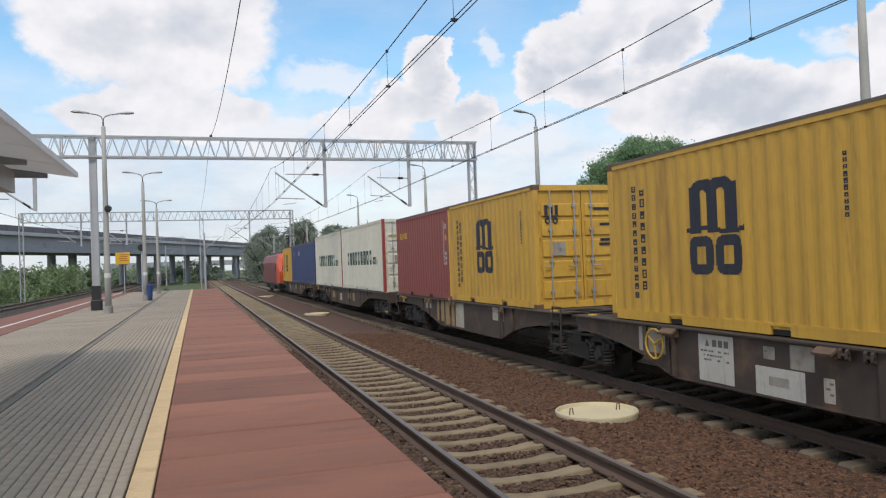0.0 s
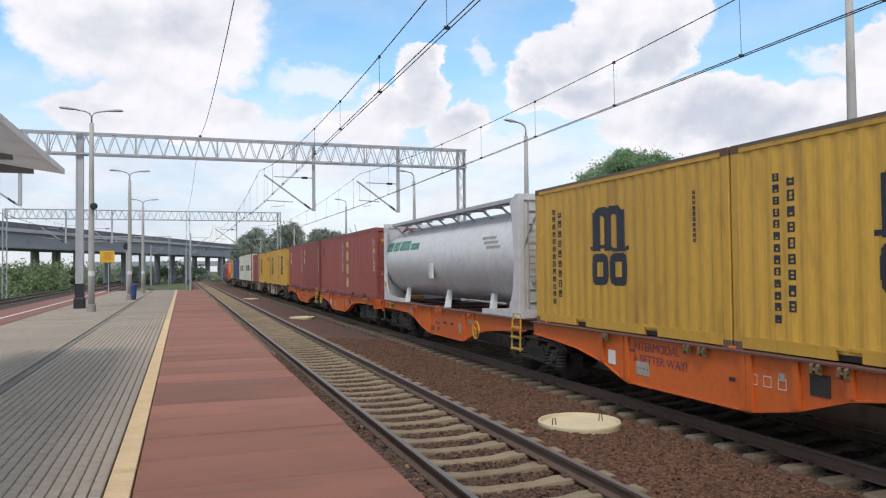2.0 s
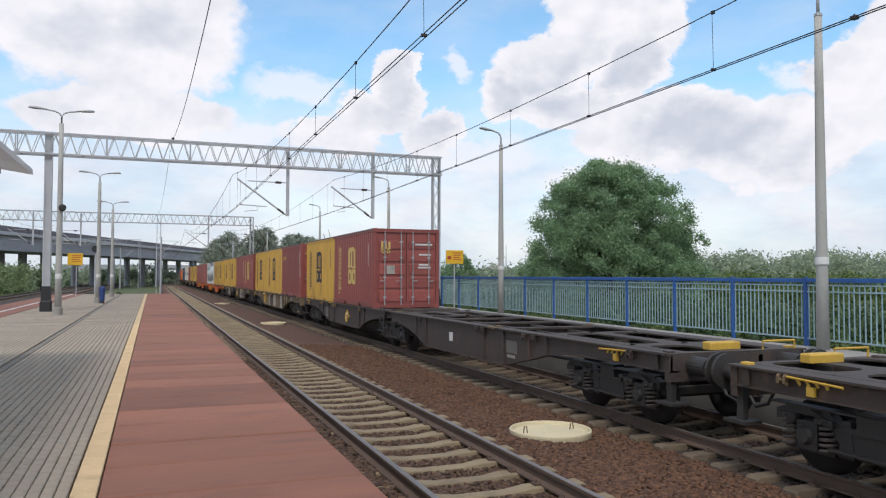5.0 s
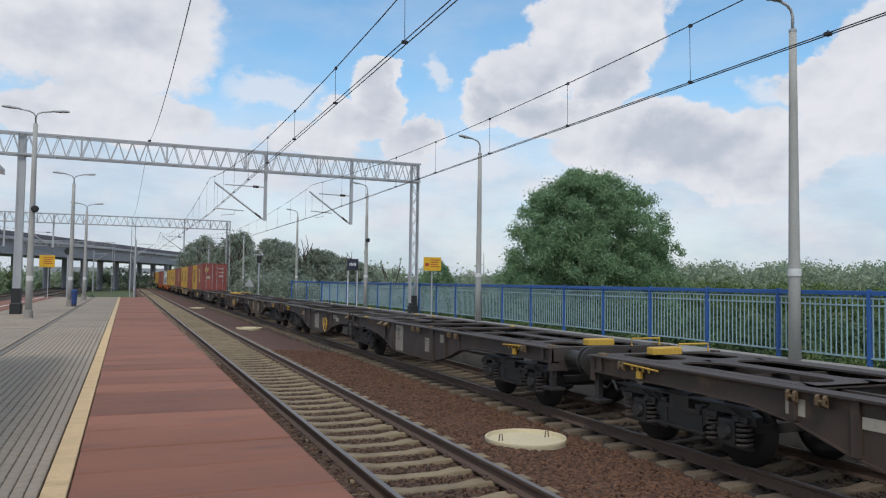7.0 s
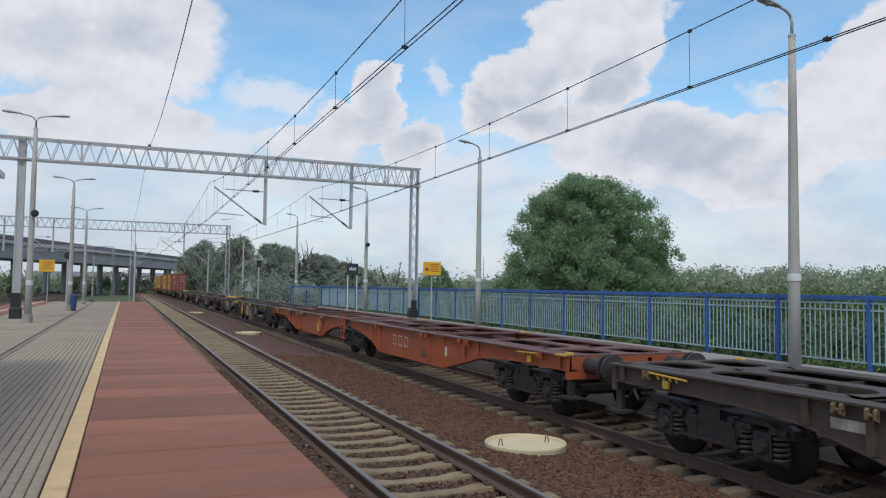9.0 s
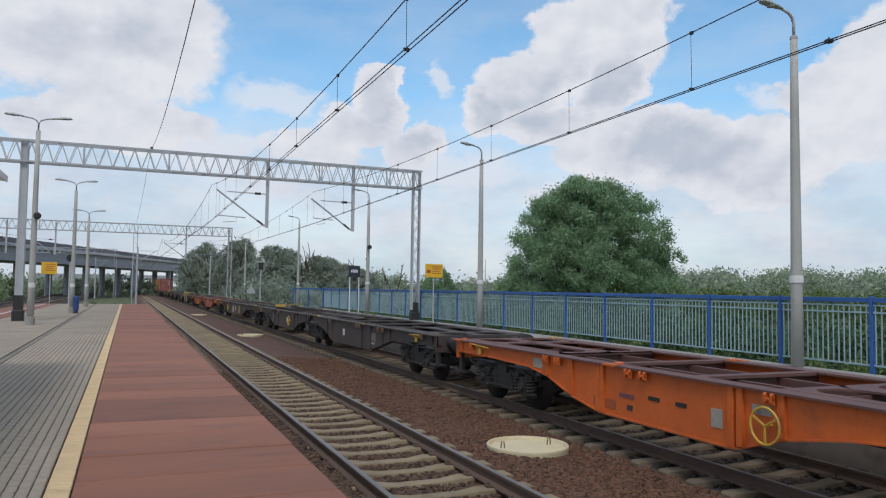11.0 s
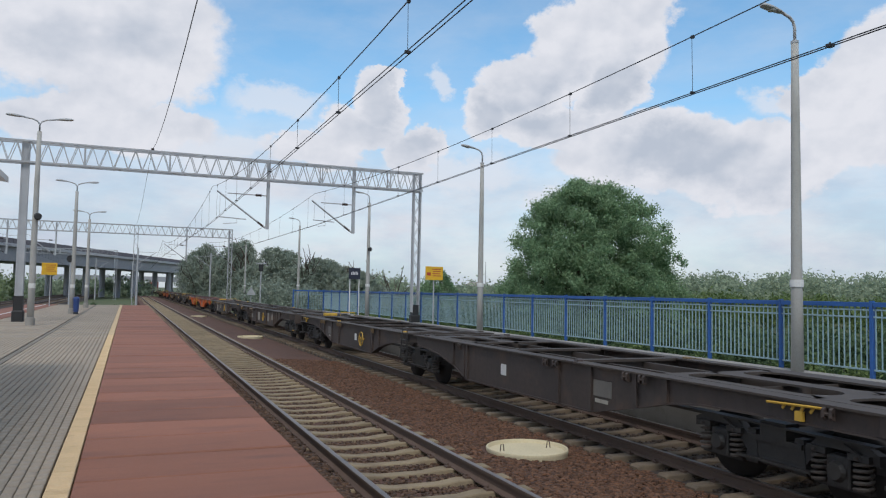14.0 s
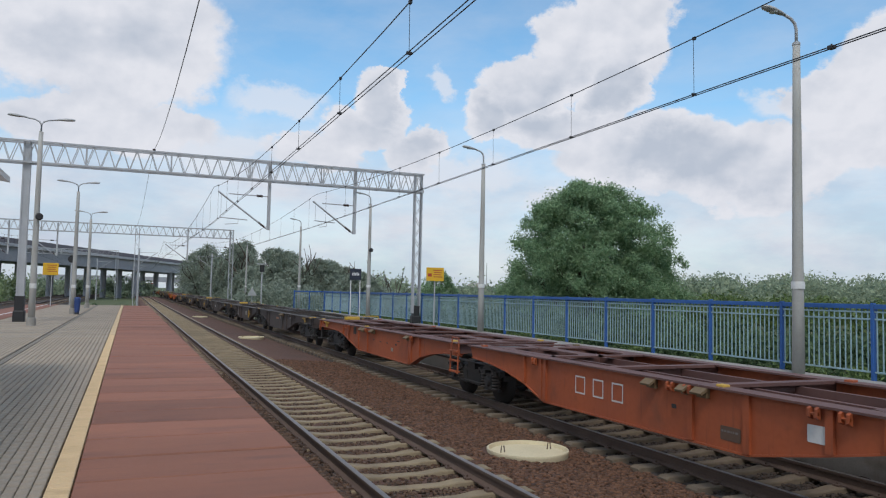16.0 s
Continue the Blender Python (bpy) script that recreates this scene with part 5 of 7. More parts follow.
def letter_column(a0, z0, z1, size, rnd):
    """Upright column of unreadable small characters, as plain bars."""
    def inside(a, z):
        k = (z - z0) / (size * 1.45)
        f = (k % 1.0) * 1.45
        if not (0 <= a - a0 < size * 0.8) or f > 1.0:
            return False
        h = math.sin(int(k) * 12.9 + rnd) * 43758.5 % 1.0
        u = (a - a0) / (size * 0.8)
        return not (0.34 < u < 0.72 and (0.2 < f < 0.42 or (h > 0.5 and 0.58 < f < 0.8)))
    return inside


def bars_row(a0, z0, w, h, n, slant=0.0, gap=0.35):
    def inside(a, z):
        u = a - a0 - (z - z0) * -slant
        k = u / (w / n)
        return 0 <= u < w and z0 <= z < z0 + h and (k % 1.0) < 1 - gap and not (0.3 < (k % 1.0) < 0.45 and 0.3 < (z - z0) / h < 0.7)
    return inside


# ---- containers ----
def container_meshes(length, mat, height=2.80):
    """Frame, pressed sides, roof, doors and lock gear, for one colour and length."""
    hl, W, H = length / 2, 1.219, height
    fr = Shape()
    for sx in (-1, 1):
        x0, x1 = sorted((sx * (W - 0.12), sx * W))
        for sy in (-1, 1):
            y0, y1 = sorted((sy * (hl - 0.16), sy * hl))
            fr.soft_box(x0, x1, y0, y1, 0, H, 0.012)
        x0, x1 = sorted((sx * (W - 0.07), sx * (W - 0.002)))
        fr.box(x0, x1, -hl + 0.16, hl - 0.16, H - 0.11, H - 0.01)
        stops = [-hl + 0.16, -0.95 - 0.36, -0.95, 0.95, 0.95 + 0.36, hl - 0.16]
        for a, b in zip(stops[::2], stops[1::2]):
            fr.box(x0, x1, a, b, 0.02, 0.139)
        fr.box(x0, x1, -hl + 0.16, hl - 0.16, 0.14, 0.18)
    for sy in (-1, 1):
        y0, y1 = sorted((sy * (hl - 0.1), sy * (hl - 0.003)))
        fr.box(-W + 0.12, W - 0.12, y0, y1, H - 0.13, H - 0.005)
        fr.box(-W + 0.12, W - 0.12, y0, y1, 0.01, 0.16)
    cast = Shape().soft_box(-0.085, 0.085, -0.089, 0.089, 0, 0.118, 0.012)
    # black block set into each fork opening for the dark of its hollow
    pocket = Shape()
    pocket.box(-W + 0.05, W - 0.05, 0.001, 0.359, 0.02, 0.139)
    side = Shape()
    cuts = []
    a = 0.0
    while a < length - 0.32:
        cuts += [a, a + RIDGE[0] * PRESS, a + RIDGE[1] * PRESS, a + RIDGE[2] * PRESS]
        a += PRESS
    cuts = [c for c in cuts if c < length - 0.31] + [length - 0.31]
    front = hl - 0.155
    ring = []
    for c in cuts:
        ring.append((-W + 0.010 + press(c), front - c))
    ring2 = [(x + 0.03, y) for x, y in ring]
    n = len(ring)
    for pts, flip in ((ring, 1), (ring2, -1)):
        base = len(side.v)
        side.v.extend([(x, y, 0.10) for x, y in pts] + [(x, y, H - 0.1) for x, y in pts])
        side.f.extend((base + i, base + i + 1, base + n + i + 1, base + n + i) for i in range(n - 1))
    roof = Shape()
    base = 0
    k = int(length / 0.2)
    for i in range(k):
        y0 = -hl + 0.12 + (length - 0.24) * i / k
        roof.box(-W + 0.05, W - 0.05, y0, y0 + 0.10, H - 0.035, H - 0.006)
    roof.box(-W + 0.05, W - 0.05, -hl + 0.1, hl - 0.1, H - 0.06, H - 0.034)
    wall = Shape()
    for i in range(8):
        x0 = -W + 0.12 + i * 0.274
        wall.box(x0, x0 + 0.15, hl - 0.08, hl - 0.04, 0.15, H - 0.12)
    wall.box(-W + 0.1, W - 0.1, hl - 0.11, hl - 0.08, 0.15, H - 0.12)
    floor = Shape().box(-W + 0.06, W - 0.06, -hl + 0.1, hl - 0.1, 0.14, 0.2)
    door = Shape().box(0.01, W - 0.125, 0.03, 0.06, 0.165, H - 0.135)
    fields = [Shape().soft_box(0.07, W - 0.2, 0.0, 0.0295, z0, z1, 0.02) for z0, z1 in ((0.24, 0.62), (0.72, 1.08), (1.18, 1.55), (1.65, 2.0), (2.1, 2.38))]
    hinge = Shape()
    hinge.soft_box(W - 0.15, W - 0.10, -0.02, 0.03, 0, 0.09, 0.008)
    rods = Shape()
    for x in (0.0,):
        rods.tube([(x, -0.035, 0.1), (x, -0.035, H - 0.09)], 0.019, 8)
        for z in (0.35, 1.05, 1.75, 2.3):
            rods.box(x - 0.05, x + 0.05, -0.05, 0.0, z, z + 0.06)
        rods.tube([(x, -0.05, 0.95), (x + 0.18, -0.07, 0.95)], 0.015, 6)
    return {"frame": fr.mesh("frame", mat), "corner_casting": cast.mesh("corner_casting", frame_rust if mat is yellow_paint else mat), "fork_pocket": pocket.mesh("fork_pocket", black_paint),
            "side_panel": side.mesh("side_panel", mat), "roof": roof.mesh("roof", mat), "end_wall": wall.mesh("end_wall", mat), "floor": floor.mesh("floor", dark_steel), "roof_rail": Shape().box(-W - 0.001, -W + 0.055, -hl + 0.165, hl - 0.165, H - 0.045, H + 0.003).mesh("roof_rail", roof_edge if mat is not white_paint else mat),
            "door": door.mesh("door", mat), "door_panel": [f.mesh("door_panel", mat) for f in fields], "hinge": hinge.mesh("hinge", mat), "lock_rod": rods.mesh("lock_rod", rod_steel)}


STOCK = {}


def container(u_front, mat, label, marks, length=6.058, rear_plate=True, height=2.80):
    """A container whose front end stands at u_front; marks: list of (shape test, a0, a1, z0, z1, paint, lift)."""
    key = (mat.name, length)
    if key not in STOCK:
        STOCK[key] = container_meshes(length, mat, height)
    kit = STOCK[key]
    hl = length / 2
    ob = thing("shipping_container", label, "container", group="containers on the train")
    for y in (-1.31, 0.95):
        part("fork_pocket", kit["fork_pocket"], None, ob, at=(0, y, DECK))
    for name in ("frame", "roof", "end_wall", "floor", "roof_rail"):
        part(name, kit[name], None, ob, at=(0, 0, DECK))
    for sx in (-1, 1):
        for y in (-hl + 0.086, hl - 0.086):
            for z in (-0.004, height - 0.112):
                part("corner_casting", kit["corner_casting"], None, ob, at=(sx * 1.138, y, DECK + z))
    part("side_panel", kit["side_panel"], None, ob, at=(0, 0, DECK))
    part("roof_rail", kit["roof_rail"], None, ob, at=pose(0, 0, DECK, 0, 0, 180))
    part("side_panel", kit["side_panel"], None, ob, at=pose(0, 0, DECK, 0, 0, 180))
    for sx in (1, -1):
        d = part("door", kit["door"], None, ob, at=Matrix.Translation((0, -hl + 0.02, DECK)) @ Matrix.Diagonal((sx, 1, 1, 1)))
        for me in kit["door_panel"]:
            part("door_panel", me, None, d)
        for z in (0.35, 0.95, 1.6, 2.2):
            part("hinge", kit["hinge"], None, d, at=(0, 0, z))
        for x in (0.22, 0.82):
            part("lock_rod", kit["lock_rod"], None, d, "galvanised lock rod", at=(x, 0, 0))
    for inside, a0, a1, z0, z1, paint in marks:
        tagged(part("side_marking", painted(inside, a0, a1, z0 + DECK, z1 + DECK, -1.219 + 0.010, hl - 0.155, step=0.013 if a1 - a0 < 0.2 else 0.022), paint, ob), kind="stuff")
    if rear_plate:
        plate = Shape().box(-0.75, -0.45, -hl + 0.008, -hl + 0.018, DECK + 1.2, DECK + 1.5)
        part("data_plate", plate, label_grey, ob)
        for k, (x0, x1, z) in enumerate(((0.3, 0.95, 2.22), (0.45, 0.9, 1.86), (0.45, 0.85, 1.5), (0.42, 0.9, 1.4))):
            part("door_marking", Shape().box(x0, x1, -hl + 0.004, -hl + 0.012, DECK + z, DECK + z + 0.06), navy_mark if mat is yellow_paint else white_mark, ob)
        dev = Shape()
        for x in (-0.95, -0.82, -0.69):
            dev.box(x, x + 0.075, -hl + 0.002, -hl + 0.012, DECK + 2.12, DECK + 2.34)
        dev.box(-0.97, -0.59, -hl + 0.002, -hl + 0.012, DECK + 2.08, DECK + 2.105)
        dev.ring((-0.88, -hl + 0.008, DECK + 1.99), "y", 0.055, 0.018, 12, 5).ring((-0.69, -hl + 0.008, DECK + 1.99), "y", 0.055, 0.018, 12, 5)
        if "device" in label:
            part("door_device", dev, navy_mark if mat is yellow_paint else yellow_mark, ob)
        else:
            part("door_marking", Shape().box(-0.98, -0.56, -hl + 0.004, -hl + 0.012, DECK + 2.24, DECK + 2.33), step_yellow, ob, "yellow word mark")
            part("door_plate", Shape().slab([(-0.46, DECK + 1.88), (-0.24, DECK + 1.94), (-0.26, DECK + 2.12), (-0.48, DECK + 2.06)], "y", -hl - 0.03, -hl - 0.022), step_yellow, ob, "tilted yellow sticker")
            part("door_plate", Shape().slab([(-0.44, DECK + 1.4), (-0.2, DECK + 1.4), (-0.32, DECK + 1.18)], "y", -hl - 0.03, -hl - 0.022), label_white, ob, "white triangular sticker")
    return rides(ob, u_front - hl)


def line_marks(paint, seed, side_numbers=True):
    m = [(big_mark(2.1, DECK + 0.82), 2.05, 3.45, 0.79, 2.3, paint),
         (letter_column(0.62, DECK + 0.40, 0, 0.105, seed), 0.62, 0.71, 0.40, 2.34, paint),
         (letter_column(0.86, DECK + 0.55, 0, 0.138, seed + 3), 0.86, 0.98, 0.55, 2.25, paint)]
    if side_numbers:
        m.append((letter_column(5.1, DECK + 1.5, 0, 0.055, seed + 5), 5.1, 5.15, 1.5, 2.3, navy_mark if paint is navy_mark else white_mark))
    return m


def yellow_box(u, seed):
    return container(u, yellow_paint, "faded yellow steel shipping container with a navy device", line_marks(navy_mark, seed))


def red_line_box(u, seed):
    return container(u, red_paint, "dark red shipping container with a yellow device", line_marks(yellow_mark, seed))


def red_box(u, seed, kind=0):
    marks = [(letter_column(5.40, DECK + 1.06, 0, 0.07, seed), 5.40, 5.46, 1.06, 2.40, white_mark), (letter_column(5.60, DECK + 1.06, 0, 0.10, seed + 2), 5.60, 5.68, 1.06, 1.50, white_mark),
             (bars_row(5.60, DECK + 2.14, 0.12, 0.17, 2, 0.0, 0.2), 5.58, 5.74, 2.12, 2.33, white_mark)]
    if kind == 1:
        marks.append((letter_column(0.56, DECK + 1.55, 0, 0.34, seed), 0.55, 0.84, 1.55, 2.42, white_mark))
    if kind == 2:
        marks.append((letter_column(0.35, DECK + 0.35, 0, 0.42, seed + 1), 0.33, 0.72, 0.35, 2.42, yellow_mark))
    if kind == 3:
        marks.append((bars_row(0.35, DECK + 2.02, 0.95, 0.22, 5), 0.33, 1.35, 2.0, 2.3, step_yellow))
    if kind == 4:
        marks.append((lambda a, z: True, 0.42, 0.68, 1.88, 2.3, navy_mark))
        marks.append((lambda a, z: True, 0.45, 0.65, 2.05, 2.14, step_yellow))
    marks.append((lambda a, z: True, 5.58, 5.70, 1.80, 1.97, step_yellow if kind != 2 else white_mark))
    return container(u, red_paint, "oxide red steel shipping container with white lettering", marks)


def tank_container(u_front, length=12.1):
    ob = thing("tank_container", "dull white tank container with green lettering in an end frame", "tank container", group="containers on the train")
    hl, r, zc = length / 2, 1.215, DECK + 1.42
    prof = [(-hl + 0.16, 0.9), (-hl + 0.17, r - 0.03), (-hl + 0.25, r)]
    prof += [(y, r) for y in np.linspace(-hl + 0.9, hl - 0.9, 9)] + [(hl - 0.25, r), (hl - 0.17, r - 0.03), (hl - 0.16, 0.9)]
    part("tank_shell", Shape().lathe((0, 0, zc), "y", prof, 48), tank_white, ob, smooth=True)
    for y in np.linspace(-hl + 1.6, hl - 1.6, 6):
        part("cladding_band", Shape().lathe((0, y, zc), "y", [(-0.02, r + 0.004), (0.02, r + 0.004)], 48), tank_white, ob)
    for sy in (-1, 1):
        y = sy * (hl - 0.1)
        f = Shape()
        for sx in (-1, 1):
            f.soft_box(sx * 1.15 - 0.075, sx * 1.15 + 0.075, y - 0.09, y + 0.09, DECK, DECK + 2.84, 0.01)
            f.slab([(sx * 1.1, DECK + 0.1), (sx * 0.35, DECK + 0.1), (sx * 0.8, DECK + 0.62), (sx * 1.1, DECK + 1.3)], "y", y - 0.02, y + 0.02)
            f.slab([(sx * 1.1, DECK + 2.72), (sx * 0.35, DECK + 2.72), (sx * 0.8, DECK + 2.28), (sx * 1.1, DECK + 1.55)], "y", y - 0.02, y + 0.02)
        f.box(-1.1, 1.1, y - 0.06, y + 0.06, DECK, DECK + 0.14).box(-1.1, 1.1, y - 0.06, y + 0.06, DECK + 2.70, DECK + 2.84)
        part("end_frame", f, tank_white, ob)
        for sx in (-1, 1):
            s0, s1 = sorted((sx * 1.214, sx * 1.175))
            q = lambda e: sy * (hl - e)
            part("end_skirt", Shape().slab([(q(0.19), DECK + 0.01), (q(2.1), DECK + 0.01), (q(2.1), DECK + 0.12), (q(0.6), DECK + 0.2), (q(0.38), DECK + 0.6), (q(0.28), DECK + 1.3), (q(0.38), DECK + 2.25), (q(0.5), DECK + 2.68), (q(0.19), DECK + 2.82)], "x", s0, s1), tank_white, ob)
    for y in (-hl + 2.2, -0.4, hl - 2.2):
        for sx in (-1, 1):
            p = [(sx * 1.15, y - 0.16), (sx * 1.15, y + 0.0)]
            sd = Shape().add([(sx * 0.95, y - 0.28, DECK), (sx * 1.1, y - 0.28, DECK), (sx * 1.1, y - 0.08, DECK), (sx * 0.95, y - 0.08, DECK),
                              (sx * 0.8, y + 0.02, DECK + 0.5), (sx * 0.9, y + 0.02, DECK + 0.5), (sx * 0.9, y + 0.18, DECK + 0.5), (sx * 0.8, y + 0.18, DECK + 0.5)],
                             [(0, 1, 2, 3), (4, 5, 6, 7), (0, 1, 5, 4), (1, 2, 6, 5), (2, 3, 7, 6), (3, 0, 4, 7)])
            part("saddle", sd, tank_white, ob)
    for sx in (-1, 1):
        for sg in (-1, 1):
            part("side_rail", Shape().box(sx * 1.14 - 0.06, sx * 1.14 + 0.06, min(sg * (hl - 0.2), sg * (hl - 2.3)), max(sg * (hl - 0.2), sg * (hl - 2.3)), DECK, DECK + 0.12), tank_white, ob)
    walk_ = Shape()
    for x in (-0.98, -0.76, -0.54):
        walk_.box(x, x + 0.2, -hl + 0.2, hl - 0.5, DECK + 2.77, DECK + 2.81)
    walk_.box(-1.02, -0.98, -hl + 0.2, hl - 0.5, DECK + 2.72, DECK + 2.815)
    for y in np.linspace(-hl + 0.5, hl - 0.65, 10):
        walk_.beam((-1.0, y, DECK + 2.74), (-0.62, y, DECK + 2.44), 0.04, 0.05).box(-1.0, -0.3, y - 0.025, y + 0.025, DECK + 2.72, DECK + 2.77)
    part("catwalk", walk_, galvanised, ob)
    lad = Shape()
    for x in (-0.95, -0.6):
        lad.tube([(x, -hl + 0.06, DECK + 0.2), (x, -hl + 0.06, DECK + 2.8)], 0.018, 6)
    for k in range(8):
        lad.tube([(-0.95, -hl + 0.06, DECK + 0.35 + k * 0.3), (-0.6, -hl + 0.06, DECK + 0.35 + k * 0.3)], 0.014, 6)
    part("ladder", lad, rod_steel, ob)
    part("document_box", Shape().soft_box(-1.27, -1.19, 0.15, 0.45, DECK + 0.85, DECK + 1.3, 0.02), label_white, ob)
    part("hazard_plate", Shape().soft_box(-1.235, -1.2, hl - 0.34, hl - 0.1, DECK + 0.52, DECK + 0.68, 0.01), step_yellow, ob)

    def bent(y, z):
        return -math.sqrt(max(0.01, (r + 0.006) ** 2 - (z - zc) ** 2))

    lett = Shape()
    words = [bars_row(s0, zc + 0.36, wd, hh, n, 0.3, 0.2) for s0, wd, hh, n in ((0.02, 0.72, 0.34, 3), (0.86, 0.72, 0.34, 3), (1.68, 1.2, 0.34, 5), (3.0, 0.95, 0.24, 4))]
    ins = lambda a, z: any(q(a, z) for q in words)
    for i in range(138):
        a = 0.0 + i * 0.03
        for j in range(9):
            z = zc + 0.36 + j * 0.037
            if ins(a + 0.015, z + 0.018):
                y = hl - 0.26 - a
                lett.add([(bent(y, z), y, z), (bent(y, z), y - 0.03, z), (bent(y, z + 0.037), y - 0.03, z + 0.037), (bent(y, z + 0.037), y, z + 0.037)], [(0, 1, 2, 3)])
    part("lettering", lett, green_mark, ob, "slanted green lettering")
    small = Shape()
    for k in range(3):
        z = zc + 0.45 - 0.12 * k
        y0 = -hl + 2.4 - 0.2 * k
        small.add([(bent(0, z), y0, z), (bent(0, z), y0 - 0.9, z), (bent(0, z + 0.07), y0 - 0.9, z + 0.07), (bent(0, z + 0.07), y0, z + 0.07)], [(0, 1, 2, 3)])
    part("small_lettering", small, label_grey, ob)
    return rides(ob, u_front - hl)


# ---- flat wagons ----
def holed_plate(shape, x0, x1, y0, y1, rim, rad, z0, z1, n=5):
    """A plate with one round-cornered opening."""
    cx, cy = (x0 + x1) / 2, (y0 + y1) / 2
    hx, hy = (x1 - x0) / 2, (y1 - y0) / 2
    ix, iy = hx - rim, hy - rim
    rad = min(rad, ix, iy)
    inner, outer = [], []
    for q, (sx, sy) in enumerate(((1, 1), (-1, 1), (-1, -1), (1, -1))):
        for k in range(n + 1):
            t = (q + k / n) * math.pi / 2
            u, v = sx * (ix - rad) + rad * math.cos(t), sy * (iy - rad) + rad * math.sin(t)
            g = min(hx / max(1e-6, abs(u)), hy / max(1e-6, abs(v)))
            inner.append((cx + u, cy + v))
            outer.append((cx + u * g, cy + v * g))
        outer[-1 - n // 2] = (cx + sx * hx, cy + sy * hy)
    m = len(inner)
    rings = [[(x, y, z) for x, y in ring] for ring, z in ((outer, z0), (outer, z1), (inner, z1), (inner, z0))]
    shape.add([p for r in rings for p in r], [(a * m + i, a * m + (i + 1) % m, (a + 1) % 4 * m + (i + 1) % m, (a + 1) % 4 * m + i) for a in range(4) for i in range(m)])


def wagon_half(w, half, sg, profile, inner, sill, deck, seed, wheel_side, labels, single=False):
    """One section: sg +1 is the leading one. s runs from the buffer end inwards."""
    rnd = random.Random(seed)
    Y = lambda s: sg * (half - s)
    start = 0.62
    L = inner
    top = DECK - 0.03
    for sx in (-1, 1):
        s_ = Shape()
        out = [(Y(start), top)] + [(Y(s), z) for s, z in profile] + [(Y(L), top)]
        x0, x1 = sorted((sx * 1.25, sx * 1.285))
        s_.slab(out, "x", x0, x1)
        for (sa, za), (sb, zb) in zip(profile, profile[1:]):
            a, b = Vector((sx * 1.22, Y(sa), za)), Vector((sx * 1.22, Y(sb), zb))
            s_.beam(a, b, 0.18, 0.025)
        for s in [profile[0][0] + 0.3] + [p[0] for p in profile[3:-3]] + ([L * 0.5] if not single else [5.6, 8.2, 11.6, 14.2]):
            za = np.interp(s, [p[0] for p in profile], [p[1] for p in profile])
            x0, x1 = sorted((sx * 1.284, sx * 1.33))
            s_.box(x0, x1, min(Y(s - 0.05), Y(s + 0.05)), max(Y(s - 0.05), Y(s + 0.05)), za + 0.02, top)
        part("side_sill", s_, sill, w)
    d = Shape()
    for sx in (-1, 1):
        x0, x1 = sorted((sx * 1.06, sx * 1.36))
        d.box(x0, x1, min(Y(start), Y(L)), max(Y(start), Y(L)), DECK - 0.03, DECK - 0.002)
    part("top_flange", d, deck, w, "worn deck flanges")
    c = Shape()
    cross = [start + 0.12, 1.9, 3.3] + list(np.linspace(4.6, L - 2.6, max(3, int((L - 6) / 1.7)))) + [L - 1.3, L - 0.12]
    for s in cross:
        if 4.0 < s < L - 3.0:
            c.box(-1.06, 1.06, Y(s) - 0.10, Y(s) + 0.10, DECK - 0.05, DECK - 0.004)
        c.box(-1.2, 1.2, Y(s) - 0.015, Y(s) + 0.015, DECK - 0.26, DECK - 0.05)
    for sx in (-1, 1):
        c.beam((sx * 0.42, Y(start), DECK - 0.17), (sx * 0.42, Y(L), DECK - 0.17), 0.08, 0.2)
    part("cross_frame", c, deck, w, "open cross-braced deck frame")
    # plates with rounded openings over the bogies
    ends = [(start, 1.95, 0.16, 0.26), (1.95, 4.7, 0.17, 0.42)]
    ends += [(5.2, 7.6, 0.14, 0.3), (2 * half - 7.6, 2 * half - 5.2, 0.14, 0.3), (2 * half - 4.7, 2 * half - 1.95, 0.17, 0.42), (2 * half - 1.95, L, 0.16, 0.26)] if single else [(L - 3.1, L - 0.9, 0.17, 0.4), (L - 0.9, L, 0.13, 0.2)]
    for a, b, rim, rad in ends:
        pl = Shape()
        for x0, x1 in ((-1.06, 0.0), (0.0, 1.06)):
            y0, y1 = sorted((Y(a), Y(b)))
            holed_plate(pl, x0, x1, y0, y1, rim, rad, DECK - 0.028, DECK + 0.001)
        part("deck_plate", pl, deck, w, "deck plate with rounded openings")
    # lashing pads and locks along the edges
    pad_mat = pad_ochre if rnd.random() < 0.5 else sill
    for s in (1.55, 4.75, 5.15, 7.2, 7.55, L - 3.0):
        if s > L - 0.4:
            continue
        for sx in (-1, 1):
            a, b = sx * 1.39, sx * 1.335
            part("lashing_bracket", Shape().slab([(a, DECK - 0.14), (a, DECK - 0.05), (b, DECK - 0.005), (b, DECK - 0.17)], "y", Y(s) - 0.07, Y(s) - 0.03).slab([(a, DECK - 0.14), (a, DECK - 0.05), (b, DECK - 0.005), (b, DECK - 0.17)], "y", Y(s) + 0.03, Y(s) + 0.07).tube([(a + sx * -0.02, Y(s) - 0.07, DECK - 0.1), (a + sx * -0.02, Y(s) + 0.07, DECK - 0.1)], 0.018, 6), pad_mat, w)
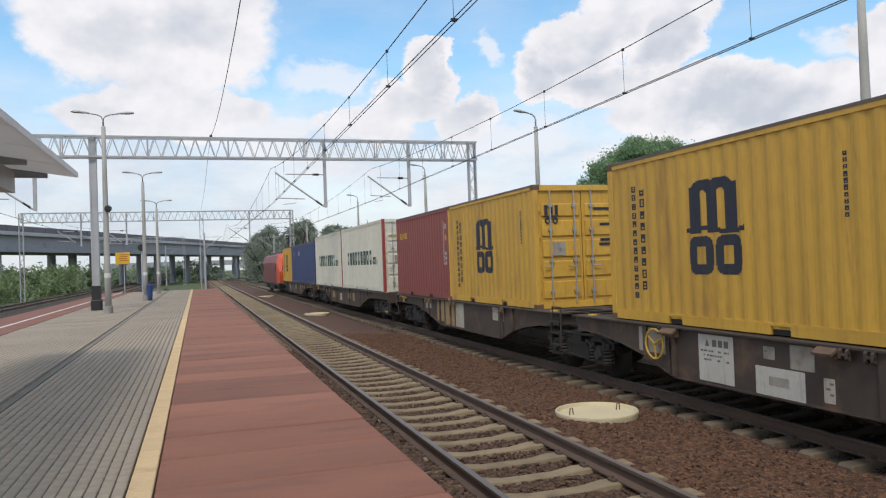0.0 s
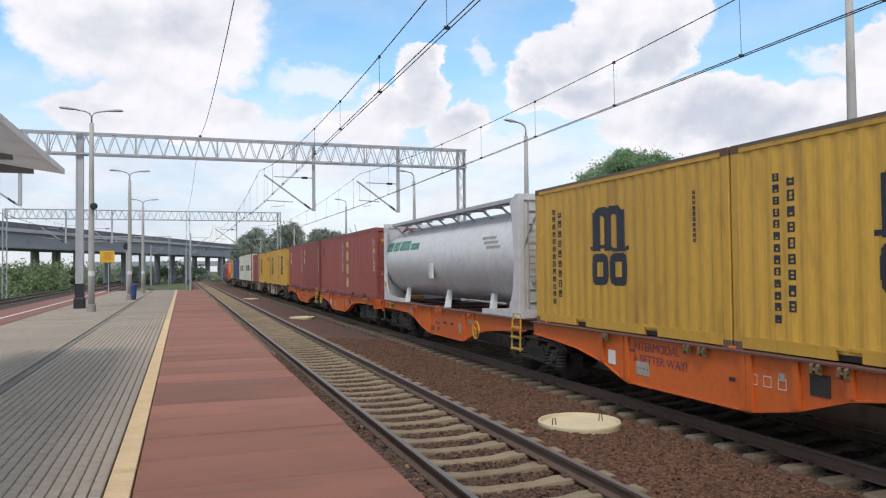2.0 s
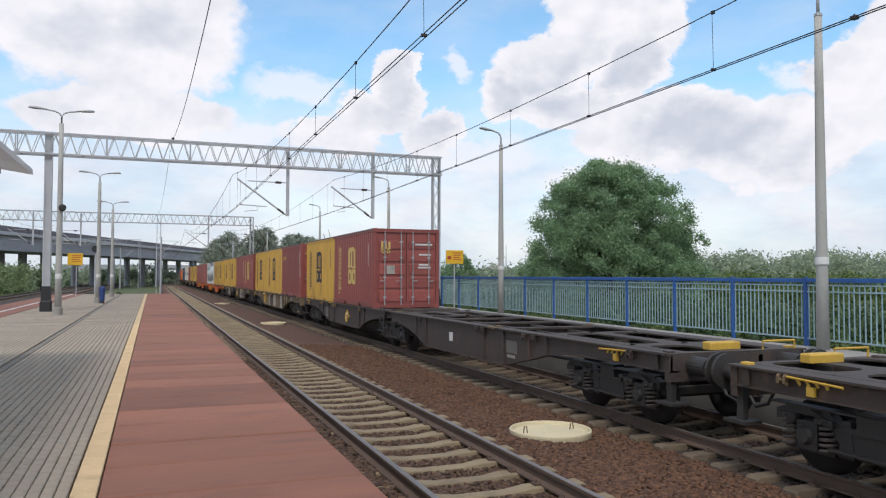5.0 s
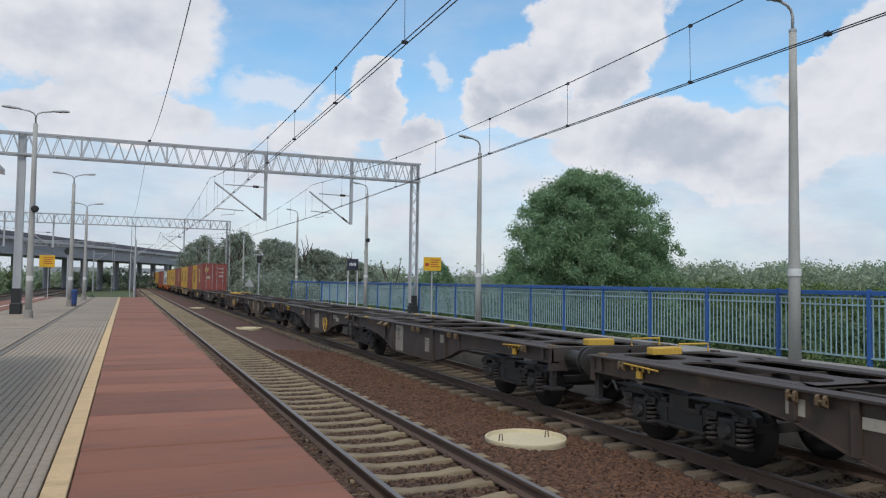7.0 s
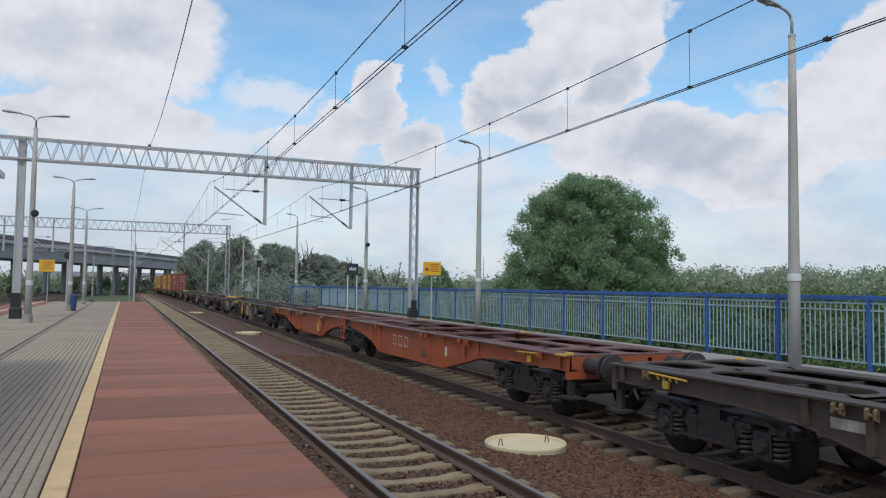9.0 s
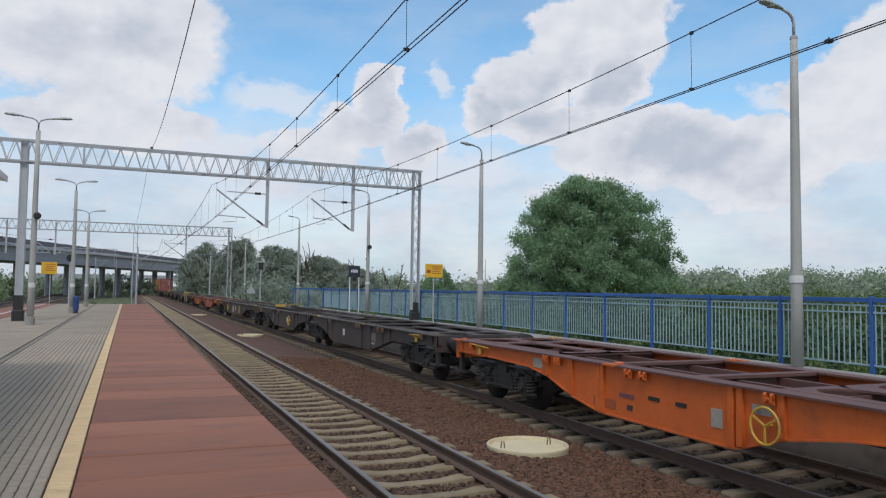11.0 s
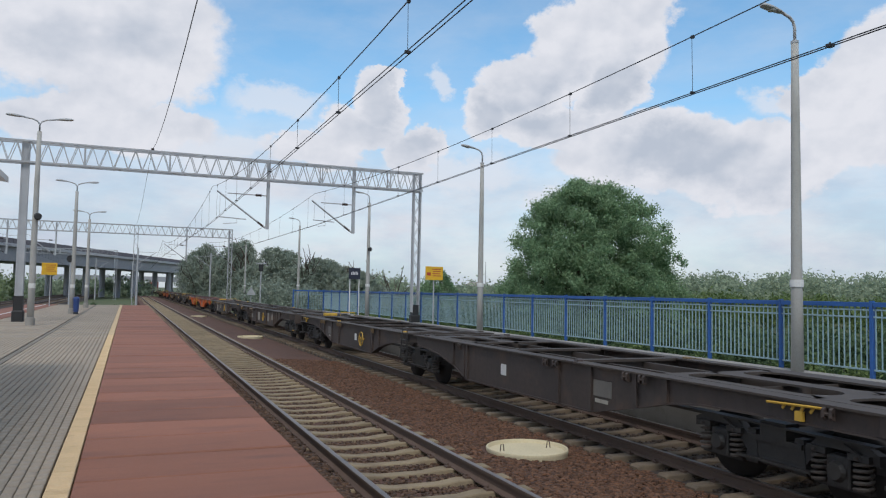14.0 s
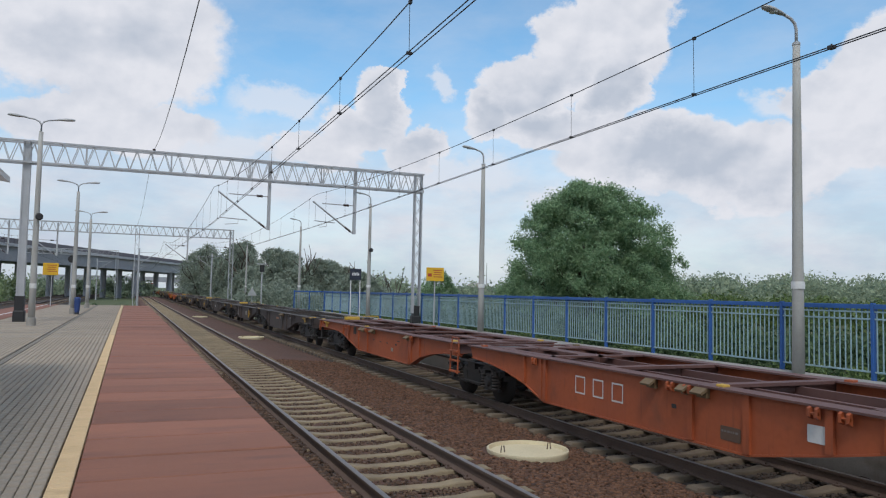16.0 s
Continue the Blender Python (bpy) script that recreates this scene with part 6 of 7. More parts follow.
    for s in (0.8, 6.72, L - 0.5):
        for sx in (-1, 1):
            lk = Shape().soft_box(sx * 1.18 - 0.06, sx * 1.18 + 0.06, Y(s) - 0.07, Y(s) + 0.07, DECK - 0.002, DECK + 0.03, 0.01)
            if rnd.random() < 0.25:
                lk.box(sx * 1.34 - 0.05, sx * 1.34 + 0.04, Y(s) - 0.16, Y(s) + 0.16, DECK - 0.025, DECK + 0.010)
            part("twist_lock", lk, rnd.choice((step_yellow, pad_ochre, sill)), w, "worn twist lock block")
    # buffer end: headstock, buffers, hook, step, yellow shunter's bar
    e = Shape().box(-1.3, 1.3, min(Y(0.62), Y(0.74)), max(Y(0.62), Y(0.74)), DECK - 0.42, DECK - 0.03)
    part("headstock", e, sill, w)
    for sx in (-1, 1):
        b = Shape().lathe((sx * 0.875, Y(0.62), DECK - 0.19), "y", [(0, 0.15), (sg * 0.36, 0.14), (sg * 0.36, 0.10), (sg * 0.52, 0.10), (sg * 0.53, 0.25), (sg * 0.575, 0.25)], 18)
        part("buffer", b, bogie_black, w, "round black buffer")
    part("coupling", Shape().beam((0, Y(0.62), DECK - 0.22), (0, Y(0.02), DECK - 0.30), 0.09, 0.12).ring((0, Y(0.2), DECK - 0.36), "x", 0.11, 0.03, 12, 6), bogie_black, w)
    hose = Shape().tube([(-0.45, Y(0.6), DECK - 0.3), (-0.45, Y(0.4), DECK - 0.62), (-0.42, Y(0.15), DECK - 0.7), (-0.4, Y(0.0), DECK - 0.55)], 0.025, 6)
    part("brake_hose", hose, black_paint, w)
    for sx in (-1, 1):
        st = Shape().box(sx * 1.2 - 0.04, sx * 1.2 + 0.04, Y(0.72) - 0.06, Y(0.72) + 0.06, 0.50, DECK - 0.1)
        st.box(sx * 1.2 - 0.14, sx * 1.2 + 0.14, Y(0.72) - 0.2, Y(0.72) + 0.2, 0.46, 0.50)
        part("corner_step", st, bogie_black, w)
    if rnd.random() < 0.45:
        sh = Shape().tube([(0.5, Y(0.66), DECK), (0.5, Y(0.66), DECK + 0.13), (1.15, Y(0.66), DECK + 0.13), (1.15, Y(0.66), DECK)], 0.02, 6)
        sh.soft_box(-0.35, 0.25, Y(0.95) - 0.1, Y(0.95) + 0.1, DECK + 0.003, DECK + 0.12, 0.02)
        part("shunter_handrail", sh, step_yellow, w, "yellow handrail and box")
    hz = Shape()
    for k in range(4):
        hz.beam((-1.34, Y(1.75 + k * 0.13), DECK - 0.06), (-1.34, Y(1.80 + k * 0.13), DECK - 0.13), 0.012, 0.035)
    hz.tube([(-1.36, Y(1.6), DECK - 0.05), (-1.36, Y(2.4), DECK - 0.08)], 0.016, 6)
    hz.box(-1.36, -1.31, Y(1.95) - 0.05, Y(1.95) + 0.05, DECK - 0.24, DECK - 0.13)
    part("hazard_lever", hz, step_yellow, w, "yellow and black striped brake lever")
    # hand wheel on the near side
    if wheel_side:
        s = wheel_side
        wh = Shape().ring((-1.40, Y(s), DECK - 0.42), "x", 0.22, 0.017, 24, 6)
        for k in range(3):
            t = 2.1 * k + 0.5
            wh.beam((-1.40, Y(s), DECK - 0.42), (-1.40, Y(s) + 0.21 * math.cos(t), DECK - 0.42 + 0.21 * math.sin(t)), 0.022, 0.022)
        wh.tube([(-1.40, Y(s), DECK - 0.42), (-1.28, Y(s), DECK - 0.42)], 0.02, 6)
        part("hand_wheel", wh, step_yellow, w, "yellow brake hand wheel")
    for s, wd, z0, z1, mt, lines in labels:
        y0, y1 = sorted((Y(s), Y(s + wd)))
        low = max(np.interp(q, [p[0] for p in profile], [p[1] for p in profile]) for q in np.linspace(s, s + wd, 6)) + 0.035
        z0 = max(z0, low)
        if z1 - z0 < 0.04:
            continue
        proud = 0.003 if wd < 0.22 else 0.0
        lb = part("stencil_panel", Shape().box(-1.296 - proud, -1.286, y0, y1, z0, z1), mt, w)
        if lines:
            ln = Shape()
            k = int((z1 - z0 - 0.05) / 0.062)
            for q in range(k):
                z, y = z1 - 0.05 - q * 0.062, y0 + 0.03
                while y < y1 - 0.06:
                    wd2 = rnd.uniform(0.03, 0.12)
                    if rnd.random() < 0.5:
                        ln.box(-1.298, -1.2965, y, min(y + wd2, y1 - 0.03), z - rnd.uniform(0.006, 0.014), z + 0.011)
                    y += wd2 + 0.025
            tagged(part("stencil_text", ln, lines, lb), kind="stuff")
    return w


P80 = [(0.62, DECK - 0.27), (2.6, DECK - 0.27), (4.0, DECK - 0.30), (4.7, DECK - 0.40), (5.5, 0.57), (6.3, 0.42), (9.2, 0.41), (9.35, 0.44), (10.0, 0.66), (10.9, 0.82), (12.0, DECK - 0.31), (12.8, DECK - 0.27)]
P90 = [(0.62, DECK - 0.27), (2.4, DECK - 0.27), (3.6, DECK - 0.30), (4.3, DECK - 0.38), (5.0, DECK - 0.54), (6.2, 0.44), (11.1, 0.41), (11.25, 0.44), (11.9, 0.66), (12.7, 0.82), (13.5, DECK - 0.31), (14.3, DECK - 0.27)]
P60 = [(0.62, DECK - 0.27), (2.4, DECK - 0.27), (3.4, DECK - 0.29), (4.2, DECK - 0.36), (5.0, DECK - 0.54), (6.0, 0.42), (13.74, 0.42), (14.7, DECK - 0.54), (15.5, DECK - 0.36), (16.3, DECK - 0.29), (17.3, DECK - 0.27), (19.12, DECK - 0.27)]


def wagon(u_front, u_back, kind, sill, deck, label, labels_a, labels_b=(), wheel_a=0, wheel_b=0, seed=1):
    half = (u_front - u_back) / 2
    w = thing("container_wagon", label, "wagon", group="wagons of the goods train")
    base = {"80": (P80, 13.15), "90": (P90, 14.75), "60": (P60, 9.87)}[kind]
    k = half / base[1]
    prof = [(s * k if s > 0.7 else s, z) for s, z in base[0]]
    if kind == "60":
        wagon_half(w, half, 1, prof, 2 * half - 0.62, sill, deck, seed, wheel_a, labels_a, True)
        e = Shape().box(-1.3, 1.3, -half + 0.62, -half + 0.74, DECK - 0.42, DECK - 0.03)
        part("headstock", e, sill, w)
        for sx in (-1, 1):
            part("buffer", Shape().lathe((sx * 0.875, -half + 0.62, DECK - 0.19), "y", [(0, 0.15), (-0.36, 0.14), (-0.36, 0.10), (-0.52, 0.10), (-0.53, 0.25), (-0.575, 0.25)], 18), bogie_black, w)
        st = Shape().box(-1.24, -1.16, -half + 0.66, -half + 0.78, 0.52, DECK - 0.1).box(-1.34, -1.06, -half + 0.52, -half + 0.92, 0.46, 0.50)
        part("corner_step", st, bogie_black, w)
        part("step_edge", Shape().box(-1.35, -1.341, -half + 0.52, -half + 0.92, 0.455, 0.505), step_yellow, w, "worn yellow step edge")
    else:
        wagon_half(w, half, 1, prof, half - 0.32, sill, deck, seed, wheel_a, labels_a)
        wagon_half(w, half, -1, prof, half - 0.32, sill, deck, seed + 50, wheel_b, labels_b)
        bogie(w, 0)
        part("articulation_joint", Shape().lathe((0, 0, 0), "z", [(0.92, 0.35), (DECK - 0.1, 0.3)], 16).box(-0.5, 0.5, -0.4, 0.4, DECK - 0.22, DECK - 0.06), bogie_black, w)
        ld = Shape()
        for y in (0.12, 0.55):
            ld.tube([(-1.38, y, DECK - 0.02), (-1.40, y, 0.52)], 0.02, 6)
        for z in (0.55, 0.8, 1.02):
            ld.box(-1.44, -1.34, 0.12, 0.55, z, z + 0.035)
        ld.tube([(-1.38, 0.12, DECK - 0.02), (-1.38, 0.12, DECK + 0.12), (-1.38, 0.5, DECK + 0.12), (-1.38, 0.5, DECK - 0.02)], 0.016, 6)
        part("side_ladder", ld, step_yellow if sill is orange_steel else (sill if sill is faded_orange else bogie_black), w, "step ladder at the joint")
    bogie(w, half - 2.55)
    bogie(w, -half + 2.55)
    part("brake_pipe", Shape().tube([(-0.7, -half + 1.0, 0.72), (-0.7, half - 1.0, 0.72)], 0.04, 6).lathe((0.4, half * 0.35, 0.75), "y", [(-0.5, 0.18), (0.5, 0.18)], 12), bogie_black, w)
    return rides(w, (u_front + u_back) / 2)


def panel_set(kind, seed):
    """Stencilled panels on the sill: place from the end, width, heights, paint, lines."""
    r = random.Random(seed)
    lo = 0.56
    if kind == "tank orange":
        return [(4.2, 0.32, 0.86, 1.10, label_grey, None), (8.9, 0.2, 0.62, 0.86, label_grey, SLATE), (6.9, 0.35, 0.74, 0.80, violet_mark, None), (7.6, 0.25, 0.78, 0.84, black_paint, None), (8.2, 0.22, 0.78, 0.84, black_paint, None), (7.1, 0.12, 0.56, 0.64, bogie_black, None), (5.6, 0.5, 0.92, 0.96, deck_rust, None), (9.6, 0.3, 0.9, 1.02, label_grey, None), (6.2, 0.6, 0.52, 0.66, faded_orange, None)]
    if kind == "plain orange":
        return [(5.0, 0.30, 0.80, 1.06, bogie_black, None), (9.6, 0.22, 0.66, 0.9, label_white, None), (8.6, 0.35, 0.58, 0.8, label_grey, SLATE), (6.6, 0.12, 0.78, 0.83, black_paint, None), (7.3, 0.2, 0.84, 0.87, bogie_black, None), (7.9, 0.2, 0.84, 0.87, bogie_black, None), (5.7, 0.1, 0.9, 1.0, label_grey, None), (10.4, 0.12, 0.6, 0.68, bogie_black, None), (9.0, 0.35, 0.94, 0.98, deck_rust, None)]
    if kind == "tail":
        return [(8.6, 0.6, 0.55, 1.0, cream_panel, SLATE), (11.8, 0.5, 0.6, 1.05, label_grey, None), (13.1, 0.3, 0.7, 1.0, worn_pale, SLATE)]
    if kind in ("bars", "long"):
        # rubbed stencil patches of several sizes
        out, s, end = [], (4.6, 4.6)[kind == "long"], (10.6, 15.0)[kind == "long"]
        while s < end:
            deep = (6.4 < s < 8.9) if kind == "bars" else (6.2 < s < 13.2)
            wd = r.uniform(0.22, 0.75 if deep else 0.5)
            z0, z1 = (r.uniform(0.5, 0.78), r.uniform(0.92, 1.13)) if deep else (0.9, r.uniform(1.0, 1.14))
            mt = r.choice((label_grey, cream_panel, cream_panel, ochre_panel, brown_panel))
            if r.random() < 0.72:
                out.append((s, wd, z0, z1, mt, SLATE if deep and r.random() < 0.25 else None))
                if deep and mt is cream_panel:
                    out.append((s + wd * 0.3, wd * 0.28, z0 + 0.05, z0 + 0.15, step_yellow if r.random() < 0.4 else brown_panel, None))
            s += wd + r.uniform(0.12, 0.75)
        return out
    if kind == "bays":
        # bays between the ribs, pale, ochre, brown or left sooty
        out, s, end = [], 5.75, 10.3
        while s < end - 0.3:
            wd = r.uniform(0.55, 1.05)
            mt = r.choice((brown_panel, brown_panel, label_grey, cream_panel, ochre_panel))
            if r.random() < 0.6:
                out.append((s, wd, 0.47, 1.165, mt, SLATE if r.random() < 0.3 else None))
            s += wd + r.uniform(0.08, 0.22)
        out.append((end + 0.1, 0.7, 0.84, 1.165, cream_panel, SLATE))
        out.append((4.55, 0.6, 0.88, 1.165, r.choice((cream_panel, ochre_panel)), None))
        return out
    return [(5.6, 0.5, 0.72, 0.98, SLATE, None), (5.7, 0.35, 0.62, 0.68, label_grey, None), (6.6, 0.4, 0.60, 0.63, label_grey, None), (7.6, 0.5, 0.88, 0.91, label_grey, None), (9.2, 0.22, 0.7, 0.92, label_white, None)]


SLATE = material("slate_lettering", (0.15, 0.138, 0.125), None, 0.6, grain=10, bump=0.0)

DARK = "sooty dark brown articulated container wagon"
# leading wagons
wagon(68.2, 48.3, "60", grey_steel, deck_dark, "grey container flat wagon", panel_set("long", 1), (), 0, 0, 1)
wagon(48.3, 28.2, "60", grey_steel, deck_dark, "grey container flat wagon with pale panels", panel_set("long", 2), (), 0, 0, 2)
wagon(28.2, -0.75, "90", grey_steel, deck_dark, "grey articulated container wagon with stencilled panels", panel_set("bays", 3), (), 0, 0, 3)
wagon(-0.75, -27.1, "80", orange_steel, deck_rust, "bright orange articulated container wagon", panel_set("tank orange", 5), panel_set("plain orange", 6), 0, 12.0, 4)
wagon(-27.1, -53.4, "80", orange_steel, deck_rust, "bright orange articulated container wagon", panel_set("tank orange", 7), panel_set("plain orange", 8), 10.4, 0, 5)
wagon(-53.4, -79.9, "80", grey_steel, deck_dark, "grey-brown articulated container wagon with pale panels", (), (), 0, 0, 6)
wagon(-79.9, -99.85, "60", ochre_steel, deck_dark, "ochre and grey container flat wagon", (), (), 0, 0, 7)
wagon(-99.85, -129.5, "90", dark_steel, deck_dark, DARK + " with stencils", panel_set("", 12), panel_set("", 13), 9.8, 0, 8)
wagon(-129.5, -155.8, "80", grey_steel, deck_dark, "empty grey-brown articulated container wagon", panel_set("bars", 14), panel_set("bars", 15), 9.6, 0, 9)
wagon(-155.8, -182.05, "80", dark_steel, deck_dark, "empty dark articulated container wagon with pale panels", panel_set("bars", 16), (), 0, 0, 10)
wagon(-182.05, -208.5, "80", grey_steel, deck_dark, "empty grey-brown articulated container wagon with a big pale panel", panel_set("bars", 18), (), 0, 0, 11)
wagon(-208.5, -237.85, "90", faded_orange, deck_rust, "empty faded orange articulated container wagon", (), (), 10.9, 0, 12)
wagon(-237.85, -258.0, "60", grey_steel, deck_dark, "empty grey-brown container flat wagon with a hand wheel", panel_set("long", 22), (), 7.2, 0, 13)
wagon(-258.0, -286.9, "90", dark_steel, deck_dark, "empty " + DARK, panel_set("", 23), panel_set("", 24), 10.2, 0, 14)
wagon(-286.9, -313.4, "80", orange_steel, deck_rust, "empty bright orange articulated container wagon", panel_set("tank orange", 25), panel_set("plain orange", 26), 9.9, 0, 15)
wagon(-313.4, -332.8, "60", dark_steel, deck_dark, "empty dark container flat wagon with pale stencil panels", (), (), 12.15, 0, 16)
wagon(-332.8, -352.6, "60", grey_steel, deck_dark, "empty grey-brown container flat wagon", panel_set("tail", 28), (), 11.0, 0, 17)
wagon(-352.6, -382.0, "90", dark_steel, deck_dark, "empty " + DARK, panel_set("", 29), panel_set("", 30), 10.3, 0, 18)
wagon(-382.0, -411.2, "90", dark_steel, deck_dark, "empty " + DARK, panel_set("", 31), (), 11.23, 0, 19)
wagon(-411.2, -440.6, "90", faded_orange, deck_rust, "empty faded orange articulated container wagon", (), (), 0, 0, 20)

# words that can be read on the two bright orange wagons
def slogan(u, s_text):
    cu = bpy.data.curves.new("slogan", "FONT")
    cu.body = "INTERMODAL\nA BETTER WAY!"
    cu.size, cu.align_x, cu.extrude = 0.20, "LEFT", 0.001
    ob = new("slogan", cu)
    dg = bpy.context.evaluated_depsgraph_get()
    me = bpy.data.meshes.new_from_object(ob.evaluated_get(dg))
    bpy.data.objects.remove(ob)
    me.materials.append(violet_mark)
    w = [o for o, q in MOVERS if abs(q - u) < 0.1][0]
    part("slogan", me, None, w, "faded violet slogan", at=Matrix.Translation((-1.292, s_text, 0.98)) @ Euler((radians(90), 0, radians(-90))).to_matrix().to_4x4())


slogan((-27.1 - 53.4) / 2, -4.1)
slogan((-286.9 - 313.4) / 2, -4.1)


faint_mark = material("faint_rubbed_marking", (0.40, 0.20, 0.12), (0.36, 0.14, 0.07), 0.6, grain=14, bump=0.0)


def letter_shapes(u, s0, size, mat, z=0.86):
    """A pale device on a sill: three plain hollow squares."""
    w = [o for o, q in MOVERS if abs(q - u) < 0.1][0]
    s = Shape()
    for k in range(3):
        y = s0 - k * size * 1.05
        for t in range(4):
            a0, a1 = radians(45 + t * 90), radians(135 + t * 90)
            p = lambda a, r: (-1.293, y - r * math.cos(a), z + r * math.sin(a))
            s.add([p(a0, size * 0.35), p(a0, size * 0.42), p(a1, size * 0.42), p(a1, size * 0.35)], [(0, 1, 2, 3)])
    part("owner_device", s, mat, w, "pale owner's device")


letter_shapes((-208.5 - 237.85) / 2, -4.88, 0.46, white_mark)
letter_shapes((-411.2 - 440.6) / 2, -4.78, 0.50, white_mark)
letter_shapes((-208.5 - 237.85) / 2, 8.66, 0.21, faint_mark, 0.75)
letter_shapes((-411.2 - 440.6) / 2, 8.84, 0.21, faint_mark, 0.75)
letter_shapes((-27.1 - 53.4) / 2, -6.9, 0.24, white_mark)
letter_shapes((-0.75 - 27.1) / 2, -7.0, 0.34, white_mark)



# rubbed stencil fields and plates on the sills, at their places along the train
def sill_fields(u_mid, rows):
    w = [o for o, q in MOVERS if abs(q - u_mid) < 0.1][0]
    rnd = random.Random(int(u_mid * 10))
    for u0, u1, z0, z1, mat, text, lift in rows:
        y0, y1 = sorted((u0 - u_mid, u1 - u_mid))
        x = -1.288 - 0.003 * lift
        c = min(0.012, (y1 - y0) / 5)
        f = part("stencil_panel", Shape().slab([(y0 + c, z0), (y1 - c, z0), (y1, z0 + c), (y1, z1 - c), (y1 - c, z1), (y0 + c, z1), (y0, z1 - c), (y0, z0 + c)], "x", x, x + 0.0025), mat, w)
        if not text:
            continue
        ln, xt = Shape(), x - 0.0012
        if text == "mark":
            # an owner's device as plain shapes over small lines
            h = (z1 - z0) * 0.16
            a = y1 - (y1 - y0) * 0.2
            ln.add([(xt, a, z1 - 0.06 - h), (xt, a - h * 0.9, z1 - 0.06 - h), (xt, a - h * 0.45, z1 - 0.06)], [(0, 1, 2)])
            for k in range(3):
                b = a - h * (1.5 + k * 1.15)
                ln.add([(xt, b, z1 - 0.06 - h), (xt, b - h * 0.85, z1 - 0.06 - h), (xt, b - h * 0.85, z1 - 0.07), (xt, b, z1 - 0.07)], [(0, 1, 2, 3)])
        top = z1 - (0.06 + (z1 - z0) * 0.24 if text == "mark" else 0.05)
        for q in range(3 if text == "mark" else int((z1 - z0 - 0.06) / 0.075)):
            z, y = top - q * 0.065, y0 + (y1 - y0) * 0.12
            while y < y1 - (y1 - y0) * 0.14:
                wd = rnd.uniform(0.02, 0.07)
                if rnd.random() < 0.75:
                    ln.add([(xt, y, z - 0.028), (xt, min(y + wd, y1 - 0.02), z - 0.028), (xt, min(y + wd, y1 - 0.02), z), (xt, y, z)], [(0, 1, 2, 3)])
                y += wd + 0.014
        tagged(part("stencil_text", ln, SLATE, f), kind="stuff")


def hand_wheel(u_mid, u, z, radius=0.25):
    w = [o for o, q in MOVERS if abs(q - u_mid) < 0.1][0]
    wh = Shape().ring((-1.40, u - u_mid, z), "x", radius, 0.017, 28, 6)
    for k in range(3):
        t = 2.094 * k + 0.5
        wh.beam((-1.40, u - u_mid, z), (-1.38, u - u_mid + radius * math.cos(t), z + radius * math.sin(t)), 0.022, 0.022)
    wh.tube([(-1.40, u - u_mid, z), (-1.28, u - u_mid, z)], 0.02, 6)
    part("hand_wheel", wh, step_yellow, w, "yellow brake hand wheel")


def stowage_flap(u_mid, rows, mat):
    """Tilted lashing flaps hung on the deck edge."""
    w = [o for o, q in MOVERS if abs(q - u_mid) < 0.1][0]
    for u0, u1 in rows:
        y0, y1 = sorted((u0 - u_mid, u1 - u_mid))
        part("edge_flap", Shape().slab([(-1.34, DECK - 0.02), (-1.46, DECK - 0.10), (-1.45, DECK - 0.13), (-1.33, DECK - 0.06)], "y", y0, y1).box(-1.35, -1.29, y0 + 0.02, y1 - 0.02, DECK - 0.17, DECK - 0.03), mat, w)


MID = (28.2 - 0.75) / 2
sill_fields(MID, [(11.15, 10.35, 0.74, 1.15, worn_pale, "", 0), (9.55, 8.78, 0.46, 1.15, dusty_white, "mark", 1), (8.19, 7.98, 0.92, 1.09, worn_pale, "lines", 1), (8.35, 7.48, 0.44, 0.82, dusty_white, "", 1),
                  (8.1, 7.75, 0.58, 0.70, worn_pale, "lines", 2), (7.72, 7.32, 0.84, 1.15, worn_pale, "", 0), (7.19, 7.02, 0.50, 0.80, cream_panel, "lines", 1), (6.3, 5.5, 0.5, 1.1, worn_pale, "lines", 0), (4.6, 4.1, 0.75, 1.1, worn_pale, "", 0)])
hand_wheel(MID, 10.54, 0.91, 0.24)
stowage_flap(MID, [(10.35, 10.0), (7.2, 6.9)], rust_brown)
MID = (-53.4 - 79.9) / 2
sill_fields(MID, [(-59.28, -59.75, 0.60, 0.82, worn_pale, "lines", 1), (-58.2, -60.3, 0.86, 1.16, rust_brown, "", 0), (-59.33, -59.66, 0.87, 1.09, bogie_black, "", 1), (-60.45, -62.9, 0.44, 1.165, rust_brown, "", 0), (-60.56, -60.96, 0.46, 1.15, worn_pale, "lines", 1),
                  (-61.0, -62.44, 0.93, 1.155, worn_pale, "lines", 1), (-61.05, -61.4, 0.52, 0.86, worn_pale, "", 1), (-61.52, -62.4, 0.56, 0.81, worn_pale, "lines", 2), (-62.55, -62.82, 0.6, 1.1, bogie_black, "", 2), (-63.4, -64.3, 0.9, 1.12, worn_pale, "", 0),
                  (-69.0, -69.9, 0.90, 1.15, worn_pale, "lines", 0), (-70.63, -71.67, 0.48, 1.165, worn_pale, "lines", 1), (-71.7, -72.1, 0.48, 1.16, rust_brown, "", 0), (-72.13, -72.79, 0.50, 1.13, worn_pale, "lines", 1), (-72.2, -72.5, 0.68, 0.84, rust_brown, "", 2),
                  (-73.46, -74.39, 0.50, 1.15, worn_pale, "mark", 1), (-73.7, -74.1, 0.66, 0.76, bogie_black, "", 2), (-74.5, -76.9, 0.90, 1.165, rust_brown, "", 0), (-74.73, -74.93, 0.93, 1.14, label_white, "", 1), (-75.16, -75.62, 1.02, 1.14, worn_pale, "", 1), (-76.36, -76.56, 1.0, 1.16, worn_pale, "", 1)])
hand_wheel(MID, -69.52, 0.74)
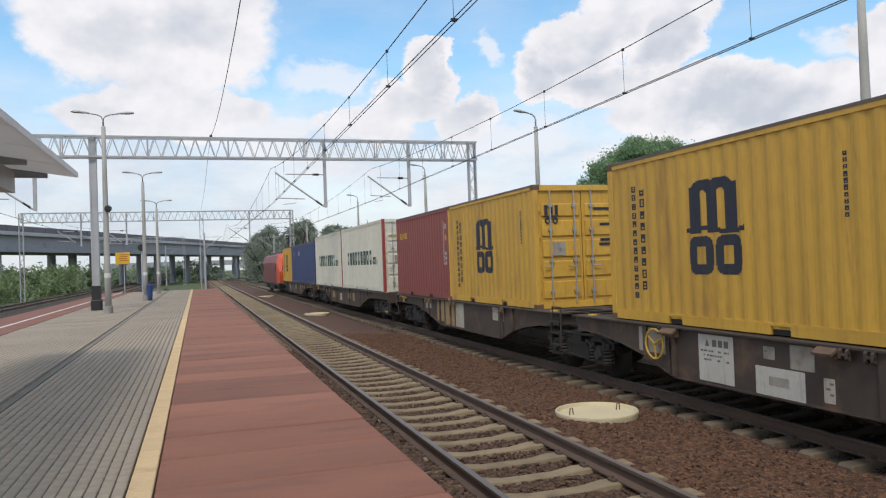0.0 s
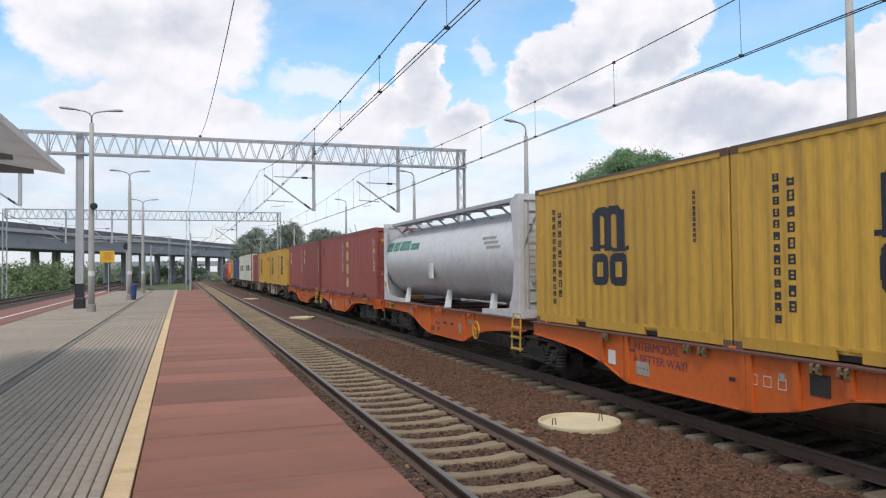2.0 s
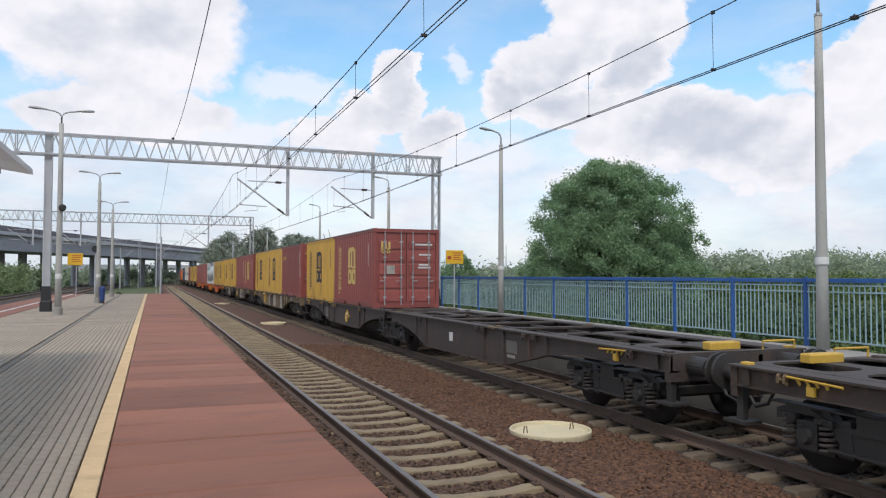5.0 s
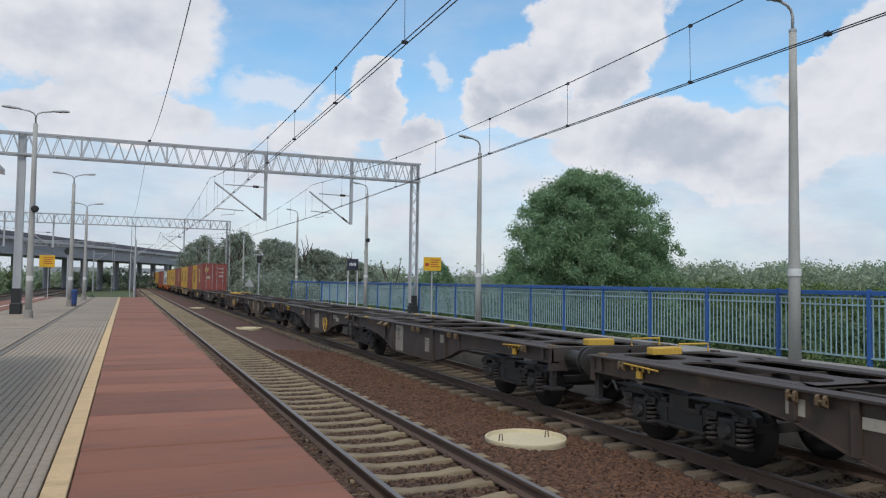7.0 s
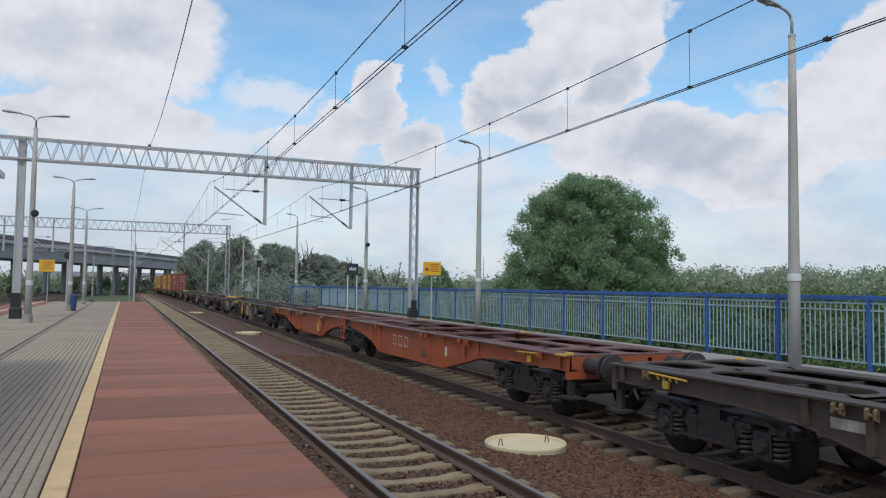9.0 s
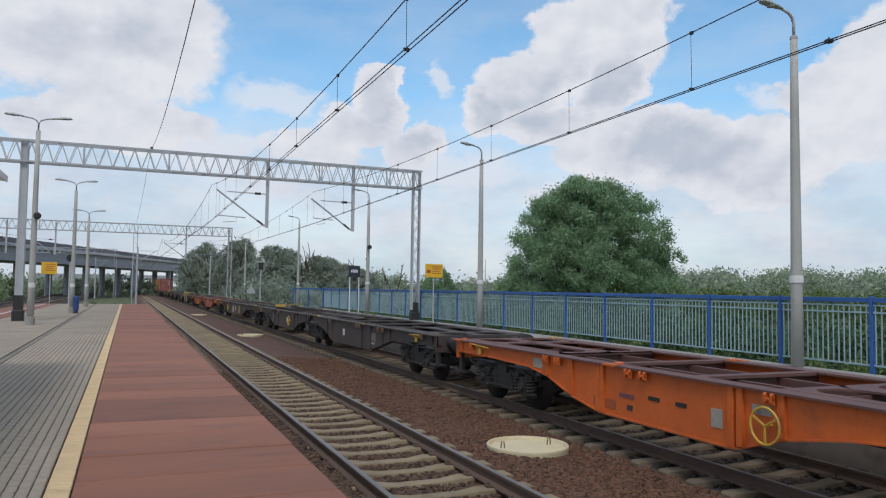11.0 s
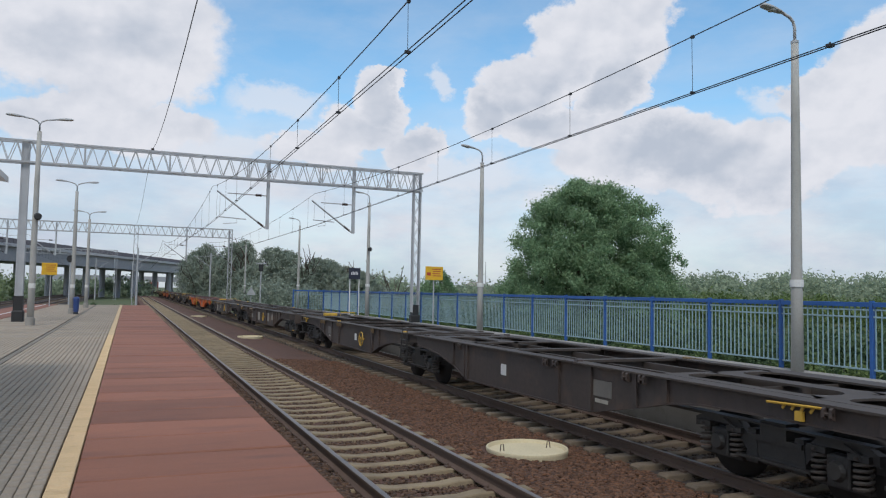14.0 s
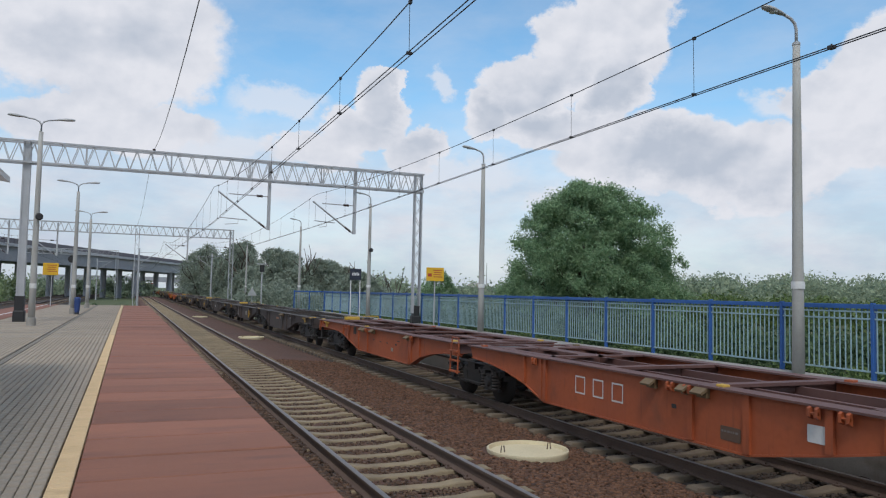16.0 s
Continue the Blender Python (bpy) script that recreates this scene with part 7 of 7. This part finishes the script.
stowage_flap(MID, [(-69.75, -69.95), (-72.9, -73.3), (-60.0, -60.4)], step_yellow)
MID = (-208.5 - 237.85) / 2
# black square at -216.4 paints the dark of a hole in the sill
sill_fields(MID, [(-214.14, -214.5, 0.91, 1.15, bogie_black, "", 2), (-216.4, -216.5, 0.84, 0.9, bogie_black, "", 1), (-217.6, -217.8, 0.84, 0.865, bogie_black, "", 2), (-218.3, -218.5, 0.84, 0.865, bogie_black, "", 2), (-218.8, -219.0, 0.64, 0.75, worn_pale, "", 1), (-215.06, -215.22, 0.53, 0.61, step_yellow, "", 1), (-231.6, -231.85, 0.72, 0.95, label_white, "", 1), (-230.2, -230.55, 0.56, 0.74, brown_panel, "lines", 1)])
stowage_flap(MID, [(-215.24, -215.5), (-216.1, -216.35), (-219.6, -219.85)], pad_ochre)
MID = (-79.9 - 99.85) / 2
sill_fields(MID, [(-83.2, -85.25, 0.93, 1.165, ochre_panel, "", 0), (-84.9, -85.25, 0.88, 1.165, bogie_black, "", 1), (-85.27, -86.31, 0.70, 1.16, worn_pale, "lines", 0), (-85.85, -86.31, 0.48, 0.70, ochre_panel, "", 0), (-86.34, -86.6, 0.42, 1.16, brown_panel, "", 0), (-86.62, -87.55, 0.43, 1.165, ochre_panel, "", 0), (-87.2, -87.5, 0.8, 1.1, rust_brown, "", 1),
                  (-87.57, -87.88, 0.70, 1.03, worn_pale, "lines", 1), (-87.6, -87.86, 0.45, 0.66, cream_panel, "", 1), (-87.9, -88.2, 0.40, 1.165, brown_panel, "", 0), (-88.24, -88.71, 0.43, 1.12, cream_panel, "lines", 1), (-88.75, -89.28, 0.40, 1.165, bogie_black, "", 0), (-89.31, -90.0, 0.40, 1.12, brown_panel, "", 0), (-90.04, -91.6, 0.42, 1.14, ochre_panel, "", 0), (-90.15, -91.4, 0.5, 1.1, cream_panel, "lines", 1),
                  (-92.0, -92.6, 0.42, 1.165, rust_brown, "", 0), (-92.8, -93.6, 0.45, 1.14, cream_panel, "lines", 0), (-93.9, -95.6, 0.90, 1.165, ochre_panel, "", 0), (-96.2, -96.8, 0.96, 1.15, worn_pale, "", 0)])
hand_wheel(MID, -87.14, 0.86, 0.27)
stowage_flap(MID, [(-89.36, -89.62), (-89.66, -89.93), (-87.7, -87.95)], rust_brown)
stowage_flap(MID, [(-86.3, -86.9)], step_yellow)
MID = (-155.8 - 182.05) / 2
sill_fields(MID, [(-172.6, -173.55, 0.45, 1.155, worn_pale, "mark", 1), (-163.0, -163.7, 0.5, 1.1, worn_pale, "lines", 1), (-165.9, -166.4, 0.98, 1.12, worn_pale, "lines", 1), (-170.2, -170.8, 1.05, 1.17, rust_brown, "", 1), (-175.2, -175.7, 0.6, 0.95, worn_pale, "lines", 1), (-176.2, -176.5, 0.9, 1.1, worn_pale, "", 1)])
hand_wheel(MID, -165.16, 0.71)
stowage_flap(MID, [(-172.2, -172.45), (-171.7, -171.95), (-168.0, -168.3)], pad_ochre)
MID = (-182.05 - 208.5) / 2
sill_fields(MID, [(-196.6, -199.2, 0.95, 1.165, rust_brown, "", 0), (-197.6, -198.1, 1.0, 1.13, worn_pale, "lines", 1), (-199.33, -200.4, 0.45, 1.15, worn_pale, "lines", 1), (-200.45, -201.6, 0.43, 1.16, rust_brown, "", 0), (-200.53, -200.76, 1.04, 1.13, worn_pale, "lines", 1), (-200.99, -201.43, 1.0, 1.15, worn_pale, "lines", 1),
                  (-200.92, -201.2, 0.55, 0.76, worn_pale, "lines", 1), (-201.22, -201.56, 0.66, 0.85, worn_pale, "lines", 1), (-201.28, -201.53, 0.44, 0.61, worn_pale, "", 1), (-203.0, -203.6, 0.6, 1.0, worn_pale, "mark", 1)])
hand_wheel(MID, -198.32, 0.72, 0.28)
stowage_flap(MID, [(-198.75, -199.0), (-201.55, -201.8), (-195.2, -195.5), (-194.5, -194.8)], step_yellow)
MID = (-313.4 - 332.8) / 2
sill_fields(MID, [(-318.7, -319.72, 0.82, 1.15, worn_pale, "lines", 0), (-319.35, -319.78, 0.50, 0.82, worn_pale, "", 0), (-319.83, -320.16, 0.50, 0.97, worn_pale, "lines", 1), (-320.79, -321.29, 0.51, 1.16, worn_pale, "", 1), (-321.94, -322.39, 0.7, 1.09, cream_panel, "lines", 1), (-324.29, -324.56, 0.8, 1.03, label_white, "", 1),
                  (-324.36, -324.5, 0.83, 0.94, step_yellow, "", 2), (-325.2, -325.9, 0.56, 1.14, worn_pale, "lines", 1), (-327.2, -327.9, 0.55, 1.1, worn_pale, "lines", 1), (-328.6, -329.0, 0.6, 0.95, cream_panel, "", 1)])
stowage_flap(MID, [(-320.05, -320.25), (-320.35, -320.55), (-321.35, -321.6), (-322.85, -323.1), (-323.2, -323.45), (-324.55, -324.9)], pad_ochre)
MID = (-332.8 - 352.6) / 2
sill_fields(MID, [(-337.85, -339.15, 0.98, 1.13, worn_pale, "lines", 0), (-338.35, -339.42, 0.60, 0.98, worn_pale, "lines", 0), (-338.75, -339.45, 0.85, 0.97, rust_brown, "", 1), (-336.6, -336.9, 1.02, 1.12, worn_pale, "", 0), (-335.2, -335.5, 1.04, 1.14, worn_pale, "", 0)])
stowage_flap(MID, [(-334.9, -335.2), (-335.3, -335.6), (-339.1, -339.4), (-339.45, -339.75)], pad_ochre)
MID = (-382.0 - 411.2) / 2
sill_fields(MID, [(-402.2, -402.88, 0.87, 0.95, faint_mark, "", 0), (-403.24, -403.41, 0.9, 1.06, worn_pale, "", 1), (-403.65, -404.05, 0.88, 0.99, bogie_black, "", 1), (-405.77, -405.99, 1.01, 1.15, label_white, "", 1), (-406.71, -406.9, 1.02, 1.18, label_white, "", 1)])
stowage_flap(MID, [(-403.74, -404.0), (-404.05, -404.33)], pad_ochre)
MID = (-411.2 - 440.6) / 2
# black squares at -419.0 and -421.1 paint dark sill holes
sill_fields(MID, [(-416.73, -417.08, 0.92, 1.16, bogie_black, "", 2), (-418.99, -419.09, 0.84, 0.90, bogie_black, "", 1), (-421.08, -421.2, 0.83, 0.89, bogie_black, "", 1), (-419.62, -419.82, 0.84, 0.865, bogie_black, "", 2), (-420.26, -420.46, 0.84, 0.865, bogie_black, "", 2),
                  (-421.27, -421.47, 0.95, 0.975, bogie_black, "", 2), (-420.72, -420.9, 0.64, 0.75, worn_pale, "", 1), (-433.95, -434.3, 0.56, 0.74, brown_panel, "lines", 1), (-435.3, -435.55, 0.78, 0.98, label_white, "", 1), (-433.0, -433.1, 0.82, 0.88, bogie_black, "", 1)])
stowage_flap(MID, [(-417.75, -418.0), (-418.07, -418.34), (-418.92, -419.2), (-422.15, -422.4), (-432.5, -432.72), (-433.25, -433.42), (-433.55, -433.78)], pad_ochre)

# loads
yellow_box(66.9, 2)
container(60.6, blue_paint, "navy blue long shipping container", [(bars_row(1.0, DECK + 2.0, 0.6, 0.3, 2), 0.9, 1.8, 1.95, 2.35, white_mark), (bars_row(4.0, DECK + 2.0, 0.7, 0.3, 2), 3.9, 4.9, 1.95, 2.35, white_mark)], 12.19)
for u in (47.9, 38.75):
    bx = container(u, white_paint, "cream white swap body with dark green lettering and red corner posts", [(bars_row(1.3, DECK + 1.15, 5.6, 0.62, 9, 0.0, 0.3), 1.2, 7.0, 1.1, 1.85, swap_mark), (bars_row(7.0, DECK + 1.15, 0.9, 0.3, 4), 6.9, 8.0, 1.1, 1.5, swap_mark)], 9.12, True, 2.98)
    for x in (-1.226, 1.13):
        part("red_post", Shape().box(x, x + 0.096, -4.565, -4.38, DECK, DECK + 2.985), post_red, bx, "red corner post")
red_box(27.45, 3, 3)
yellow_box(21.35, 4)
yellow_box(12.1, 5)
yellow_box(6.0, 6)
red_box(-1.4, 7, 1)
red_box(-7.5, 8, 1)
red_box(-14.25, 9, 4)
red_box(-20.35, 10, 2)
tank_container(-27.75, 12.0)
yellow_box(-40.6, 11)
yellow_box(-46.7, 12)
yellow_box(-54.05, 13)
yellow_box(-60.15, 14)
red_box(-67.0, 15, 0)
red_line_box(-73.1, 16)
yellow_box(-80.7, 17)
yellow_box(-86.8, 18)
red_box(-92.9, 19, 3)
yellow_box(-100.6, 20)
red_line_box(-106.7, 21)


# ---- locomotive ----
def locomotive(u_back, length=18.9):
    lo = thing("locomotive", "red electric locomotive with a faded side", "locomotive")
    h = length / 2
    sh = Shape()
    sec = [(-1.48, 0.95), (1.48, 0.95), (1.48, 2.9), (1.25, 3.55), (0.9, 3.72), (-0.9, 3.72), (-1.25, 3.55), (-1.48, 2.9)]
    sh.slab(sec, "y", -h + 2.2, h - 2.2)
    part("body", sh, loco_red, lo)
    for sg in (-1, 1):
        c = Shape()
        a, b = sg * (h - 2.199), sg * (h - 0.75)
        nose = [(-1.3, 0.95), (1.3, 0.95), (1.35, 2.0), (1.05, 3.2), (0.8, 3.4), (-0.8, 3.4), (-1.05, 3.2), (-1.35, 2.0)]
        n = len(sec)
        yb = [b, b, b + sg * 0.12, b - sg * 0.75, b - sg * 0.95, b - sg * 0.95, b - sg * 0.75, b + sg * 0.12]
        c.add([(x, a, z) for x, z in sec] + [(x, y, z) for (x, z), y in zip(nose, yb)], [tuple(range(n)), tuple(range(n, 2 * n))] + [(i, (i + 1) % n, n + (i + 1) % n, n + i) for i in range(n)])
        cab = part("cab", c, loco_orange, lo, "bright red-orange cab")
        part("windscreen", Shape().add([(-1.1, b + sg * 0.06, 2.2), (1.1, b + sg * 0.06, 2.2), (0.95, b - sg * 0.55, 3.0), (-0.95, b - sg * 0.55, 3.0), (-1.1, b + sg * 0.09, 2.2), (1.1, b + sg * 0.09, 2.2), (0.95, b - sg * 0.5, 3.05), (-0.95, b - sg * 0.5, 3.05)],
                                                 [(0, 1, 2, 3), (4, 5, 6, 7), (0, 1, 5, 4), (2, 3, 7, 6), (1, 2, 6, 5), (0, 3, 7, 4)]), glass_dark, cab)
        for sx in (-1, 1):
            part("headlight", Shape().lathe((sx * 0.9, b, 1.35), "y", [(-0.05, 0.12), (sg * 0.08 + 0.001, 0.12)], 12), lamp_lens, cab)
            part("side_window", Shape().box(sx * 1.47 - 0.02, sx * 1.47 + 0.02, sg * (h - 2.9) - 0.3, sg * (h - 2.9) + 0.3, 2.1, 2.75), glass_dark, cab)
            part("buffer", Shape().lathe((sx * 0.875, sg * (h - 0.75), 1.05), "y", [(0, 0.16), (sg * 0.5, 0.12), (sg * 0.52, 0.26), (sg * 0.6, 0.26)], 14), bogie_black, lo)
        bogie(lo, sg * 5.2)
    roof = Shape()
    for y in (-4, -1, 2, 4.5):
        roof.soft_box(-0.75, 0.75, y, y + 2.0, 3.72, 3.98, 0.05)
    part("roof_box", roof, loco_grey, lo)
    pan = Shape().tube([(0, -5.6, 3.8), (0, -4.4, 4.5), (0, -5.3, 5.35)], 0.04, 6).box(-0.8, 0.8, -5.4, -5.2, 5.35, 5.4)
    part("pantograph", pan, wire_black, lo)
    part("underframe", Shape().box(-1.4, 1.4, -h + 0.9, h - 0.9, 0.72, 0.96).box(-1.2, 1.2, -2.5, 2.5, 0.3, 0.72), bogie_black, lo)
    return rides(lo, u_back + h)


locomotive(68.3)


def motions():
    for ob, u in MOVERS:
        walk(ob, [(t, pose(T2, u + SPEED * t, RAIL_2)) for t in (0.0, 4.0, 8.0, 12.0, 16.0)])


motions()
